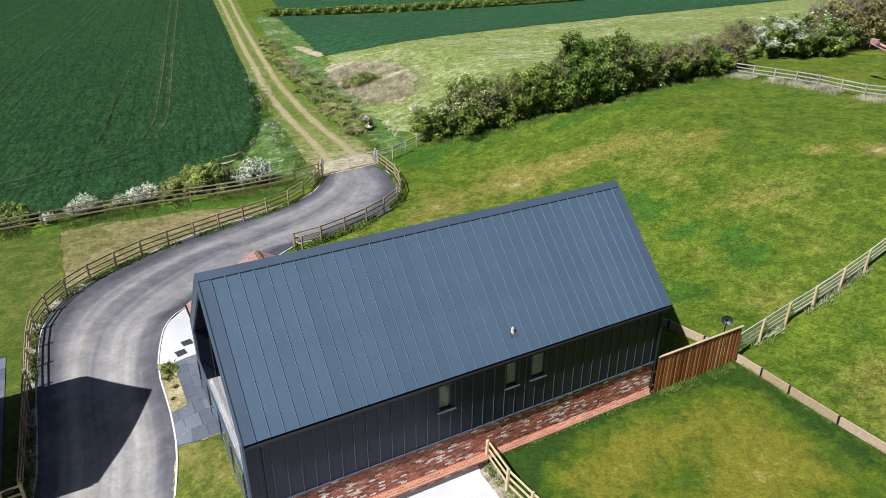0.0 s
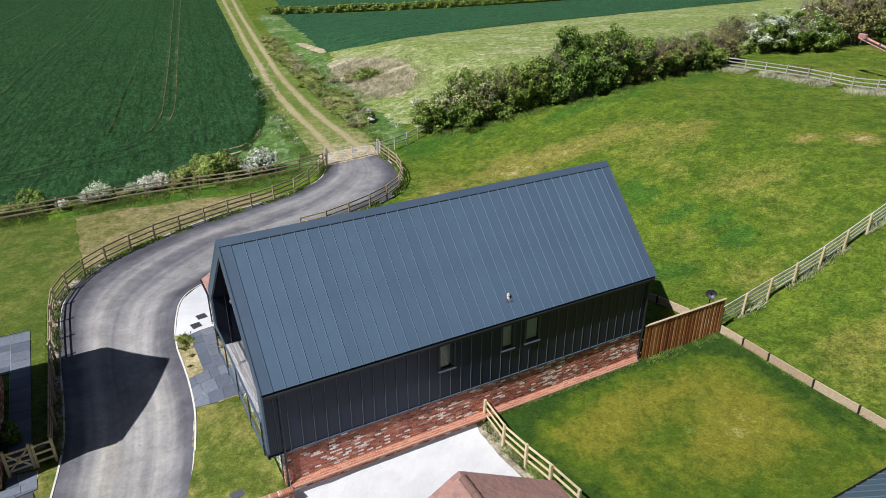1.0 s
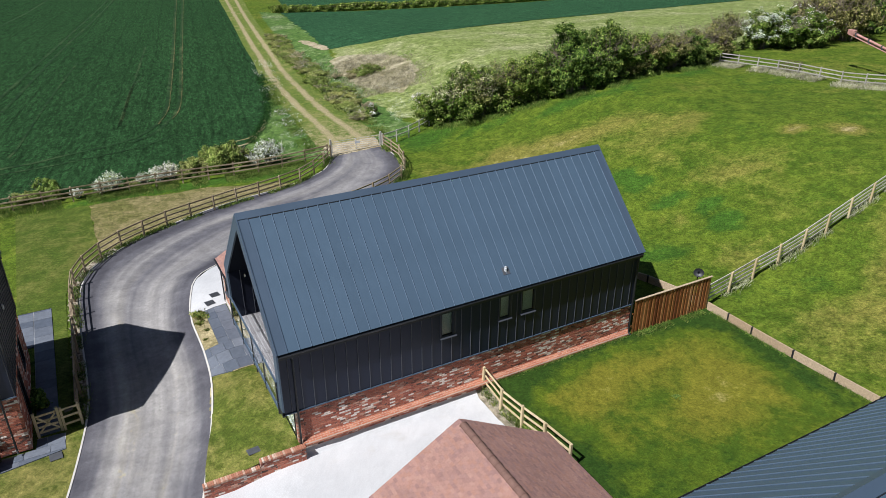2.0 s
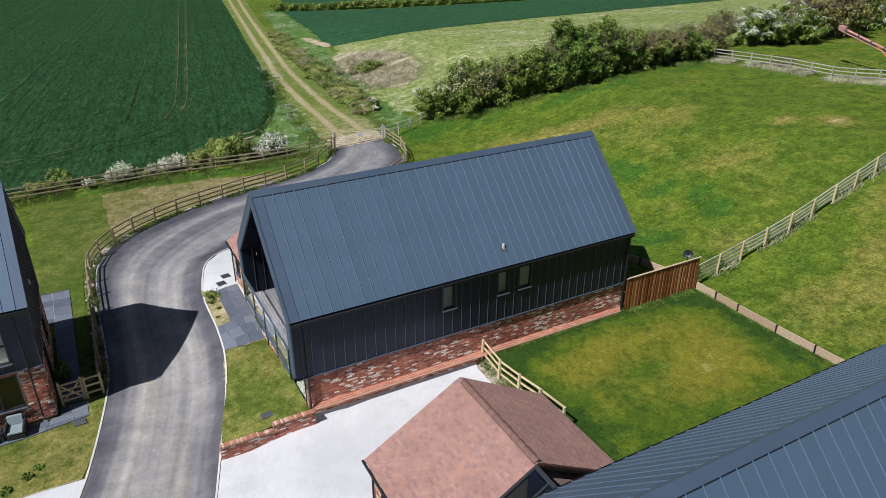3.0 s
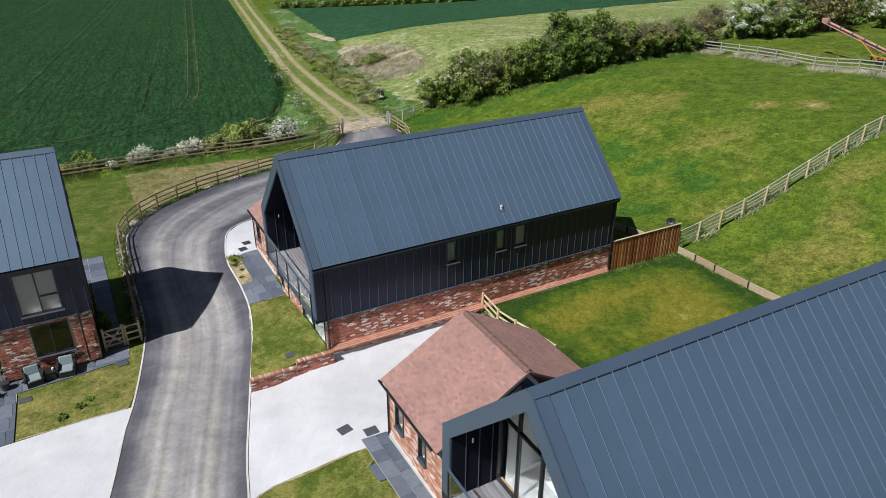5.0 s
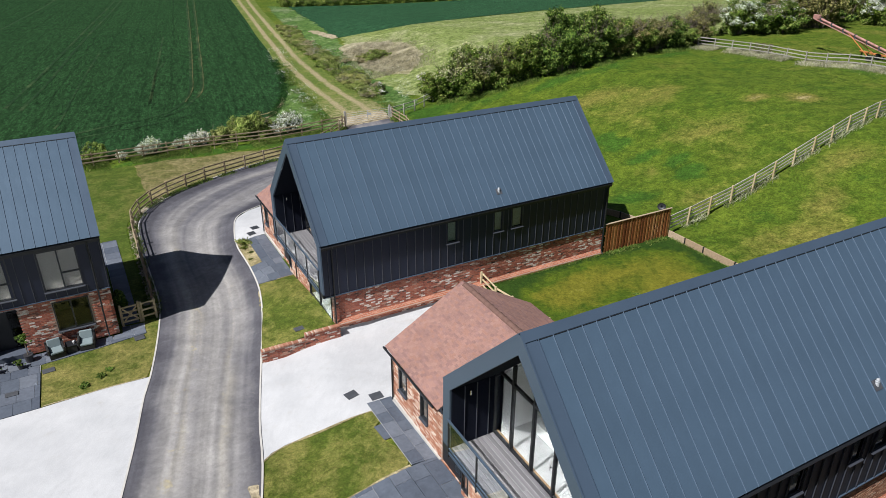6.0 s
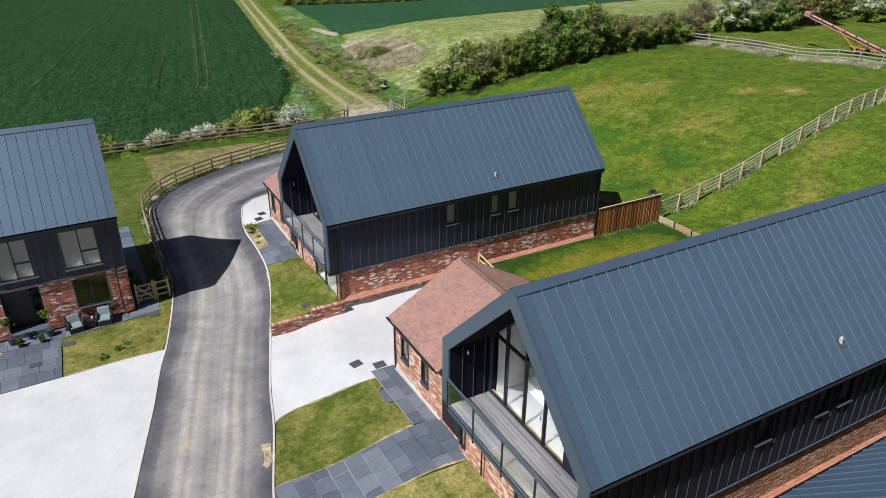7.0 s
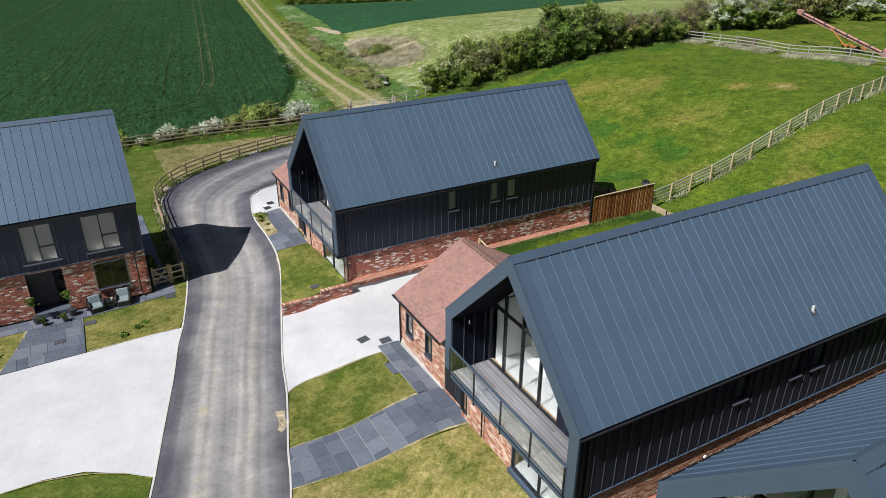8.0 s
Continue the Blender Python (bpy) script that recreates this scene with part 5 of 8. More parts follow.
def gable_glazing(house, x=1.6):
    """Tall glazed screen at the back of the balcony, and solid trays beside it."""
    w = 0.40
    k = RISE / HALF
    drop = w * math.hypot(1, k)
    roof_at = lambda y: (EAVE + (y if y < HALF else WIDE - y) * k) - drop  # noqa: E731
    stops = [7.1 - w + 0.22, 5.97, 4.92, 3.87, 2.80]
    t = 0.035
    bm = bmesh.new()
    for y in stops:
        box(bm, x - 0.06, x + 0.06, y - t, y + t, DECK, roof_at(min(y, WIDE - w)) - 0.02)
    for z in (DECK, 4.30):
        for a, b in zip(stops, stops[1:]):
            if z > 4 and b < 3:
                continue
            box(bm, x - 0.05, x + 0.05, b + t, a - t, z, z + 0.075)
    for a, b in ((stops[0], HALF), (HALF, stops[-1])):
        za, zb = roof_at(a), roof_at(b)
        vs = []
        for xx in (x - 0.05, x + 0.05):
            vs.append([bm.verts.new((xx, *q)) for q in ((a, za), (b, zb), (b, zb - 0.09), (a, za - 0.09))])
        for i in range(4):
            bm.faces.new((vs[0][i], vs[0][(i + 1) % 4], vs[1][(i + 1) % 4], vs[1][i]))
    bmesh.ops.recalc_face_normals(bm, faces=list(bm.faces))
    screen = part("glazed_screen", bm, M["black"], house, "tall dark-framed gable glazing behind the balcony")
    for a, b in zip(stops, stops[1:]):
        bm = bmesh.new()
        pts = [(a - t, DECK + 0.07), (b + t, DECK + 0.07), (b + t, roof_at(b + t) - 0.05)]
        if b < HALF < a:
            pts.append((HALF, roof_at(HALF) - 0.05))
        pts.append((a - t, roof_at(min(a - t, WIDE - w)) - 0.05))
        slab(bm, pts, x - 0.008, x + 0.008)
        pane = part("pane", bm, M["glass"], screen)
        pane.visible_shadow = False
    bm = bmesh.new()
    tube(bm, (x - 0.11, 3.95, DECK + 0.95), (x - 0.11, 3.95, DECK + 1.12), 0.012)
    tube(bm, (x - 0.11, 3.95, DECK + 1.03), (x - 0.05, 3.95, DECK + 1.03), 0.010)
    part("door_handle", bm, M["steel"], screen)
    part("threshold", boxes((x + 0.08, x + 0.16, stops[-1], stops[0], DECK - 0.02, DECK + 0.015)), M["oak"], screen)
    # solid part
    bm = bmesh.new()
    pts = [(w, DECK - 0.1), (stops[-1] - t, DECK - 0.1), (stops[-1] - t, roof_at(stops[-1] - t)), (w, roof_at(w))]
    slab(bm, pts, x - 0.04, x + 0.18)
    solid = part("clad_wall", bm, M["clad"], house)
    y = stops[-1] - t
    while y > w + 0.1:
        wid = min(TRAY, y - w)
        h = roof_at(y - wid) - DECK - 0.05
        m = Matrix.Translation((x - 0.044, y, DECK + 0.02)) @ pose(0, 0, 0, 0, 0, -90) @ pose(0, 0, 0, 90, 0, 0) @ Matrix.Diagonal((wid / TRAY, h, 1, 1))
        piece("wall_tray", WALL_TRAY, M["clad"], solid, m)
        y -= wid


def rooms(house, x0=1.6, x1=15.6):
    """Plain white rooms behind the glazing."""
    bm = bmesh.new()
    box(bm, 0.5, x1, 0.52, WIDE - 0.52, DECK - 0.25, DECK - 0.005)
    part("upper_floor", bm, M["pale_floor"], house)
    bm = bmesh.new()
    k = RISE / HALF
    box(bm, x0 + 0.2, x1, 0.51, 0.55, DECK, EAVE + 0.1)
    box(bm, x0 + 0.2, x1, WIDE - 0.55, WIDE - 0.51, DECK, EAVE + 0.1)
    under = lambda y: EAVE + k * min(y, WIDE - y) - 0.34  # noqa: E731
    slab(bm, [(0.55, DECK), (3.4, DECK), (3.4, under(3.4)), (0.55, under(0.55))], 5.6, 5.7)
    slab(bm, [(0.55, DECK), (WIDE - 0.55, DECK), (WIDE - 0.55, under(0.55)), (HALF, under(HALF)), (0.55, under(0.55))], 7.4, 7.5)
    slab(bm, [(5.0, DECK), (5.25, DECK), (5.25, under(5.25)), (5.0, under(5.25))], 3.3, 3.7)
    for s in (1, -1):
        prof = [(HALF, TOP - 0.36), (HALF - s * (HALF - 0.5), EAVE + 0.5 * k - 0.36), (HALF - s * (HALF - 0.5), EAVE + 0.5 * k - 0.32), (HALF, TOP - 0.32)]
        slab(bm, prof, x0 + 0.1, x1)
    part("room_lining", bm, M["room"], house)
    bm = bmesh.new()
    box(bm, 2.7, 3.2, 5.0, 6.4, DECK + 0.0, DECK + 0.42)
    box(bm, 3.05, 3.2, 5.0, 6.4, DECK + 0.42, DECK + 0.85)
    part("white_cabinet", bevelled(bm, 0.02), M["room"], house)


def brick_storey(house, face_front, length, height, z0, material, holes, singles, seed):
    bm = bmesh.new()
    xs = sorted({0.0, length, *[h[0] for h in holes], *[h[1] for h in holes]})
    for a, b in zip(xs, xs[1:]):
        mid = (a + b) / 2
        over = [h for h in holes if h[0] < mid < h[1]]
        if over:
            if over[0][2] > 0.01:
                box(bm, a, b, 0.0, 0.28, z0, over[0][2], face_front)
            if height - over[0][3] > 0.01:
                box(bm, a, b, 0.0, 0.28, over[0][3], height, face_front)
        else:
            box(bm, a, b, 0.0, 0.28, z0, height, face_front)
    wall = part("brick_wall", bm, M["mortar"], house, "mixed red, brown and cream brick wall")
    brickwork(wall, face_front @ Matrix.Translation((0, 0.042, z0)), length, height - z0, material, [(h[0] - 0.06, h[1] + 0.06, h[2] - z0, h[3] - z0) for h in holes], singles, seed)
    return wall


def barn_house(brick, flue):
    """The dark metal barn house with a balcony gable facing the lane."""
    house = thing("house", "dark metal barn house over mixed brick with a glazed balcony gable", "house", group="metal-clad barn houses")
    front = Matrix.Translation((0, 0.22, 0))
    back = Matrix.Translation((LONG, WIDE - 0.22, 0)) @ pose(0, 0, 0, 0, 0, 180)
    small = [(6.27, 6.90, 2.86, 4.10), (8.87, 9.42, 2.88, 4.10), (9.91, 10.55, 2.88, 4.10)]
    roof_side(house, False)
    roof_side(house, True)
    ridge_cap(house)
    clad_wall(house, front, 0.05, LONG - 0.05, 1.62, EAVE + 0.10, small, 0.33 - TRAY + TRAY)
    clad_wall(house, back, 0.05, LONG - 0.05, 1.62, EAVE + 0.10)
    for h in small:
        win = window(house, front, *h)
        # Added pale panel that brightens the pane from behind.
        part("pane_backing", boxes((h[0] + 0.05, h[1] - 0.05, 0.32, 0.335, h[2] + 0.05, h[3] - 0.05)), M["pane_backing"], win)
    # ground storey: long fronts in brick, lane gable in brick with glazing
    g_front = Matrix.Translation((0.62, 0.262, 0))
    wall = brick_storey(house, g_front, LONG - 0.75, 1.60, -0.6, brick, (), (4.0, 6.9), 11)
    plinth_bricks(wall, g_front @ Matrix.Translation((0.0, 0.042, 0.02)), LONG - 0.75, M["brick_orange"])
    bm = bmesh.new()
    slab(bm, [(0.093, 0.022), (0.093, 0.085), (0.108, 0.128), (0.271, 0.279), (0.307, 0.279), (0.307, 0.022)], 0.62, LONG - 0.13)
    part("plinth_core", bm, M["mortar_pale"], wall)
    g_back = Matrix.Translation((LONG - 0.13, WIDE - 0.30, 0)) @ pose(0, 0, 0, 0, 0, 180)
    bm = bmesh.new()
    box(bm, 0, LONG - 0.75, 0, 0.28, -0.6, 1.6, g_back)
    part("brick_wall", bm, brick, house)
    gable = Matrix.Translation((0.50, WIDE - 0.30, 0)) @ pose(0, 0, 0, 0, 0, -90)
    width = WIDE - 0.60
    holes = [(0.0, 0.42, -0.05, 1.6), (3.35, width - 0.16, -0.05, 1.55)]
    brick_storey(house, gable, width, 1.66, -0.6, M["brick_pale"], holes, (0.4, 3.3), 5)
    window(house, gable, 0.02, 0.42, -0.03, 1.6, sill=False)
    window(house, gable, 3.37, width - 0.18, -0.03, 1.53, bars=(4.85,), sill=False)
    part("glazing_base", boxes((0.36, 0.50, 0.42, 3.70, -0.35, -0.03)), M["trim"], house)
    # far gable, plain
    bm = bmesh.new()
    k = RISE / HALF
    slab(bm, [(0.25, 1.6), (WIDE - 0.25, 1.6), (WIDE - 0.25, EAVE), (HALF, TOP - 0.3), (0.25, EAVE)], LONG - 0.35, LONG - 0.06)
    part("gable_wall", bm, M["clad"], house)
    bm = bmesh.new()
    box(bm, LONG - 0.42, LONG - 0.13, 0.55, WIDE - 0.55, -0.6, 1.6)
    part("brick_wall", bm, brick, house)
    part("ground_floor", boxes((0.6, LONG - 0.4, 0.5, WIDE - 0.5, -0.3, -0.02)), M["screed"], house)
    part("room_partition", boxes((3.2, 3.3, 0.58, WIDE - 0.58, -0.02, DECK - 0.25)), M["room"], house)
    part("storey_soffit", boxes((0.05, 0.62, 0.22, WIDE - 0.22, 1.56, 1.60)), M["clad"], house)
    portal(house)
    balcony(house)
    gable_glazing(house)
    rooms(house)
    downpipe(house, 0.56, 0.17, -0.05, EAVE)
    downpipe(house, 15.88, 0.14, 0.05, EAVE)
    bm = bmesh.new()
    tube(bm, (0.36, 5.35, 0.0), (0.36, 5.35, DECK - 0.2), 0.03)
    part("downpipe", bm, M["black"], house)
    vent_pipe(house, *flue)
    return house


def clay_tile_mesh():
    bm = bmesh.new()
    box(bm, -0.081, 0.081, 0.0, 0.20, 0.0, 0.012)
    for v in bm.verts:
        v.co.z += 0.022 if v.co.y < 0.1 else 0.0
    mesh = bpy.data.meshes.new("tile")
    bm.to_mesh(mesh)
    bm.free()
    return mesh


CLAY_TILE = clay_tile_mesh()


def garage():
    """Brick garage with a clay tile roof, built against the house's far side. Its frame is the house's."""
    base = thing("garage", "small pale brick garage with a brownish clay tile roof", "garage", group="clay-roofed garages")
    x0, x1, y0, y1, eave, top = 0.52, 7.06, WIDE + 1.34, 12.82, 1.87, 3.76
    mid = (x0 + x1) / 2
    k = (top - eave) / (mid - x0)
    slope = math.atan(k)
    run = (mid - x0) / math.cos(slope)
    for side in (0, 1):
        if side == 0:
            m = Matrix.Translation((x0, y1, eave)) @ pose(0, 0, 0, 0, 0, -90)
        else:
            m = Matrix.Translation((x1, y0, eave)) @ pose(0, 0, 0, 0, 0, 90)
        m = m @ pose(0, 0, 0, math.degrees(slope), 0, 0)
        bm = bmesh.new()
        box(bm, 0.0, y1 - y0, 0.0, run, -0.10, -0.005)
        for v in bm.verts:
            v.co = m @ v.co
        slope_part = part("roof", bm, M["ridge_tile"], base)
        rest, count = [], 0
        rnd = random.Random(7 + side)
        for r in range(int(run / 0.1)):
            x = -0.08 if r % 2 else 0.0
            while x < y1 - y0:
                mm = m @ Matrix.Translation((min(max(x + 0.0825, 0.08), y1 - y0 - 0.08), r * 0.1, rnd.uniform(0, 0.004))) @ pose(0, 0, 0, rnd.uniform(-.8, .8), rnd.uniform(-.8, .8), rnd.uniform(-.6, .6))
                if side == 0 and 0.3 < x < 2.6 and 14 < r < 38 and count < 300:
                    piece("tile", CLAY_TILE, M["tile"], slope_part, mm)
                    count += 1
                else:
                    rest.append((CLAY_TILE, mm))
                x += 0.165
        joined_pieces("tiling", rest, M["tile"], slope_part)
    for j in range(int((y1 - y0) / 0.30)):
        bm = bmesh.new()
        a = y0 + 0.02 + j * 0.30
        n = 8
        rings = []
        for yy, rad in ((a, 0.115), (a + 0.27, 0.115), (a + 0.272, 0.128), (a + 0.31, 0.128)):
            rings.append([bm.verts.new((mid + rad * math.cos(t), yy, top - 0.02 + 0.9 * rad * math.sin(t))) for t in [math.pi * i / n for i in range(n + 1)]])
        for p, q in zip(rings, rings[1:]):
            for i in range(n):
                bm.faces.new((p[i], p[i + 1], q[i + 1], q[i]))
        bmesh.ops.recalc_face_normals(bm, faces=list(bm.faces))
        part("ridge_tile", bm, M["ridge_tile"], base, "half-round brown clay ridge tile" if j == 0 else "")
    west = Matrix.Translation((x0 + 0.17, y1 - 0.25, 0)) @ pose(0, 0, 0, 0, 0, -90)
    length = y1 - 0.25 - WIDE
    wins = [(0.62, 1.22, 0.45, 1.45), (2.38, 2.88, 0.45, 1.45)]
    door = (length - 1.32, length - 0.02, -0.3, 1.72)
    wall = brick_storey(base, west, length, 1.86, -0.6, M["brick_pale"], wins + [door], (0.0, 1.6), 21)
    for h in wins:
        win = window(base, west, *h)
        # Added pale panel; it stands in for the pale reflection in the garage glass.
        bm = bmesh.new()
        box(bm, h[0] + 0.05, h[1] - 0.05, 0.24, 0.255, h[2] + 0.05, h[3] - 0.05, west)
        part("pane_backing", bm, M["pane_backing"], win)
    bm = bmesh.new()
    box(bm, door[0], door[1], 0.03, 0.09, -0.3, 1.72, west)
    leaf = part("front_door", bm, M["black"], base, "dark grey front door")
    bm = bmesh.new()
    box(bm, door[0] + 0.80, door[1] - 0.1, 0.018, 0.03, -0.1, 1.6, west)
    pane = part("pane", bm, M["glass_win"], leaf)
    part("dpc_strip", boxes((x0 + 0.10, x0 + 0.17, y0 + 0.06, y1 - 0.25, -0.6, -0.30)), M["kerb"], base)
    east = Matrix.Translation((x1 - 0.17, y0, 0)) @ pose(0, 0, 0, 0, 0, 90)
    bm = bmesh.new()
    box(bm, 0.2, y1 - 0.25 - y0, 0, 0.28, -0.6, 1.86, east)
    part("brick_wall", bm, M["brick_pale"], base)
    bm = bmesh.new()
    a, b = x0 + 0.17, x1 - 0.17
    prof = [(a, -0.6), (b, -0.6), (b, eave + 0.05), (mid, top - 0.10), (a, eave + 0.05)]
    va = [bm.verts.new((x, y1 - 0.25, z)) for x, z in prof]
    vb = [bm.verts.new((x, y1 - 0.53, z)) for x, z in prof]
    for i in range(5):
        bm.faces.new((va[i], va[(i + 1) % 5], vb[(i + 1) % 5], vb[i]))
    bm.faces.new(va)
    bm.faces.new(vb[::-1])
    bmesh.ops.recalc_face_normals(bm, faces=list(bm.faces))
    part("gable_wall", bm, M["brick_pale"], base)
    bm = bmesh.new()
    tube(bm, (x0 - 0.05, y0 + 0.25, eave - 0.03), (x0 - 0.05, y1 + 0.03, eave - 0.03), 0.042, n=10)
    part("gutter", bm, M["black"], base)
    bm = bmesh.new()
    tube(bm, (x0 + 0.10, y1 - 0.33, -0.4), (x0 + 0.10, y1 - 0.33, eave - 0.25), 0.034)
    tube(bm, (x0 + 0.10, y1 - 0.33, eave - 0.26), (x0 - 0.04, y1 - 0.30, eave - 0.06), 0.034)
    part("downpipe", bm, M["black"], base)
    bm = bmesh.new()
    for x in (x0 - 0.02, x1 + 0.02):
        s = 1 if x < mid else -1
        va = [(x, y1 - 0.02, eave - 0.06), (mid, y1 - 0.02, top - 0.06), (mid, y1 - 0.02, top - 0.20), (x, y1 - 0.02, eave - 0.20)]
        v0 = [bm.verts.new(v) for v in va]
        v1 = [bm.verts.new((v[0], v[1] + 0.03, v[2])) for v in va]
        for i in range(4):
            bm.faces.new((v0[i], v0[(i + 1) % 4], v1[(i + 1) % 4], v1[i]))
        bm.faces.new(v0)
        bm.faces.new(v1[::-1])
    bmesh.ops.recalc_face_normals(bm, faces=list(bm.faces))
    part("bargeboard", bm, M["black"], base)
    # back gable and the glazed link to the house
    bm = bmesh.new()
    va = [bm.verts.new((x, y0 + 0.12, z)) for x, z in prof]
    vb = [bm.verts.new((x, y0 + 0.38, z)) for x, z in prof]
    for i in range(5):
        bm.faces.new((va[i], va[(i + 1) % 5], vb[(i + 1) % 5], vb[i]))
    bm.faces.new(va)
    bm.faces.new(vb[::-1])
    bmesh.ops.recalc_face_normals(bm, faces=list(bm.faces))
    part("gable_wall", bm, M["brick_pale"], base)
    bm = bmesh.new()
    for x in (x1 + 0.02,):
        va = [(x, y0 + 0.0, eave - 0.04), (mid, y0 + 0.0, top - 0.04), (mid, y0 + 0.0, top - 0.20), (x, y0 + 0.0, eave - 0.20)]
        v0 = [bm.verts.new(v) for v in va]
        v1 = [bm.verts.new((v[0], v[1] + 0.03, v[2])) for v in va]
        for i in range(4):
            bm.faces.new((v0[i], v0[(i + 1) % 4], v1[(i + 1) % 4], v1[i]))
        bm.faces.new(v0)
        bm.faces.new(v1[::-1])
    bmesh.ops.recalc_face_normals(bm, faces=list(bm.faces))
    part("bargeboard", bm, M["black"], base)
    lm = Matrix.Translation((x0 + 0.05, y0, eave - 0.02)) @ pose(0, 0, 0, 0, 0, -90) @ pose(0, 0, 0, math.degrees(slope), 0, 0)
    bm = bmesh.new()
    depth = y0 - WIDE + 0.15
    for r in ((0.0, depth, 0.0, 0.09, -0.06, 0.05), (0.0, depth, run - 0.20, run - 0.08, -0.06, 0.06), (0.0, 0.07, 0.09, run - 0.2, -0.05, 0.05), (0.62, 0.68, 0.09, run - 0.2, -0.05, 0.04), (depth - 0.07, depth, 0.09, run - 0.2, -0.05, 0.05)):
        box(bm, *r, lm)
    link = part("glazed_link_roof", bm, M["frame"], base, "dark-framed sloping glass roof between garage and house")
    bm = bmesh.new()
    box(bm, 0.06, depth - 0.06, 0.08, run - 0.18, 0.0, 0.012, lm)
    part("pane", bm, M["glass_win"], link)
    part("link_wall", boxes((mid - 0.22, mid - 0.10, WIDE - 0.1, y0 + 0.1, -0.6, top - 0.16)), M["clad"], base)
    # Pale floor put in to imitate sky reflected by the link's glass roof.
    part("pale_link_backing", boxes((x0 + 0.45, mid - 0.22, WIDE - 0.1, y0 + 0.1, -0.45, -0.30)), M["room"], base)
    return base


barn_house(M["brick"], (9.31, 0.55))
GARAGE_A = garage()
AT_B = pose(-0.15, -18.60, 0.70)
AT_D = pose(-0.14, -28.70, 1.63, 0, 0, 0.68)
HOUSE_B = barn_house(M["brick_tan"], (9.93, 0.65))
HOUSE_B.matrix_basis = AT_B
bm = bmesh.new()
tube(bm, (5.56, 0.20, 0.97), (5.56, 0.27, 0.97), 0.06, 0.06, 14)
part("air_vent", bm, M["white_plastic"], HOUSE_B, "small round white wall vent")
copy_thing(GARAGE_A, AT_B)
copy_thing(HOUSE_B, AT_D)


def lane_house():
    """The metal-clad house across the lane, whose entrance front faces its drive."""
    house = thing("house", "dark metal barn house over mixed brick with recessed front door", "house", (-24.15, 5.75, -0.06), group="metal-clad barn houses")
    front = Matrix.Translation((0, 0.22, 0))
    back = Matrix.Translation((LONG, WIDE - 0.22, 0)) @ pose(0, 0, 0, 0, 0, 180)
    x = lambda v: v + 24.15  # noqa: E731
    upper = [(x(-10.72), x(-9.16), 1.98, 3.92), (x(-13.45), x(-11.86), 1.98, 3.92), (x(-17.9), x(-16.3), 1.98, 3.92)]
    roof_side(house, False)
    roof_side(house, True)
    ridge_cap(house)
    clad_wall(house, front, 0.05, LONG - 0.05, 1.60, EAVE + 0.10, upper, 0.2)
    clad_wall(house, back, 0.05, LONG - 0.05, 1.60, EAVE + 0.10)
    for h in upper:
        mid = h[0] + 0.80
        win = window(house, front, *h, bars=(mid,), transoms=((mid, h[1] - 0.05, 2.75),), cheeks=False)
        part("curtain", boxes((h[0] + 0.05, h[1] - 0.05, 0.30, 0.315, h[2] + 0.05, h[3] - 0.05)), M["curtain"], win)
    base = -0.95
    g_front = Matrix.Translation((0.1, 0.30, 0))
    x = lambda v: v + 24.05  # noqa: E731
    holes = [(x(-10.62), x(-9.14), -0.12, 1.38), (x(-13.60), x(-11.98), base, 1.45), (x(-17.9), x(-16.2), -0.12, 1.38)]
    brick_storey(house, g_front, LONG - 0.2, 1.58, base, M["brick"], holes, (13.3, 15.8), 31)
    for h in (holes[0], holes[2]):
        window(house, g_front, *h, bars=((h[0] + h[1]) / 2,), cheeks=False)
    h = holes[1]
    bm = bmesh.new()
    box(bm, h[0], h[1], 0.50, 0.58, base, 1.45, g_front)
    leaf = part("front_door", bm, M["black"], house, "dark grey recessed front door with a side light")
    bm = bmesh.new()
    box(bm, h[1] - 0.48, h[1] - 0.08, 0.485, 0.50, base + 0.12, 1.36, g_front)
    pane = part("side_light", bm, M["glass_win"], leaf)
    part("doorstep", boxes((h[0] + 0.1, h[1] + 0.1, 0.10, 0.80, base, base + 0.22)), M["slate"], house)
    bm = bmesh.new()
    slab(bm, [(0.25, 1.58), (WIDE - 0.25, 1.58), (WIDE - 0.25, EAVE), (HALF, TOP - 0.3), (0.25, EAVE)], LONG - 0.35, LONG - 0.08)
    slab(bm, [(0.25, 1.58), (WIDE - 0.25, 1.58), (WIDE - 0.25, EAVE), (HALF, TOP - 0.3), (0.25, EAVE)], 0.08, 0.35)
    gable_wall = part("gable_wall", bm, M["clad"], house)
    side = Matrix.Translation((LONG - 0.08, 0.30, 0)) @ pose(0, 0, 0, 0, 0, 90)
    for j in range(16):
        y = j * TRAY
        yy = y + 0.3 + TRAY / 2
        h2 = EAVE - 0.3 + RISE / HALF * min(yy, WIDE - yy) - 1.6
        piece("wall_tray", WALL_TRAY, M["clad"], gable_wall, side @ Matrix.Translation((y, -0.003, 1.62)) @ pose(0, 0, 0, 90, 0, 0) @ Matrix.Diagonal((1, h2, 1, 1)))
    g_side = Matrix.Translation((LONG - 0.10, 0.30, 0)) @ pose(0, 0, 0, 0, 0, 90)
    side_holes = [(1.6, 2.5, base + 0.1, 1.3), (4.0, 5.0, 0.0, 1.3)]
    brick_storey(house, g_side, WIDE - 0.6, 1.58, base, M["brick"], side_holes, (0.0, 1.4), 33)
    for q in side_holes:
        window(house, g_side, *q, sill=False)
    g_back = Matrix.Translation((LONG - 0.1, WIDE - 0.30, 0)) @ pose(0, 0, 0, 0, 0, 180)
    bm = bmesh.new()
    box(bm, 0, LONG - 0.2, 0, 0.28, base, 1.58, g_back)
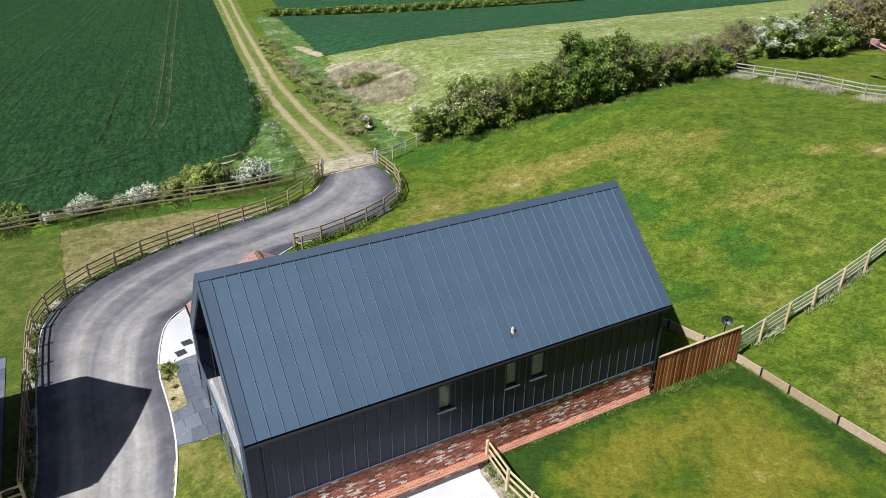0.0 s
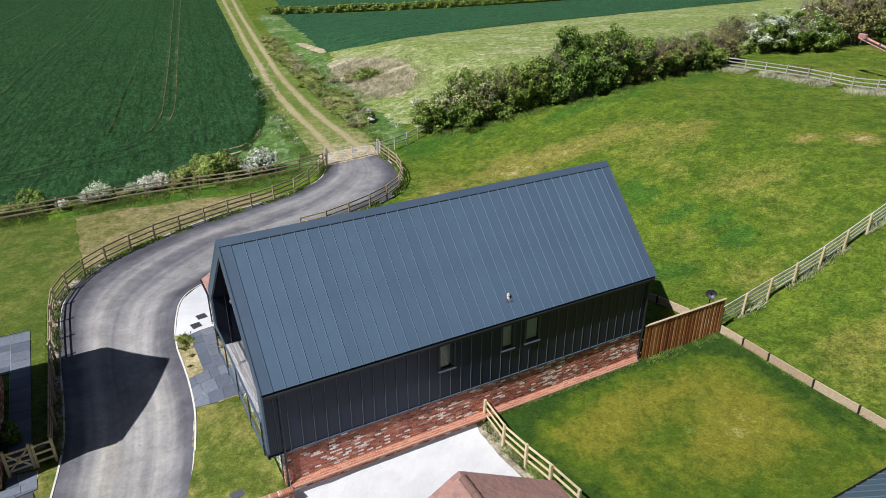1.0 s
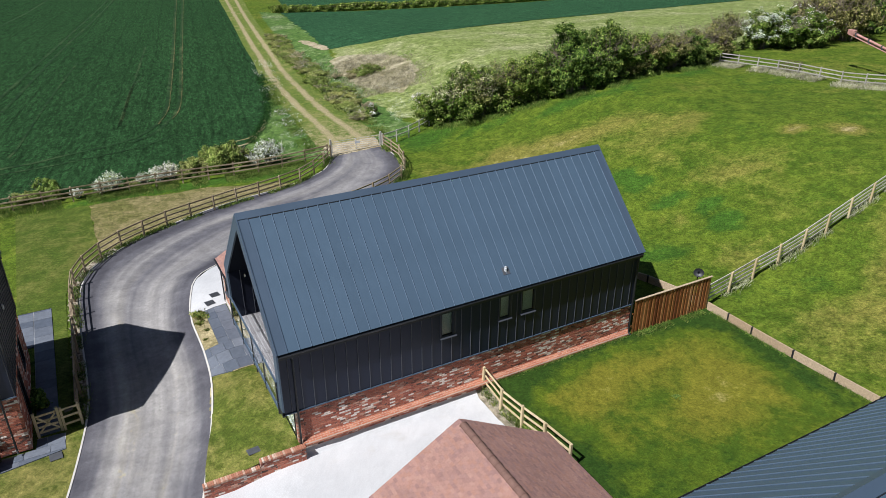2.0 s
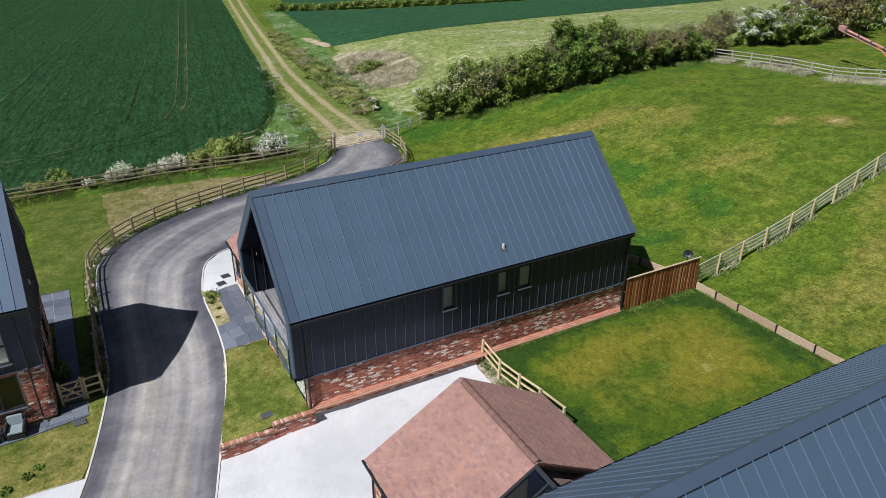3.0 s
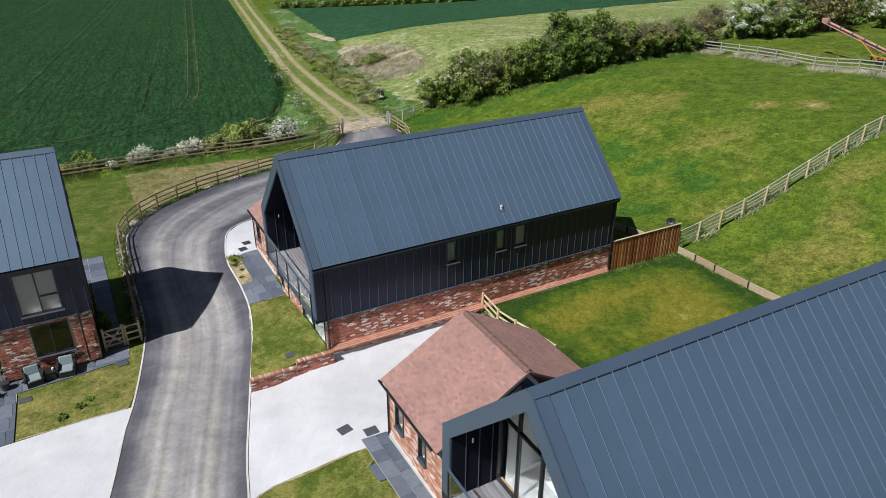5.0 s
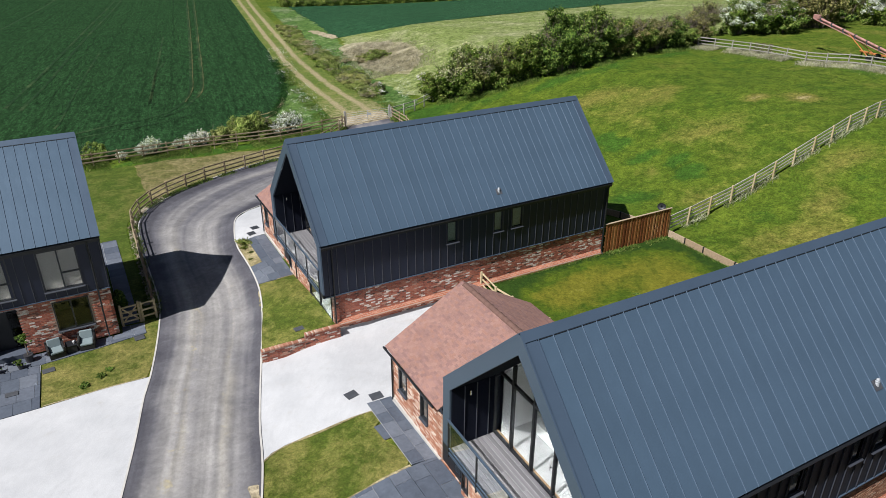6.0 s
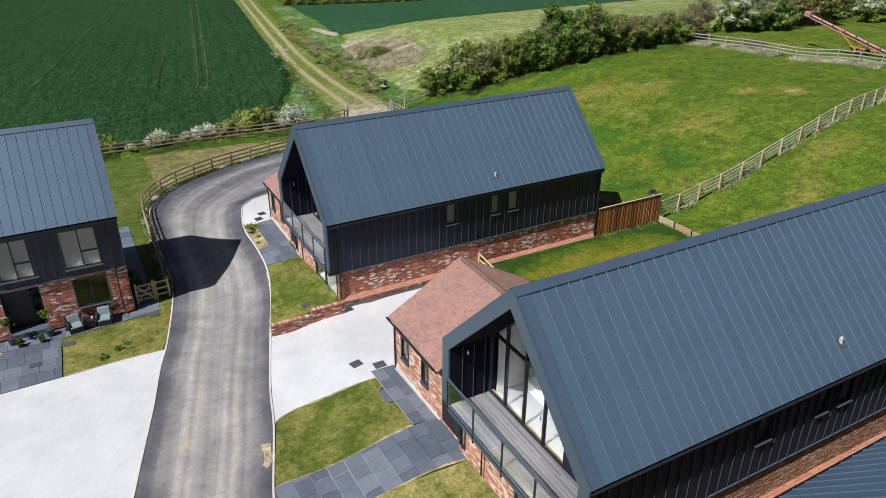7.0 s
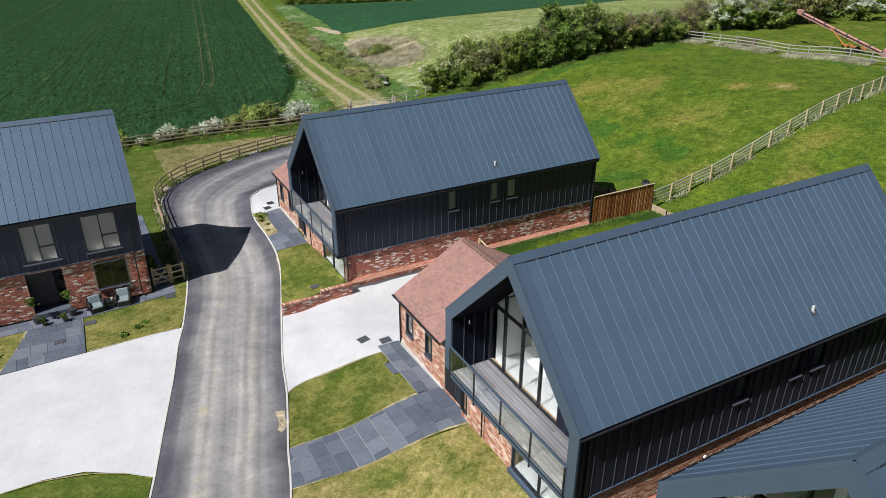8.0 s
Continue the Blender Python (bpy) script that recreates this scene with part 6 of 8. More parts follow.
    box(bm, LONG - 0.5, LONG - 0.2, 0.28, WIDE - 0.9, base, 1.58, g_back)
    part("brick_wall", bm, M["brick"], house)
    part("upper_floor", boxes((0.4, LONG - 0.4, 0.55, WIDE - 0.55, 1.30, 1.55)), M["pale_floor"], house)
    # Ground-floor lining is painted with shade so that the lower windows look dark.
    part("ground_floor", boxes((0.4, LONG - 0.4, 0.62, WIDE - 0.55, base, base + 0.2)), M["shaded_room"], house)
    part("room_partition", boxes((0.4, LONG - 0.4, 3.4, 3.5, base, 1.3)), M["shaded_room"], house)
    part("room_partition", boxes((0.4, LONG - 0.4, 1.5, 1.6, 1.55, EAVE + 0.6)), M["room"], house)
    downpipe(house, LONG - 0.58, 0.16, base + 0.1, EAVE)
    bm = bmesh.new()
    tube(bm, (LONG - 0.01, 3.3, 3.6), (LONG - 0.01, 3.3, 3.8), 0.035)
    part("wall_light", bm, M["white_plastic"], house)
    return house


lane_house()


# ---- paving ----
def clip_poly(poly, a, b):
    """The part of a polygon to the left of the line a-b."""
    out = []
    side = lambda p: (b[0] - a[0]) * (p[1] - a[1]) - (b[1] - a[1]) * (p[0] - a[0])  # noqa: E731
    for p, q in zip(poly, poly[1:] + poly[:1]):
        sp, sq = side(p), side(q)
        if sp >= 0:
            out.append(p)
        if sp * sq < 0:
            u = sp / (sp - sq)
            out.append((p[0] + (q[0] - p[0]) * u, p[1] + (q[1] - p[1]) * u))
    return out


def paving(label, outline, heading, size=(0.9, 0.6), lift=0.06, seed=1, bond=True):
    """Slate slabs inside a convex outline (counter-clockwise), each an object of its own on a pale bed."""
    bed = sheet("paving", outline, lift - 0.016, M["bed_mortar"], label, "paving")
    rnd = random.Random(seed)
    c, s = math.cos(radians(heading)), math.sin(radians(heading))
    ox, oy = outline[0]
    loc = [((x - ox) * c + (y - oy) * s, -(x - ox) * s + (y - oy) * c) for x, y in outline]
    lo_u, hi_u = min(p[0] for p in loc), max(p[0] for p in loc)
    lo_v, hi_v = min(p[1] for p in loc), max(p[1] for p in loc)
    v, row = lo_v, 0
    while v < hi_v:
        u = lo_u - (size[0] / 2 if bond and row % 2 else 0)
        while u < hi_u:
            w = size[0] * rnd.choice((1, 1, 1, 0.67)) if bond else size[0]
            g = 0.008
            cell = [(u + g, v + g), (u + w - g, v + g), (u + w - g, v + size[1] - g), (u + g, v + size[1] - g)]
            poly = [(ox + p * c - q * s, oy + p * s + q * c) for p, q in cell]
            for a, b in zip(outline, outline[1:] + outline[:1]):
                if poly:
                    poly = clip_poly(poly, a, b)
            u += w
            area = 0.5 * abs(sum(p[0] * q[1] - q[0] * p[1] for p, q in zip(poly, poly[1:] + poly[:1]))) if len(poly) > 2 else 0
            if area < 0.02:
                continue
            bm = bmesh.new()
            lift_here = lift + rnd.uniform(-0.002, 0.002)
            top = [bm.verts.new((x, y, ground_z(x, y) + lift_here)) for x, y in poly]
            low = [bm.verts.new((x, y, ground_z(x, y) + lift - 0.06)) for x, y in poly]
            bm.faces.new(top)
            for i in range(len(top)):
                bm.faces.new((top[i - 1], low[i - 1], low[i], top[i]))
            bmesh.ops.recalc_face_normals(bm, faces=list(bm.faces))
            part("slab", bm, M["slate"], bed)
        v += size[1]
        row += 1
    return bed


paving("dark slate path from the lane to the house", [(-5.68, -9.60), (-6.22, -11.58), (-2.64, -11.85), (0.52, -12.1), (0.52, -9.68)], 90, (1.15, 0.62), seed=2)
paving("dark slate path along the garage wall", [(-0.46, -5.7), (-0.46, -9.6), (0.55, -9.7), (0.55, -5.75)], 90, (0.9, 0.5), seed=3)
paving("single slate stepping slab in the lawn", [(-0.76, -7.1), (-0.72, -7.95), (-0.46, -7.95), (-0.46, -7.1)], 90, (0.9, 0.6), seed=4)
paving("dark slate terrace below the balcony", [(-1.34, 6.8), (-0.5, 6.42), (0.55, 6.45), (0.55, 8.9), (-1.28, 8.9)], 0, (0.6, 0.9), seed=5)
paving("dark slate path along the house wall", [(-0.52, 8.9), (0.58, 8.9), (0.58, 12.25), (-0.5, 12.1)], 90, (0.9, 0.6), seed=6)
paving("dark slate path to the front door", [(-15.15, 1.45), (-11.7, 1.54), (-11.6, 4.95), (-14.0, 4.95)], 0, (0.68, 0.95), seed=7)
paving("slate strip along the house front", [(-24.0, 4.97), (-11.55, 4.97), (-9.14, 5.17), (-7.1, 5.47), (-7.05, 6.5), (-8.1, 6.5), (-8.1, 5.95), (-24.0, 5.95)][:4] + [(-7.1, 5.95), (-24.0, 5.95)], 0, (0.9, 0.55), seed=8)
paving("slate strip by the side gate", [(-8.1, 5.95), (-7.1, 5.95), (-7.05, 6.5), (-8.05, 6.6)], 0, (0.6, 0.6), seed=9)
paving("slate side path along the gable", [(-8.05, 6.75), (-7.25, 6.75), (-7.22, 17.7), (-8.05, 17.7)], 90, (0.9, 0.82), seed=10)
paving("slate terrace behind the house", [(-8.75, 14.0), (-8.05, 14.0), (-8.05, 17.7), (-8.75, 17.7)], 90, (0.9, 0.7), seed=11)

sheet("planting_bed", [(-1.24, 8.92), (-0.52, 8.92), (-0.52, 12.1), (-1.1, 12.55)], 0.05, M["lawn_edge"], "dry planting bed at the lane edge", "bed")
bank = link_mesh("stony_bank", strip_bm(smooth_line([(-6.42, 7.1), (-6.25, 10), (-6.2, 13.9), (-6.1, 17.5), (-5.9, 19.9), (-5.1, 22.1), (-3.8, 23.7), (-2.4, 24.9)]), 0.40, 0.07, 0, 0.05), M["stone_bank"])
tagged(bank, "narrow stony bank between fence and lane", "bank", "", "structure")
rnd = random.Random(5)


def stones(name, line, width, count, seed, label):
    rn = random.Random(seed)
    verts, faces = [], []
    total = length_of(line)
    for _ in range(count):
        (x, y), a = along(line, rn.uniform(0, total * 0.999))
        off = rn.uniform(-width / 2, width / 2)
        x, y = x - off * math.sin(radians(a)), y + off * math.cos(radians(a))
        r = rn.uniform(0.04, 0.11)
        z = ground_z(x, y) + 0.07
        b = len(verts)
        ring = [(x + r * rn.uniform(.7, 1.2) * math.cos(t), y + r * rn.uniform(.7, 1.2) * math.sin(t), z) for t in [k * math.pi * 2 / 5 for k in range(5)]]
        verts += ring + [(x, y, z + r * rn.uniform(.5, .9))]
        faces += [(b + k, b + (k + 1) % 5, b + 5) for k in range(5)]
    mesh = bpy.data.meshes.new(name)
    mesh.from_pydata(verts, [], faces)
    mesh.materials.append(M["stones"])
    return tagged(new(name, mesh), label, "stones", "", "stuff")


M["stones"] = mat_pieces("loose_stones", [(0.0, (0.16, 0.13, 0.085)), (0.35, (0.28, 0.245, 0.18)), (0.7, (0.40, 0.36, 0.29))])
stones("loose_stones", smooth_line([(-6.38, 7.1), (-6.32, 13), (-6.2, 18.3), (-5.9, 20.2), (-4.9, 22.4), (-3.6, 23.9)]), 0.36, 700, 4, "loose brown stones on the bank")


# ---- fences ----
POST = bpy.data.meshes.new("post")
bmp = bevelled(boxes((-0.05, 0.05, -0.05, 0.05, -0.3, 1.0)), 0.012)
bmp.to_mesh(POST)
bmp.free()
RAIL = bpy.data.meshes.new("rail")
bmp = bevelled(boxes((0.0, 1.0, -0.019, 0.019, -0.047, 0.047)), 0.006)
bmp.to_mesh(RAIL)
bmp.free()


def rail_fence(label, line, spacing, height, rails, material, side=1, seed=1, rail_material=None):
    rn = random.Random(seed)
    fence = thing("fence", label, "fence", group="post and rail fences")
    total = length_of(line)
    n = max(1, round(total / spacing))
    places = []
    for k in range(n + 1):
        (x, y), a = along(line, total * k / n * 0.9999)
        places.append((x, y, ground_z(x, y), a))
        m = Matrix.Translation((x, y, ground_z(x, y))) @ pose(0, 0, 0, rn.uniform(-1.5, 1.5), rn.uniform(-1.5, 1.5), a) @ Matrix.Diagonal((1, 1, height + 0.06, 1))
        piece("post", POST, material, fence, m)
    for p, q in zip(places, places[1:]):
        for r in range(rails):
            h = height * (1 - r * 0.86 / rails) - 0.06
            o = 0.07 * side
            a, b = Vector((p[0], p[1], p[2] + h + rn.uniform(-.015, .015))), Vector((q[0], q[1], q[2] + h + rn.uniform(-.015, .015)))
            d = b - a
            off = Vector((-d.y, d.x, 0)).normalized() * o
            turn = d.to_track_quat("X", "Z").to_matrix().to_4x4()
            piece("rail", RAIL, rail_material or material, fence, Matrix.Translation(a + off) @ turn @ Matrix.Diagonal((d.length, 1, 1, 1)))
    return fence


CURVE_FENCE = smooth_line([(-6.43, 6.95), (-6.25, 12.5), (-6.15, 17), (-6.06, 18.7), (-5.85, 20.2), (-5.03, 21.9), (-3.88, 23.5), (-2.78, 24.4), (-1.68, 25.2), (-0.4, 26.0), (1.2, 26.7), (3.7, 27.7), (5.75, 28.4), (8.3, 29.1), (10.1, 29.75), (11.35, 30.6), (12.9, 32.2), (13.95, 33.5)])
BACK_FENCE = smooth_line([(-34, 34.8), (-7.9, 34.7), (-2.7, 34.85), (1.3, 34.8), (5.5, 34.4), (9.5, 34.0), (13.8, 33.9)])
INNER_FENCE = smooth_line([(8.2, 22.4), (9.65, 22.4), (11.1, 22.75), (12.75, 23.05), (15.5, 24.35), (17.05, 26.0), (18.3, 29.2), (18.6, 33.3)])
FIELD_FENCE = smooth_line([(20.95, 0.30), (22.96, 0.62), (25.01, 0.78), (26.65, 0.82), (28.58, 0.88), (30.33, 0.97), (32.41, 1.08), (34.09, 1.17), (35.89, 1.28), (37.92, 1.52), (39.61, 1.65), (41.9, 2.0), (44.12, 2.4), (46.72, 3.0), (49.5, 3.7), (56, 5.3)])
FAR_FENCE = smooth_line([(54.5, 30.6), (55.3, 26.5), (56.0, 22.8), (56.6, 18.5), (57.2, 15.0), (57.8, 11.5), (58.4, 8.0), (59.2, 3.0), (60, -3)])
GATE_FENCE = smooth_line([(18.7, 33.7), (20.5, 34.3), (22.5, 35.3), (24.6, 36.5)])
DRIVE_FENCE = [(8.24, 0.22), (8.20, -1.2), (8.22, -2.6), (8.25, -4.0), (8.28, -5.4)]
rail_fence("weathered post and rail fence curving along the lane", CURVE_FENCE, 1.8, 1.12, 3, M["fence_old"], 1, 1)
rail_fence("weathered rail fence along the crop field edge", BACK_FENCE, 1.9, 1.12, 3, M["fence_old"], -1, 2)
rail_fence("curved weathered rail fence at the lane end", INNER_FENCE, 1.7, 1.12, 3, M["fence_old"], 1, 3)
rail_fence("short return of weathered rail fence", [(8.2, 22.4), (8.5, 21.75)], 0.7, 1.05, 2, M["fence_old"], 1, 4)
rail_fence("pale new post and rail fence climbing the pasture", FIELD_FENCE, 1.85, 1.15, 4, M["fence_new"], 1, 5, M["fence_grey"])
rail_fence("silvered rail fence beyond the pasture", FAR_FENCE, 2.0, 1.15, 3, M["fence_worn"], 1, 6)
rail_fence("silvered rail fence between gate and hedge", GATE_FENCE, 1.8, 1.05, 2, M["fence_grey"], 1, 7)
rail_fence("new pale rail fence between drive and lawn", DRIVE_FENCE, 1.4, 1.1, 3, M["fence_new"], 1, 8)


def field_gate():
    a, b = Vector((14.1, 33.75, 0)), Vector((18.5, 33.8, 0))
    z = ground_z(16, 33) + 0.06
    d = b - a
    gate = thing("field_gate", "thin galvanised field gate closing the lane end", "gate", (a.x, a.y, z), math.degrees(math.atan2(d.y, d.x)))
    for k in range(6):
        bm = bmesh.new()
        tube(bm, (0.08, 0, 0.15 + k * 0.18), (d.length - 0.08, 0, 0.15 + k * 0.18), 0.011, n=6)
        part("bar", bm, M["flue"], gate)
    for x in (0.08, d.length / 2, d.length - 0.08):
        bm = bmesh.new()
        tube(bm, (x, 0, 0.12), (x, 0, 1.1), 0.02, n=6)
        part("upright", bm, M["flue"], gate)
    for x in (-0.05, d.length + 0.05):
        bm = boxes((x - 0.07, x + 0.07, -0.07, 0.07, -0.3, 1.3))
        part("gate_post", bm, M["fence_grey"], gate)
    part("notice_plate", boxes((2.1, 2.55, -0.03, -0.022, 0.62, 0.82)), M["white_plastic"], gate)


field_gate()


def side_gate():
    """Small pale timber wicket with a diagonal cross, and a short rail beside it."""
    z = ground_z(-7.5, 6.75)
    gate = thing("wicket_gate", "small new timber wicket gate with crossed braces", "gate", (-8.0, 6.72, z), 4)
    w = M["fence_new"]
    for x in (0.02, 0.84):
        part("gate_post", boxes((x - 0.05, x + 0.05, -0.05, 0.05, -0.2, 1.15)), w, gate)
    for h in (0.2, 0.45, 0.70, 0.98):
        part("bar", boxes((0.08, 0.78, -0.02, 0.02, h - 0.04, h + 0.04)), w, gate)
    for s in (1, -1):
        bm = bmesh.new()
        m = Matrix.Translation((0.43, -0.035, 0.59)) @ pose(0, 0, 0, 0, s * 47, 0)
        box(bm, -0.46, 0.46, -0.012, 0.012, -0.035, 0.035, m)
        part("brace", bm, w, gate)
    rail = thing("rail_fence", "short new timber rail fence beside the wicket gate", "fence", (-7.05, 6.75, z), 6)
    for x in (0.0, 0.62):
        part("post", boxes((x - 0.045, x + 0.045, -0.045, 0.045, -0.2, 1.1)), w, rail)
    for h in (0.3, 0.65, 1.0):
        part("rail", boxes((-0.05, 0.68, -0.07, -0.045, h - 0.045, h + 0.045)), w, rail)
    part("letter_plate", boxes((0.12, 0.42, -0.10, -0.07, 0.86, 0.98)), M["black"], rail)


side_gate()


def board_fence():
    """Closeboard fence with a pale capping rail."""
    x0, x1, y = 16.08, 20.8, 0.16
    fence = thing("board_fence", "brown closeboard timber fence with pale capping", "fence", (x0, y, 0))
    rn = random.Random(9)
    mesh = bpy.data.meshes.new("board")
    bm = bevelled(boxes((0, 0.118, -0.012, 0.010, 0.0, 1.80)), 0.004)
    bm.to_mesh(mesh)
    bm.free()
    n = int((x1 - x0) / 0.105)
    for k in range(n):
        x = k * (x1 - x0) / n
        z = ground_z(x0 + x, y) - 0.05
        piece("board", mesh, M["board"], fence, Matrix.Translation((x, 0.018 * (k % 2) + rn.uniform(-.004, .004), z)) @ pose(0, 0, 0, 0, rn.uniform(-.3, .3), 4))
    za, zb = ground_z(x0, y) + 1.76, ground_z(x1, y) + 1.76
    bm = bmesh.new()
    m = Matrix.Translation((-0.03, 0, za)) @ pose(0, 0, 0, 0, -math.degrees(math.atan2(zb - za, x1 - x0)), 0)
    box(bm, 0, x1 - x0 + 0.08, -0.045, 0.05, 0.0, 0.03, m)
    part("capping", bm, M["sleeper"], fence)
    for z in (0.35, 1.0, 1.5):
        part("arris_rail", boxes((0, x1 - x0, 0.03, 0.09, z - 0.03, z + 0.03)), M["board"], fence)


board_fence()


def gravel_boards(label, line):
    edge = thing("gravel_board_edging", label, "edging")
    for a, b in zip(line, line[1:]):
        d = Vector((b[0] - a[0], b[1] - a[1], 0))
        za, zb = ground_z(*a), ground_z(*b)
        m = Matrix.Translation((a[0], a[1], za)) @ pose(0, 0, 0, 0, 0, math.degrees(math.atan2(d.y, d.x))) @ pose(0, 0, 0, 0, -math.degrees(math.atan2(zb - za, d.length)), 0)
        bm = bmesh.new()
        box(bm, 0.01, d.length - 0.01, -0.03, 0.03, -0.12, 0.40, m)
        part("board", bm, M["sleeper"], edge)
        bm = bmesh.new()
        box(bm, d.length - 0.04, d.length + 0.04, -0.05, 0.05, -0.2, 0.41, m)
        part("strap", bm, M["black"], edge)


gravel_boards("low pale timber gravel boards edging the lawn", [(20.82, 0.1), (20.84, -1.15), (20.83, -2.5), (20.82, -4.65), (20.82, -6.6), (20.82, -8.5), (20.82, -10.4)])
gravel_boards("low pale timber boards behind the closeboard fence", [(20.75, 0.4), (20.62, 1.75), (20.2, 3.5), (19.8, 5.0)])


def garden_wall():
    """Low stepped brick wall between the front lawn and the gravel."""
    wall = thing("garden_wall", "low stepped brick wall with a brick-on-edge coping", "wall")
    for x0, x1, top, seed in ((-3.0, -1.02, -0.06, 41), (-1.02, 0.62, 0.19, 42)):
        part("wall_core", boxes((x0, x1, -0.10 + 0.042, 0.10, -1.0, top - 0.07)), M["mortar"], wall)
        face = Matrix.Translation((x0, -0.058 + 0.042, -0.95))
        brickwork(wall, face, x1 - x0, top - 0.07 + 0.95, M["brick"], (), (0, 0), seed)
        mesh = bpy.data.meshes.new("coping_brick")
        bm = bevelled(boxes((0, 0.065, -0.115, 0.105, 0, 0.075)), 0.006)
        bm.to_mesh(mesh)
        bm.free()
        x = x0
        while x < x1 - 0.05:
            piece("coping_brick", mesh, M["brick_pale"], wall, Matrix.Translation((x, 0, top - 0.07)))
            x += 0.0755


garden_wall()


# ---- plants ----
def leafy(name, size, clusters, per, leaf, seed, lean=0.0, low=0.08):
    """A crown of many small leaves on the outsides of clumps, inside an uneven form of the given size. Returns vertices and faces."""
    rn = random.Random(seed)
    verts, faces = [], []
    sx, sy, sz = size
    for _ in range(clusters):
        while True:
            p = Vector((rn.uniform(-1, 1), rn.uniform(-1, 1), rn.uniform(-1, 1)))
            if 0.45 < p.length < 1.0:
                break
        bulge = 0.80 + 0.80 * noise.noise((p.x * 1.9 + seed, p.y * 1.9, p.z * 1.9))
        c = Vector((p.x * sx * bulge, p.y * sy * bulge, max(low * sz, sz * (0.50 + 0.5 * p.z * bulge))))
        rad = rn.uniform(0.08, 0.19) * (sx + sy + sz) / 3
        for _ in range(per):
            way = Vector((rn.gauss(0, 1), rn.gauss(0, 1), rn.gauss(0, 1) + 0.25)).normalized()
            q = c + Vector((way.x, way.y, way.z * 0.8)) * rad * (rn.uniform(0.55, 1.05) if rn.random() < 0.85 else rn.uniform(1.0, 1.7))
            if q.z < 0.02:
                q.z = rn.uniform(0.02, 0.3 * sz)
            n = way * 1.3 + Vector((rn.uniform(-.7, .7), rn.uniform(-.7, .7), rn.uniform(-0.2, 0.9)))
            m = n.to_track_quat("Z", "Y").to_matrix()
            a = rn.uniform(0, 6.28)
            l = leaf * rn.uniform(0.55, 1.35)
            u = m @ Vector((math.cos(a), math.sin(a), 0)) * l
            w = m @ Vector((-math.sin(a), math.cos(a), 0)) * l * 0.55
            b = len(verts)
            verts += [tuple(q - u), tuple(q + w), tuple(q + u - m @ Vector((0, 0, l * 0.3))), tuple(q - w)]
            faces.append((b, b + 1, b + 2, b + 3))
    return verts, faces


def mesh_from(name, verts, faces, material):
    mesh = bpy.data.meshes.new(name)
    mesh.from_pydata(verts, [], faces)
    mesh.materials.append(material)
    return mesh


def limbs_mesh(size, seed, count=9):
    rn = random.Random(seed)
    bm = bmesh.new()
    sx, sy, sz = size
    for k in range(count):
        a = rn.uniform(0, 6.28)
        foot = Vector((0.25 * sx * rn.uniform(-1, 1), 0.25 * sy * rn.uniform(-1, 1), -0.1))
        knee = foot + Vector((0.25 * sx * math.cos(a), 0.25 * sy * math.sin(a), sz * rn.uniform(0.35, 0.5)))
        tip = Vector((0.8 * sx * math.cos(a), 0.8 * sy * math.sin(a), sz * rn.uniform(0.6, 0.86)))
        tube(bm, foot, knee, 0.022 * sz, 0.014 * sz, 6, False)
        tube(bm, knee, tip, 0.014 * sz, 0.004 * sz, 5, False)
        for _ in range(7):
            u = rn.uniform(0.1, 1.0)
            s = knee.lerp(tip, u)
            e = s + Vector((rn.uniform(-.5, .5) * sx, rn.uniform(-.5, .5) * sy, rn.uniform(0.02, 0.26) * sz))
            tube(bm, s, e, 0.005 * sz, 0.002 * sz, 4, False)
            for _ in range(3):
                tube(bm, e, e + Vector((rn.uniform(-.16, .16) * sx, rn.uniform(-.16, .16) * sy, rn.uniform(0.0, 0.12) * sz)), 0.0022 * sz, 0.001 * sz, 3, False)
    mesh = bpy.data.meshes.new("branch")
    bm.to_mesh(mesh)
    bm.free()
    mesh.materials.append(M["bark"])
    return mesh


def bloom(verts_faces, fraction, seed, size, top=0.45, side=None):
    """Small white flower clumps that sit on the outer leaves."""
    rn = random.Random(seed)
    verts, faces = verts_faces
    hi = max(v[2] for v in verts)
    out_v, out_f = [], []
    for f in faces:
        v = verts[f[0]]
        spot = noise.noise((v[0] * 0.9 + seed, v[1] * 0.9, v[2] * 0.9))
        if v[2] > top * hi and spot > -0.05 and rn.random() < fraction:
            for _ in range(3):
                c = Vector(v) * 1.03 + Vector((rn.uniform(-1, 1), rn.uniform(-1, 1), rn.uniform(0, 1))) * size * 2
                b = len(out_v)
                for k in range(4):
                    a = k * math.pi / 2 + rn.uniform(-.3, .3)
                    out_v.append((c.x + size * math.cos(a), c.y + size * math.sin(a), c.z + rn.uniform(-.6, .6) * size))
                out_f.append((b, b + 1, b + 2, b + 3))
    return out_v, out_f


PLANT_KINDS = {}


def plant_kind(key, size, clusters, per, leaf, material, seed, flower=0.0, flower_size=0.05, flower_top=0.45, limbs=9, petal="blossom"):
    vf = leafy(key, size, clusters, per, leaf, seed)
    PLANT_KINDS[key] = [("branch", limbs_mesh(size, seed + 1, limbs)), ("crown", mesh_from("crown", *vf, M[material]))]
    if flower:
        PLANT_KINDS[key].append(("blossom", mesh_from("blossom", *bloom(vf, flower, seed + 2, flower_size, flower_top), M[petal])))


def plant(key, name, label, category, x, y, rz=0.0, scale=(1, 1, 1), group="", sink=0.05):
    ob = thing(name, label, category, (x, y, ground_z(x, y) - sink), rz, group)
    ob.scale = scale
    for part_name, mesh in PLANT_KINDS[key]:
        p = new(part_name, mesh)
        p.parent = ob
    return ob


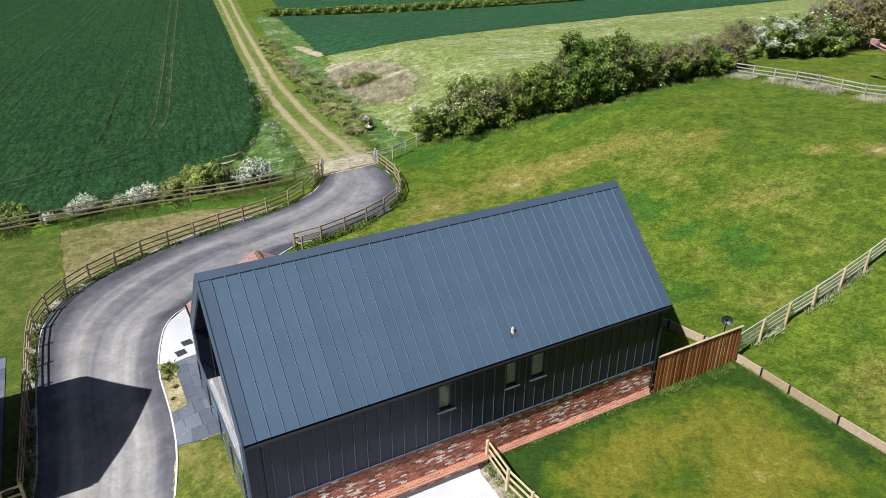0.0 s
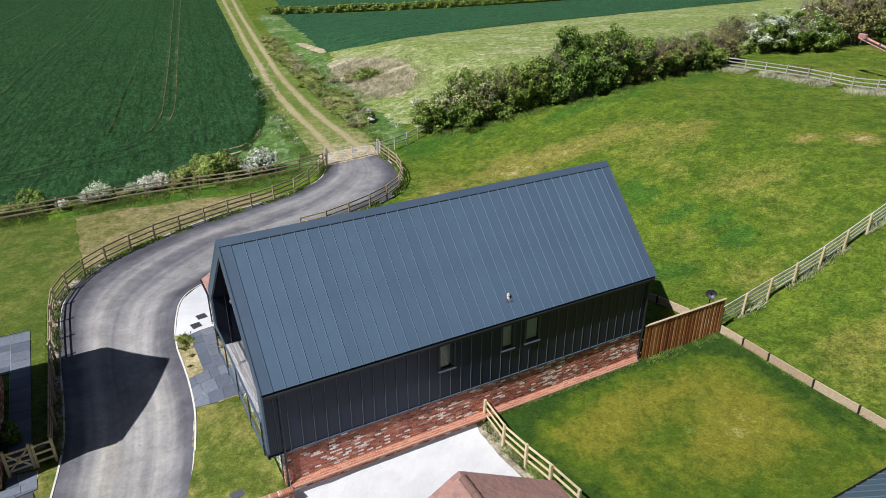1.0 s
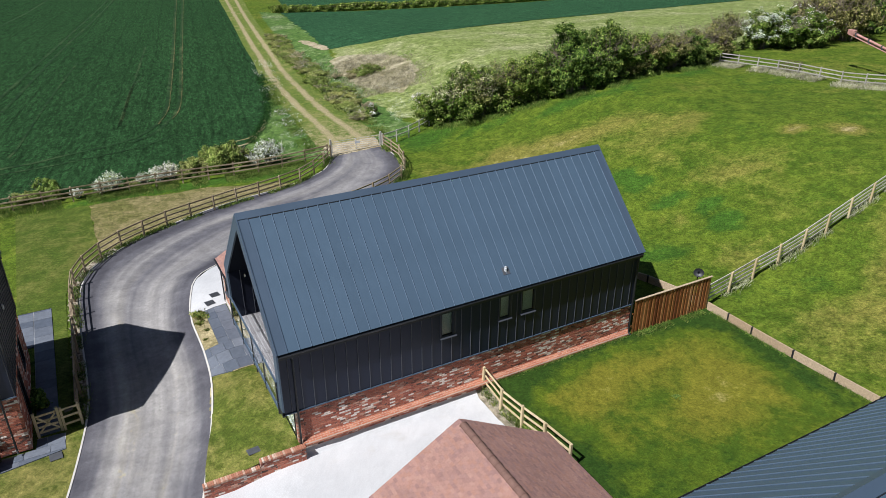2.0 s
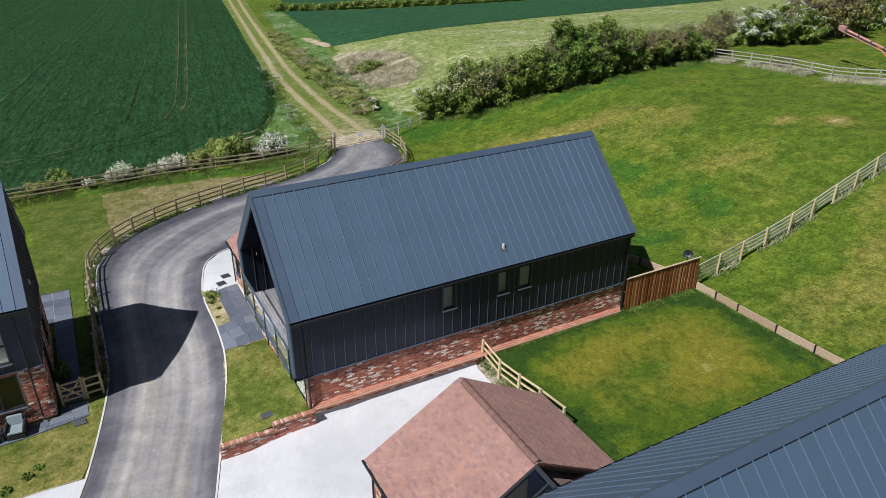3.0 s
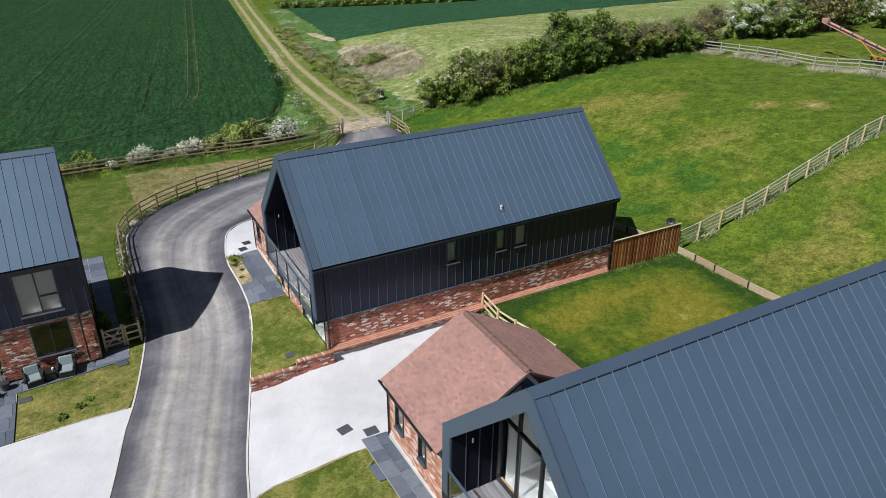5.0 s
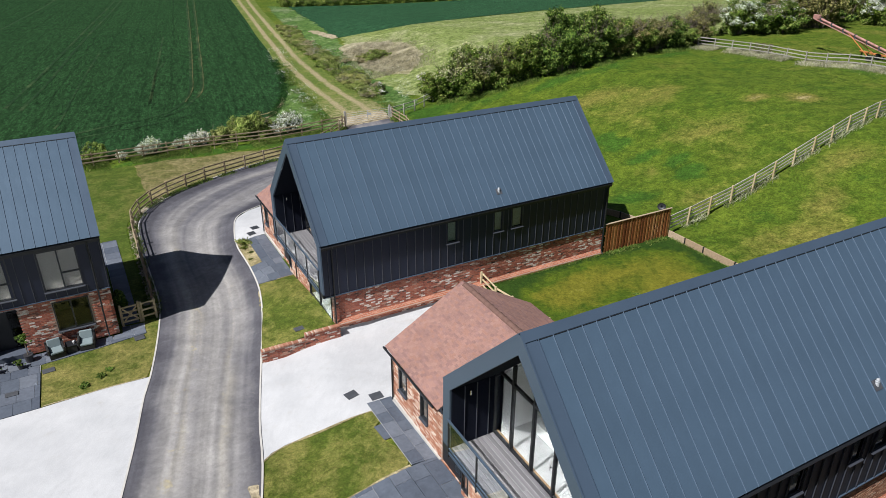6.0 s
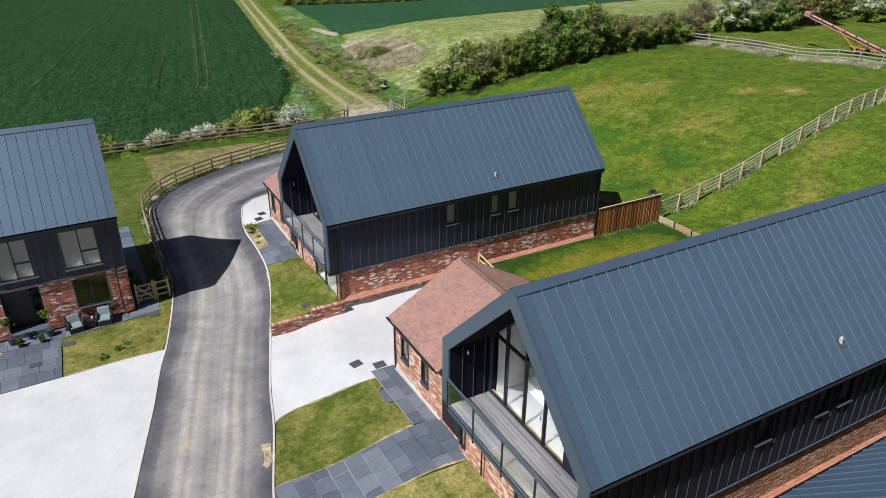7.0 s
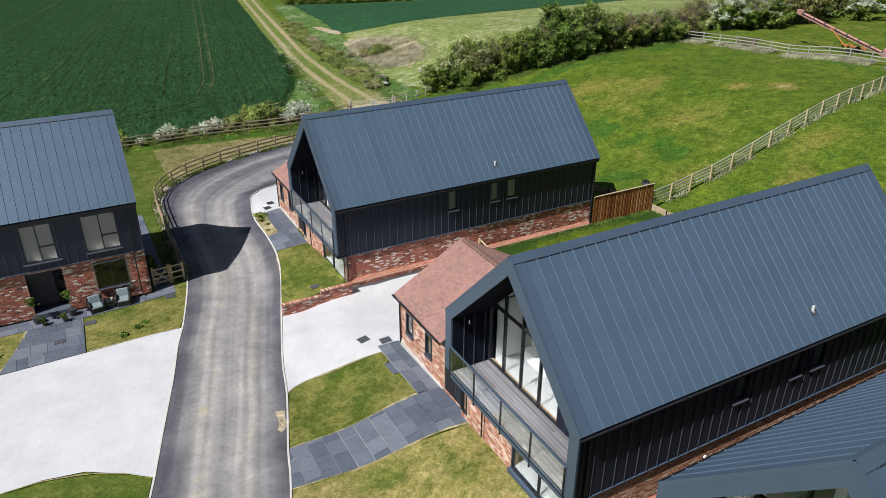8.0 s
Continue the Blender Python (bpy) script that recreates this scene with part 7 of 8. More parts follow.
plant_kind("hedge_a", (2.2, 1.9, 4.6), 210, 80, 0.10, "leaf", 11, limbs=5)
plant_kind("hedge_b", (2.0, 1.9, 5.0), 210, 80, 0.10, "leaf", 23, limbs=5)
plant_kind("hedge_c", (2.0, 1.7, 4.0), 150, 75, 0.095, "leaf_fresh", 37, 0.42, 0.05, 0.4, limbs=14, petal="cream")
plant_kind("hedge_d", (2.1, 1.8, 4.0), 120, 70, 0.095, "leaf_olive", 41, limbs=16)
plant_kind("hedge_e", (2.1, 1.8, 4.2), 190, 80, 0.10, "leaf_fresh", 45, limbs=4)
plant_kind("hawthorn", (2.6, 2.3, 4.4), 150, 95, 0.12, "leaf_fresh", 53, 0.75, 0.065, 0.3)
plant_kind("hawthorn_green", (2.8, 2.4, 4.4), 170, 95, 0.12, "leaf_fresh", 59, 0.10, 0.06, 0.4)
plant_kind("tree", (3.2, 3.0, 6.5), 170, 95, 0.14, "leaf", 67, limbs=14)
plant_kind("tree_olive", (3.0, 2.8, 6.0), 120, 90, 0.13, "leaf_olive", 69, limbs=18)
plant_kind("scrub", (1.0, 1.0, 1.15), 75, 95, 0.045, "leaf_scrub", 71, limbs=3)
plant_kind("scrub_green", (1.0, 1.0, 1.2), 75, 95, 0.045, "leaf_scrub_green", 83, limbs=3)
plant_kind("scrub_brown", (1.0, 1.0, 1.0), 34, 60, 0.055, "leaf_brown", 89, limbs=9)
def spray_kind(key, size, stems, seed):
    """A bush of arching stems, each set with small blossoms and a few leaves."""
    rn = random.Random(seed)
    sx, sy, sz = size
    wood, petals, leaves = bmesh.new(), ([], []), ([], [])
    for _ in range(stems):
        a, reach = rn.uniform(0, 6.28), rn.uniform(0.15, 1.0)
        foot = Vector((rn.uniform(-.15, .15) * sx, rn.uniform(-.15, .15) * sy, -0.1))
        tip = Vector((reach * sx * math.cos(a), reach * sy * math.sin(a), sz * rn.uniform(0.55, 1.0) * (1.15 - 0.45 * reach)))
        bend = foot.lerp(tip, 0.5) + Vector((0, 0, 0.16 * sz))
        tube(wood, foot, bend, 0.012, 0.008, 5, False)
        tube(wood, bend, tip, 0.008, 0.003, 4, False)
        for _ in range(46):
            u = rn.uniform(0.25, 1.0)
            c = foot.lerp(bend, u * 2) if u < 0.5 else bend.lerp(tip, u * 2 - 1)
            c = c + Vector((rn.gauss(0, 0.065), rn.gauss(0, 0.065), rn.gauss(0, 0.065)))
            out, r = (petals, rn.uniform(0.025, 0.055)) if rn.random() < 0.74 else (leaves, rn.uniform(0.03, 0.06))
            m = Vector((rn.gauss(0, 1), rn.gauss(0, 1), rn.gauss(0.6, 1))).to_track_quat("Z", "Y").to_matrix()
            b = len(out[0])
            out[0].extend([tuple(c + m @ Vector((r * math.cos(k), r * math.sin(k), 0))) for k in (0.2, 1.8, 3.3, 4.9)])
            out[1].append((b, b + 1, b + 2, b + 3))
    stem = bpy.data.meshes.new("branch")
    wood.to_mesh(stem)
    wood.free()
    stem.materials.append(M["bark"])
    PLANT_KINDS[key] = [("branch", stem), ("crown", mesh_from("crown", *leaves, M["leaf_fresh"])), ("blossom", mesh_from("blossom", *petals, M["blossom"]))]


spray_kind("white_bush", (1.0, 0.9, 1.55), 78, 97)
plant_kind("hedge_low", (2.3, 1.2, 2.4), 90, 60, 0.16, "leaf_fresh", 113, limbs=4)
plant_kind("dark_bush", (0.8, 0.8, 1.3), 50, 70, 0.06, "leaf", 101, 0.3, 0.04, 0.3)

HEDGE_TALL = {"hedge_a": 4.6, "hedge_b": 5.0, "hedge_c": 4.0, "hedge_d": 4.0, "hedge_e": 4.2}
HEDGE = [("hedge_e", 25.2, 36.6, 3.2), ("hedge_c", 26.4, 35.8, 4.0), ("hedge_c", 27.9, 34.9, 5.0), ("hedge_d", 28.9, 34.9, 4.4), ("hedge_c", 29.9, 34.4, 4.1), ("hedge_d", 31.2, 34.2, 4.3), ("hedge_e", 32.2, 33.2, 4.4),
         ("hedge_e", 33.6, 32.4, 4.5), ("hedge_a", 35.0, 31.5, 5.0), ("hedge_b", 35.9, 31.1, 5.8), ("hedge_a", 37.4, 30.7, 4.7), ("hedge_b", 38.9, 30.8, 5.3), ("hedge_a", 40.5, 30.9, 4.8),
         ("hedge_d", 41.9, 31.2, 4.2), ("hedge_e", 43.4, 31.2, 4.4), ("hedge_d", 45.4, 31.6, 4.1), ("hedge_e", 47.3, 32.0, 3.7), ("hedge_d", 49.3, 32.0, 3.9), ("hedge_a", 51.3, 32.0, 3.6),
         ("hedge_e", 53.0, 31.9, 3.1), ("hedge_d", 53.6, 33.2, 3.9), ("hedge_d", 56.4, 33.4, 3.7), ("hedge_e", 58.6, 34.0, 2.4)]
rn = random.Random(13)
for key, x, y, tall in HEDGE:
    label = {"hedge_a": "dense dark green hedgerow bush beside the pasture", "hedge_b": "tall dark green hedgerow bush beside the pasture", "hedge_e": "bright leafy green hedgerow bush beside the pasture",
             "hedge_c": "fresh green hedgerow bush with sparse white blossom", "hedge_d": "olive twiggy hedgerow bush at the pasture edge"}[key]
    k = tall / HEDGE_TALL[key]
    wide = 0.55 + 0.45 * k
    plant(key, "hedge_bush", label, "bush", x + rn.uniform(-.2, .2), y + rn.uniform(-.2, .2), rn.uniform(0, 360), (wide, wide, k), "hedgerow bushes", 0.2)
for x, y, s, tall, key in ((65.9, 35.2, 1.0, 0.92, "hawthorn"), (68.2, 34.0, 1.0, 0.95, "hawthorn_green"), (70.6, 33.0, 1.0, 0.9, "hawthorn_green"), (74.0, 34.5, 1.0, 1.0, "tree_olive"), (78.5, 33.5, 1.0, 1.1, "tree_olive"),
                           (84, 36.5, 1.1, 1.1, "tree"), (90, 38.0, 1.2, 1.2, "tree_olive"), (87, 31.0, 1.0, 1.0, "hawthorn"), (96, 36, 1.2, 1.2, "tree"), (62, 37.0, 0.75, 0.7, "tree_olive"), (104, 34, 1.2, 1.2, "tree")):
    label = {"hawthorn": "hawthorn tree covered in white blossom", "hawthorn_green": "green hawthorn with a little white blossom", "tree": "dense dark green field tree", "tree_olive": "olive field tree with bare pale twigs"}[key]
    plant(key, "tree", label, "tree", x, y, rn.uniform(0, 360), (s, s, tall), "", 0.2)
SCRUB = smooth_line([(20.9, 42.8), (21.3, 48), (22.6, 57.8), (24.4, 70), (26.0, 85), (29.5, 104)], 1.0)
total = length_of(SCRUB)
for k in range(74):
    (x, y), _ = along(SCRUB, total * (k / 74) ** 1.15)
    s = rn.uniform(0.55, 1.05)
    key = rn.choice(("scrub", "scrub_green", "scrub_green", "scrub_brown", "scrub"))
    label = {"scrub": "low olive scrub bush beside the farm track", "scrub_green": "low green scrub bush beside the farm track", "scrub_brown": "low brown leafless scrub beside the farm track"}[key]
    plant(key, "scrub_bush", label, "bush", x + rn.uniform(-1.1, 1.1), y + rn.uniform(-.6, .6), rn.uniform(0, 360), (s * 1.25, s * 1.25, s * rn.uniform(0.6, 0.95)), "track-side scrub")
for x, y, s, key in ((26.2, 59.5, 1.0, "scrub_brown"), (27.0, 60.4, 1.0, "scrub"), (27.9, 59.2, 1.2, "scrub_green"), (28.8, 60.2, 1.1, "scrub"), (29.3, 59.0, 0.8, "scrub_green"), (25.0, 62, 0.9, "scrub_brown"), (23.4, 54, 0.9, "scrub_green"), (22.8, 51, 1.0, "scrub"), (22.2, 48.5, 0.9, "scrub"), (23.0, 47.0, 0.8, "scrub_brown")):
    plant(key, "scrub_bush", "low brownish scrub bush among dead stalks", "bush", x, y, rn.uniform(0, 360), (s * 1.2, s, s * 0.85), "track-side scrub")
plant("dark_bush", "bush", "small dark bush with white flowers by the track", "bush", 21.9, 43.6, 0, (1, 1, 1))
plant("white_bush", "blossom_bush", "white blossoming bush by the hedge end", "bush", 26.9, 43.0, 30, (1.1, 1.0, 0.8), "white blossoming bushes")
for key, x, y, s in (("white_bush", 9.4, 35.6, 1.45), ("white_bush", 8.2, 35.8, 0.9), ("scrub_green", 6.2, 36.4, 1.85), ("scrub_green", 4.9, 36.7, 1.6), ("scrub", 3.6, 36.6, 1.3), ("scrub_green", 7.4, 36.7, 1.2), ("white_bush", 1.7, 36.2, 0.95), ("white_bush", 0.8, 36.0, 0.9), ("white_bush", -0.3, 36.0, 0.7),
                     ("white_bush", -2.5, 35.6, 1.05), ("white_bush", -3.3, 35.4, 0.8), ("scrub_green", -6.9, 36.2, 1.3), ("white_bush", -5.0, 35.3, 0.55), ("scrub", -8.4, 35.8, 1.0), ("white_bush", -11.5, 35.6, 0.9), ("scrub_green", -14, 36, 1.2), ("scrub", 2.6, 36.0, 0.8), ("scrub", -1.2, 35.8, 0.6)):
    white = key == "white_bush"
    plant(key, "blossom_bush" if white else "scrub_bush", "white blossoming bush along the field fence" if white else "green bush along the field fence", "bush", x, y, rn.uniform(0, 360), (s, s, s), "white blossoming bushes" if white else "field fence bushes")
FAR_HEDGE = smooth_line([(41.4, 140.5), (49, 137), (58, 133.5), (77.4, 128), (97.5, 124.5), (114, 124.5), (160, 128)], 1.0)
total = length_of(FAR_HEDGE)
for k in range(44):
    (x, y), _ = along(FAR_HEDGE, total * k / 44)
    plant("hedge_low", "hedge_bush", "clipped green bush of a distant field hedge", "bush", x + rn.uniform(-.4, .4), y, rn.uniform(-20, 20), (1.05, 1.0, rn.uniform(0.75, 1.0)), "distant field hedge", 0.3)


def blades(name, line, width, count, height, material, label, seed, lean=0.35):
    """Many grass blades along a line, as one piece of stuff."""
    rn = random.Random(seed)
    total = length_of(line)
    verts, faces = [], []
    for _ in range(count):
        d = rn.uniform(0, total * 0.999)
        if noise.noise((d * 0.5, seed, 0)) < -0.15:
            continue
        (x, y), a = along(line, d)
        off = rn.gauss(0, width / 2)
        x, y = x - off * math.sin(radians(a)), y + off * math.cos(radians(a))
        z = ground_z(x, y)
        h = height * rn.uniform(0.4, 1.2)
        t = rn.uniform(0, 6.28)
        w = 0.005 + 0.006 * height
        dx, dy = w * math.cos(t), w * math.sin(t)
        lx, ly = rn.gauss(0, lean) * h, rn.gauss(0, lean) * h
        b = len(verts)
        verts += [(x - dx, y - dy, z), (x + dx, y + dy, z), (x + lx * 0.4 + dx * 0.6, y + ly * 0.4 + dy * 0.6, z + h * 0.6), (x + lx, y + ly, z + h)]
        faces += [(b, b + 1, b + 2), (b, b + 2, b + 3)]
    return tagged(new(name, mesh_from(name, verts, faces, M[material])), label, "grass", "", "stuff")


blades("long_grass", FAR_FENCE, 1.3, 40000, 0.34, "straw", "pale bleached long grass along the fence", 3)
blades("long_grass", FIELD_FENCE[2:], 0.3, 3000, 0.4, "straw", "tufts of pale grass under the new fence", 4)
blades("long_grass", CURVE_FENCE, 0.30, 16000, 0.24, "blade", "uncut green grass under the lane fence", 5)
blades("long_grass", BACK_FENCE[30:], 1.5, 46000, 0.21, "blade", "long green grass under the field fence", 6)
blades("long_grass", smooth_line([(24.6, 35.6), (27.5, 33.6), (31.5, 32.0), (35.0, 30.3), (37.4, 29.0), (40, 29.0), (44.8, 30.6), (51.3, 30.2), (55.2, 30.2)]), 0.9, 16000, 0.3, "blade", "long grass at the foot of the hedge", 7)
blades("long_grass", INNER_FENCE, 0.3, 7000, 0.35, "blade", "uncut grass under the curved fence", 8)
blades("long_grass", DRIVE_FENCE, 0.12, 1800, 0.32, "blade", "weeds growing through the drive fence", 9)
blades("dead_stalks", smooth_line([(26.5, 50), (27, 58), (29.5, 68), (31.5, 60), (29.5, 52), (28, 49)]), 3.2, 26000, 0.32, "dead", "pale dead stalks in the meadow", 10)
blades("long_grass", smooth_line([(13.2, 36), (14.3, 46), (16.0, 56), (18.4, 68)]), 0.9, 12000, 0.24, "blade", "rough weeds beside the farm track", 11)
blades("long_grass", smooth_line([(20.2, 37), (20.9, 46), (22.2, 58), (25.1, 76)]), 1.1, 14000, 0.26, "blade", "rough grass on the track bank", 12)


def umbels(name, line, width, count, height, size, label, seed):
    """White flower heads of cow parsley over a strip of ground."""
    rn = random.Random(seed)
    total = length_of(line)
    verts, faces = [], []
    for _ in range(count):
        d = rn.uniform(0, total * 0.999)
        (x, y), a = along(line, d)
        off = rn.uniform(-width / 2, width / 2)
        x, y = x - off * math.sin(radians(a)), y + off * math.cos(radians(a))
        if noise.noise((x * 0.45, y * 0.45, seed)) < 0.02:
            continue
        z = ground_z(x, y) + height * rn.uniform(0.5, 1.1)
        for _ in range(4):
            px, py, pz = x + rn.gauss(0, 0.09), y + rn.gauss(0, 0.09), z + rn.gauss(0, 0.05)
            s = size * rn.uniform(0.6, 1.3)
            k = len(verts)
            verts += [(px + s * math.cos(q), py + s * math.sin(q), pz + rn.uniform(-.3, .3) * s) for q in (0.3, 1.9, 3.4, 5.0)]
            faces.append((k, k + 1, k + 2, k + 3))
    return tagged(new(name, mesh_from(name, verts, faces, M["blossom"])), label, "wildflowers", "", "stuff")


umbels("cow_parsley", smooth_line([(13.2, 37.5), (13.8, 44), (15.2, 52), (17.4, 64), (20.8, 80)]), 2.8, 900, 0.5, 0.03, "white cow parsley heads in the rough verge", 3)
umbels("cow_parsley", smooth_line([(21.0, 44), (22.5, 54), (24.4, 66), (26.5, 82)]), 2.6, 600, 0.5, 0.03, "white cow parsley among the track-side scrub", 9)
umbels("cow_parsley", smooth_line([(24, 38), (25.5, 46), (27, 52)]), 3.0, 420, 0.45, 0.03, "white weeds at the meadow corner", 15)
blades("crop_edge", smooth_line(CROP_EDGE[3:], 1.0), 0.5, 22000, 0.3, "leaf_crop", "dark green cereal plants along the field edge", 21)
blades("long_grass", [(8.6, 0.06), (15.9, 0.06)], 0.12, 2200, 0.15, "blade", "uncut grass at the foot of the brick plinth", 22)
blades("long_grass", [(16.1, -0.05), (20.7, -0.05)], 0.25, 2600, 0.17, "blade", "uncut grass at the foot of the board fence", 23)
blades("long_grass", [(20.7, -0.2), (20.7, -10.3)], 0.16, 2200, 0.14, "blade", "uncut grass along the gravel boards", 24)


# ---- small things ----
def drain_cover(label, x, y, sx, sy, rz, lift=0.05, ribs=True):
    cover = thing("drain_cover", label, "drain cover", (x, y, ground_z(x, y) + lift), rz)
    part("plate", bevelled(boxes((-sx / 2, sx / 2, -sy / 2, sy / 2, 0, 0.02)), 0.006), M["lead"], cover)
    if ribs:
        for k in range(5):
            u = -sy / 2 + sy * (k + 0.5) / 5
            part("rib", boxes((-sx / 2 + 0.03, sx / 2 - 0.03, u - 0.015, u + 0.015, 0.02, 0.026)), M["black"], cover)


drain_cover("plain dark drain cover set in white gravel", -0.75, -4.85, 0.50, 0.42, 12, 0.05, False)
drain_cover("plain dark drain cover beside the slate path", 0.05, -5.45, 0.50, 0.42, 0, 0.05, False)
drain_cover("grey drain cover set in the lawn", -1.05, 0.75, 0.45, 0.32, 5, front_lawn_lift(-1.05, 0.75) + 0.02, False)
drain_cover("ribbed drain cover in the gravel by the house", -0.1, 12.7, 0.46, 0.42, 10)
drain_cover("second ribbed drain cover in the gravel", 0.29, 13.41, 0.46, 0.42, 10)
drain_cover("grey drain cover at the edge of the lawn", -11.3, 4.3, 0.5, 0.35, 5, 0.05, False)
drain_cover("grey drain cover beside the slate strip", -7.45, 5.15, 0.45, 0.4, 5, 0.06, False)
drain_cover("small dark drain cover in the terrace", -12.7, 3.1, 0.5, 0.3, 0, 0.08, False)


def dish():
    base = thing("satellite_dish", "dark grey satellite dish on a short pole", "satellite dish", (21.15, 1.25, ground_z(21.15, 1.25)))
    bm = bmesh.new()
    tube(bm, (0, 0, -0.2), (0, 0, 1.3), 0.025)
    part("pole", bm, M["black"], base)
    bm = bmesh.new()
    m = Matrix.Translation((-0.06, -0.08, 1.42)) @ pose(0, 0, 0, 62, 0, -55)
    n, rings = 20, []
    for r, z in ((0.03, 0.0), (0.11, 0.009), (0.19, 0.030), (0.25, 0.055)):
        rings.append([bm.verts.new(m @ Vector((r * math.cos(k * 2 * math.pi / n), 0.86 * r * math.sin(k * 2 * math.pi / n), z))) for k in range(n)])
    bm.faces.new(rings[0])
    for p, q in zip(rings, rings[1:]):
        for k in range(n):
            bm.faces.new((p[k], p[(k + 1) % n], q[(k + 1) % n], q[k]))
    part("bowl", bm, M["black"], base, smooth=True)
    bm = bmesh.new()
    tube(bm, m @ Vector((0, -0.2, 0.04)), m @ Vector((0, -0.03, 0.30)), 0.012)
    part("feed_arm", bm, M["black"], base)


dish()


def armchair(x, y, rz):
    c = thing("garden_armchair", "black rattan armchair with pale grey cushions", "chair", (x, y, ground_z(x, y) + 0.06), rz, "armchairs under the window")
    c.scale = (0.9, 0.9, 0.85)
    part("seat_base", bevelled(boxes((-0.36, 0.36, -0.36, 0.36, 0.03, 0.30)), 0.02), M["rattan"], c)
    for s in (-1, 1):
        part("arm", bevelled(boxes((s * 0.36 - 0.05, s * 0.36 + 0.05, -0.36, 0.36, 0.30, 0.62)), 0.02), M["rattan"], c)
    part("backrest", bevelled(boxes((-0.41, 0.41, 0.30, 0.42, 0.03, 0.78)), 0.02), M["rattan"], c)
    part("seat_cushion", bevelled(boxes((-0.30, 0.30, -0.38, 0.26, 0.30, 0.43)), 0.035), M["cushion"], c)
    bm = bevelled(boxes((-0.31, 0.31, -0.06, 0.07, 0.0, 0.46)), 0.035)
    bmesh.ops.transform(bm, matrix=Matrix.Translation((0, 0.24, 0.40)) @ pose(0, 0, 0, -14, 0, 0), verts=list(bm.verts))
    part("back_cushion", bm, M["cushion"], c)
    for sx in (-0.33, 0.33):
        for sy in (-0.33, 0.36):
            part("leg", boxes((sx - 0.025, sx + 0.025, sy - 0.025, sy + 0.025, 0, 0.04)), M["black"], c)


armchair(-10.9, 5.42, 8)
armchair(-9.62, 5.52, -6)
table = thing("side_table", "low black rattan side table between the armchairs", "table", (-10.27, 5.5, ground_z(-10.27, 5.5) + 0.06))
part("body", bevelled(boxes((-0.22, 0.22, -0.22, 0.22, 0.0, 0.38)), 0.015), M["rattan"], table)
part("top", bevelled(boxes((-0.24, 0.24, -0.24, 0.24, 0.38, 0.40)), 0.006), M["black"], table)
cup = thing("cup", "small white cup on the side table", "cup", (-10.15, 5.45, ground_z(-10.27, 5.5) + 0.46))
bm = bmesh.new()
tube(bm, (0, 0, 0), (0, 0, 0.11), 0.04, 0.05, 14)
part("bowl", bm, M["white_plastic"], cup)

LOLLY = leafy("topiary", (0.27, 0.27, 0.55), 40, 40, 0.035, 7, low=0.0)
TOPIARY = mesh_from("foliage", *LOLLY, M["leaf"])
for x, y in ((-12.0, 5.5), (-13.55, 5.5)):
    t = thing("potted_topiary", "small clipped topiary tree in a dark pot", "plant", (x, y, ground_z(x, y) + 0.06), 0, "topiary by the front door")
    bm = bmesh.new()
    tube(bm, (0, 0, 0), (0, 0, 0.36), 0.15, 0.20, 16)
    part("pot", bm, M["pot"], t)
    bm = bmesh.new()
    tube(bm, (0, 0, 0.3), (0, 0, 1.05), 0.022, 0.018, 8)
    part("stem", bm, M["bark"], t)
    ob = new("foliage", TOPIARY)
    ob.parent = t
    ob.location = (0, 0, 0.92)
for x, y, r in ((-12.35, 5.05, 0.8), (-13.25, 5.1, 0.7)):
    t = thing("potted_plant", "small leafy plant in a dark pot", "plant", (x, y, ground_z(x, y) + 0.06), 0, "pots by the front door")
    bm = bmesh.new()
    tube(bm, (0, 0, 0), (0, 0, 0.22), 0.10, 0.14, 14)
    part("pot", bm, M["pot"], t)
    ob = new("foliage", TOPIARY)
    ob.parent = t
    ob.location, ob.scale = (0, 0, 0.15), (0.75, 0.75, 0.6)
SPOT = mesh_from("foliage", *leafy("spot", (0.26, 0.20, 0.13), 30, 34, 0.035, 17, low=0.0), M["leaf"])
for x, y, s in ((-8.95, 3.1, 1.0), (-9.3, 2.75, 1.15), (-9.98, 2.3, 1.25), (-15.2, 3.1, 0.9)):
    ob = thing("shrub", "small dark green shrub planted in the lawn", "shrub", (x, y, ground_z(x, y)), x * 40, "shrubs in the lawn")
    f = new("foliage", SPOT)
    f.parent, f.scale = ob, (s, s, s)
SIDE = mesh_from("foliage", *leafy("side", (0.35, 0.5, 1.1), 50, 40, 0.06, 27), M["leaf"])
ob = thing("wall_shrub", "dark strappy shrub against the brick gable", "shrub", (-7.85, 8.6, ground_z(-7.85, 8.6)))
f = new("foliage", SIDE)
f.parent = ob
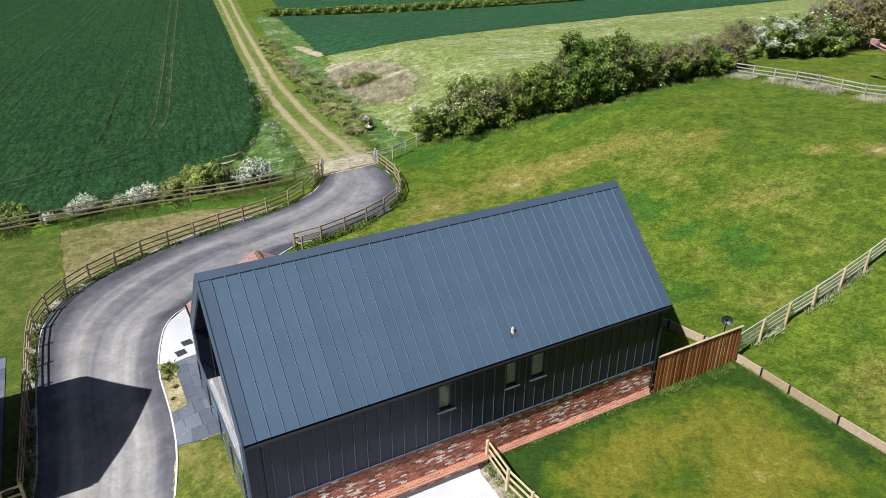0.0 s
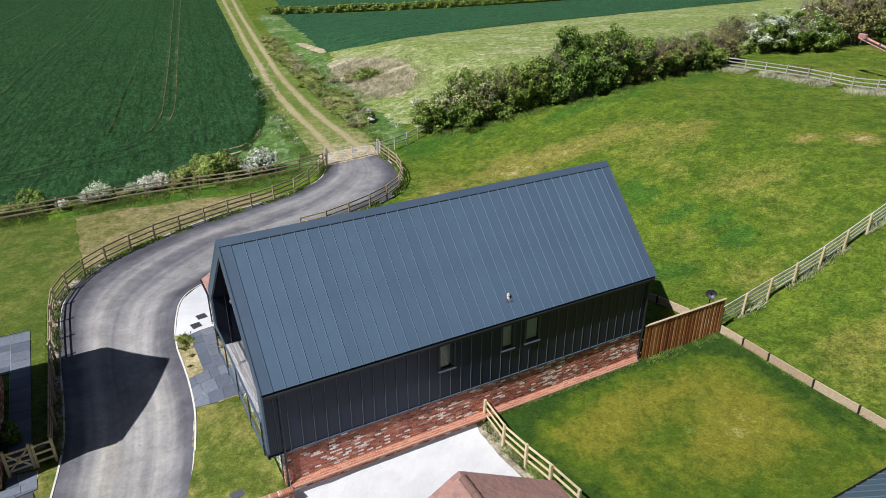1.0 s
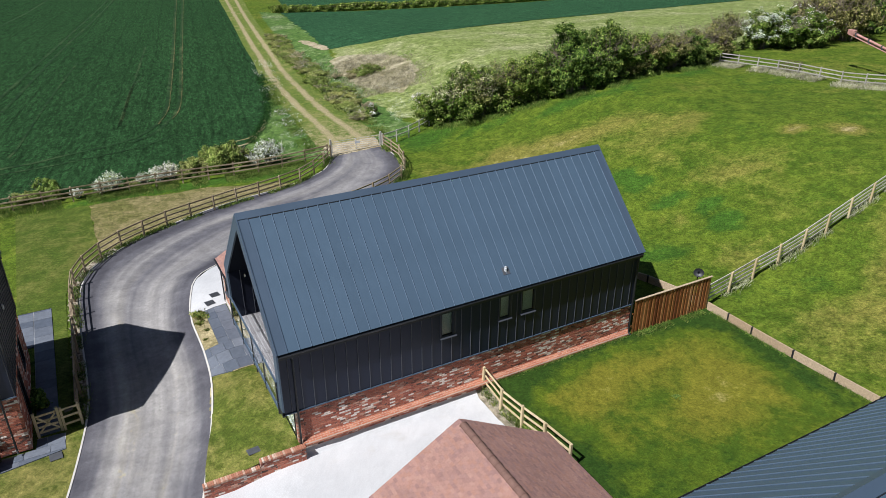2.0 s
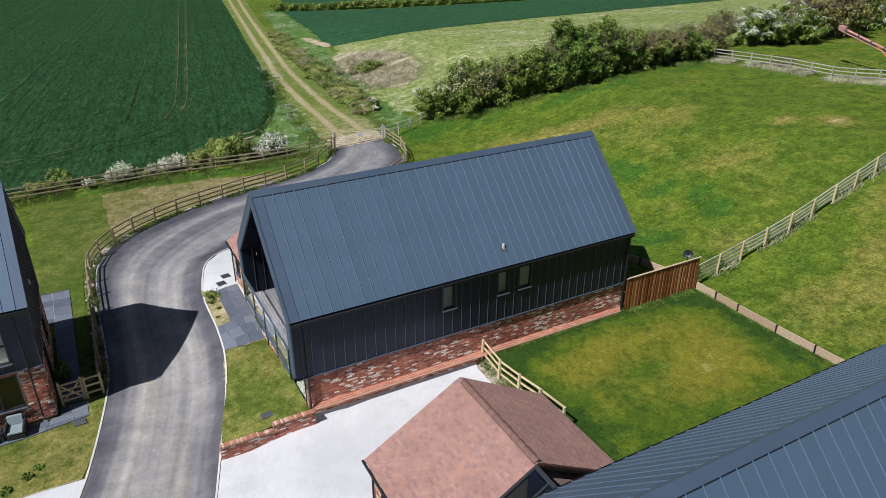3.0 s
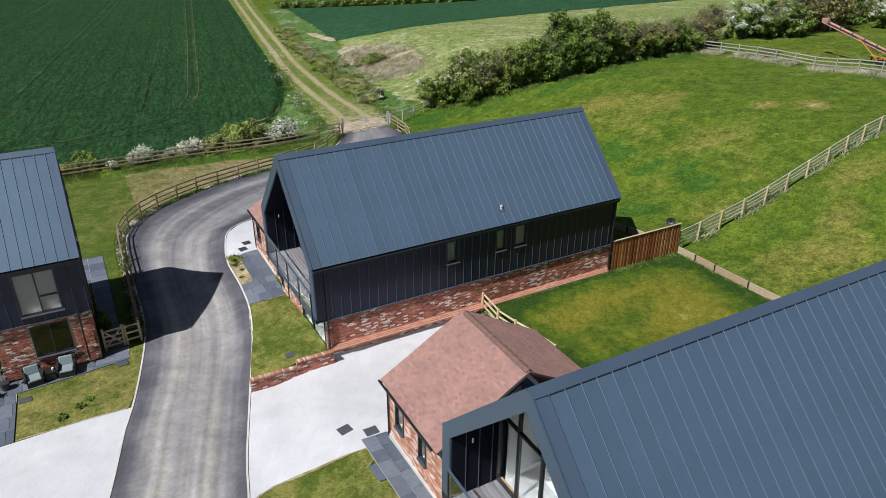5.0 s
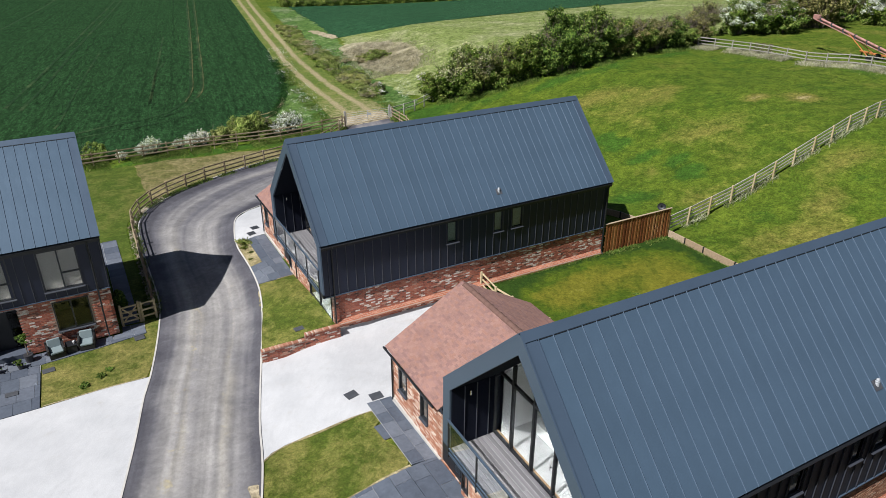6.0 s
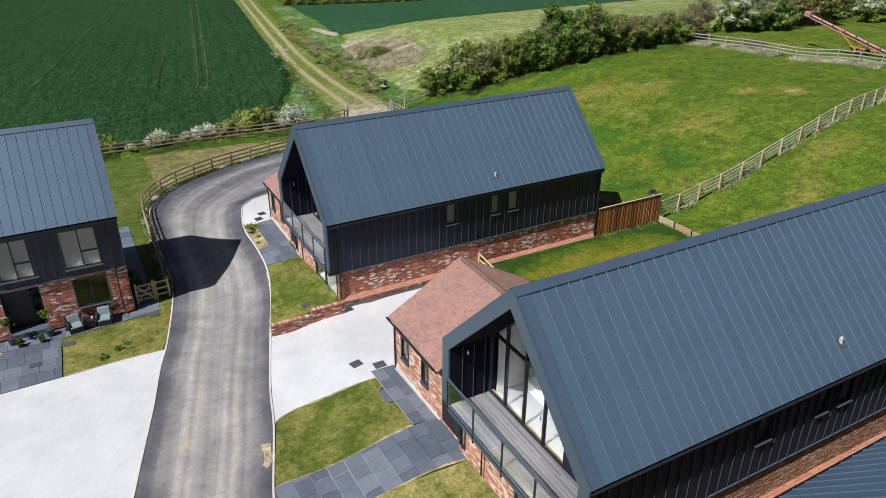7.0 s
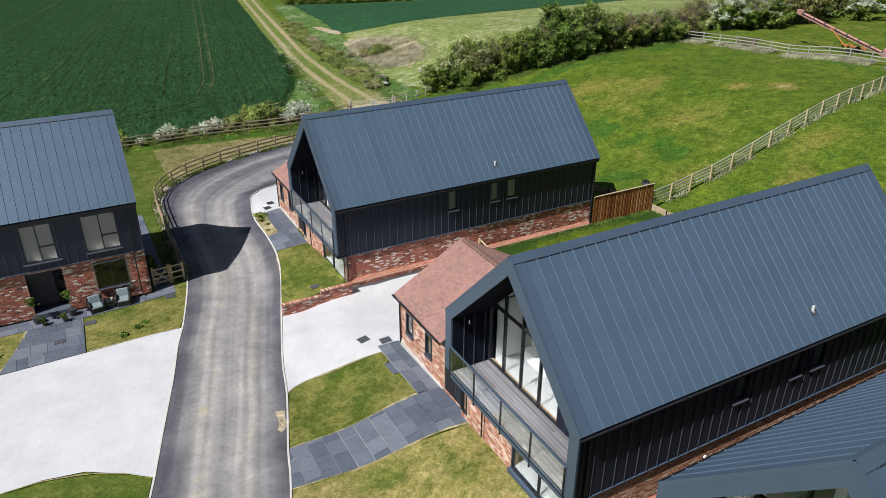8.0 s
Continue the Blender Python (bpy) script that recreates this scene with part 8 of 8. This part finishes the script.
for x, y, s in ((-0.82, 12.0, 1.25), (-0.7, 11.6, 1.2), (-0.88, 11.2, 0.9), (-0.75, 11.8, 1.1), (-0.72, 10.4, 0.5), (-0.95, 9.7, 0.45)):
    ob = thing("shrub", "low grassy clump in the dry planting bed", "shrub", (x, y, ground_z(x, y) + 0.03), x * 90, "bed clumps")
    rn = random.Random(int(y * 10))
    verts, faces = [], []
    for _ in range(200):
        a, r, l = rn.uniform(0, 6.28), abs(rn.gauss(0, 0.13)), rn.uniform(0.10, 0.34)
        px, py, t = r * math.cos(a), r * math.sin(a), rn.uniform(0, 6.28)
        ex, ey = px + 0.6 * l * math.cos(a + rn.uniform(-.7, .7)), py + 0.6 * l * math.sin(a + rn.uniform(-.7, .7))
        c, s2 = 0.006 * math.cos(t), 0.006 * math.sin(t)
        k = len(verts)
        verts += [(px - c, py - s2, 0), (px + c, py + s2, 0), ((px + ex) / 2 + c, (py + ey) / 2 + s2, l * 0.7), (ex, ey, l * rn.uniform(0.5, 0.9))]
        faces += [(k, k + 1, k + 2), (k, k + 2, k + 3)]
    f = new("foliage", mesh_from("foliage", verts, faces, M["leaf_bed"]))
    f.parent, f.scale = ob, (s * 0.8, s * 0.8, s * 0.7)
gm = thing("shrub", "small dark tuft in the mown lawn", "shrub", (14.5, -4.22, ground_z(14.5, -4.22)), 0, "shrubs in the lawn")
f = new("foliage", SPOT)
f.parent, f.scale = gm, (1.1, 1.0, 0.5)
sheet("mud_patch", [(-5.42, -8.6), (-5.8, -8.3), (-5.9, -7.8), (-5.6, -7.3), (-5.05, -7.2), (-5.2, -7.9)], 0.068, M["track"], "crumbled tan patch at the tarmac edge", "patch", jag=0.5)


def auger():
    """Long faded red grain conveyor standing beyond the far fence."""
    base = thing("grain_conveyor", "long faded red grain conveyor on wheels", "farm machine", (0, 0, 0))
    a, b = Vector((62, 22.5, 6.4)), Vector((62.6, 12.0, 3.45))
    d = (b - a).normalized()
    for off, r in ((Vector((0, 0, 0)), 0.11), (Vector((0.16, 0, -0.24)), 0.05), (Vector((-0.16, 0, -0.24)), 0.05)):
        bm = bmesh.new()
        tube(bm, a + off, b + off, r, r, 10)
        part("tube", bm, M["red_paint"], base)
    for k in range(8):
        c = a.lerp(b, (k + 0.5) / 8)
        bm = bmesh.new()
        box(bm, -0.2, 0.2, -0.04, 0.04, -0.29, 0.15, Matrix.Translation(c) @ pose(0, 0, 0, math.degrees(math.asin(-d.z)) * -1, 0, 0))
        part("collar", bm, M["lead"], base)
    for s in (-0.7, 0.7):
        foot = Vector((62.3 + s, 15.6, ground_z(62.3, 15.6) + 0.3))
        bm = bmesh.new()
        tube(bm, foot, a.lerp(b, 0.35), 0.045, 0.045, 8)
        part("leg", bm, M["orange_paint"], base)
        bm = bmesh.new()
        tube(bm, foot + Vector((-0.09, 0, 0)), foot + Vector((0.09, 0, 0)), 0.32, 0.32, 18)
        part("wheel", bm, M["black"], base)
    bm = bmesh.new()
    box(bm, 61.6, 63.2, 10.6, 12.2, ground_z(62, 10), ground_z(62, 10) + 0.9)
    part("hopper", bevelled(bm, 0.08), M["red_paint"], base)
    bm = bmesh.new()
    box(bm, 61.85, 62.25, 22.0, 22.7, 6.12, 6.58, None)
    part("head", bevelled(bm, 0.05), M["red_paint"], base)
    bar = thing("implement_bar", "low orange farm implement lying in the grass", "farm machine", (63.5, 16.5, ground_z(63.5, 16.5)), 85)
    part("beam", bevelled(boxes((-1.6, 1.4, -0.10, 0.10, 0.45, 0.62)), 0.02), M["orange_paint"], bar)
    for k in range(5):
        part("tine", boxes((-1.3 + 0.6 * k, -1.22 + 0.6 * k, -0.08, 0.08, 0.0, 0.45)), M["black"], bar)


auger()


def hay_rack():
    """Open rusty tube rack for hay, standing just beyond the far fence."""
    x, y = 57.9, 25.0
    rack = thing("hay_rack", "dark rusty tubular hay rack in the grass", "farm rack", (x, y, ground_z(x, y)), -68)
    rack.scale = (0.8, 0.8, 0.65)
    for z in (0.15, 0.65, 1.15):
        for p, q in (((-1.1, -0.6), (1.1, -0.6)), ((1.1, -0.6), (1.1, 0.6)), ((1.1, 0.6), (-1.1, 0.6)), ((-1.1, 0.6), (-1.1, -0.6))):
            bm = bmesh.new()
            tube(bm, (*p, z), (*q, z), 0.035, n=6)
            part("rail", bm, M["rust"], rack)
    for k in range(8):
        for yy in (-0.6, 0.6):
            u = -1.1 + 2.2 * k / 7
            bm = bmesh.new()
            tube(bm, (u, yy, 0.0 if k in (0, 7) else 0.15), (u, yy, 1.15), 0.028, n=6)
            part("upright", bm, M["rust"], rack)


hay_rack()
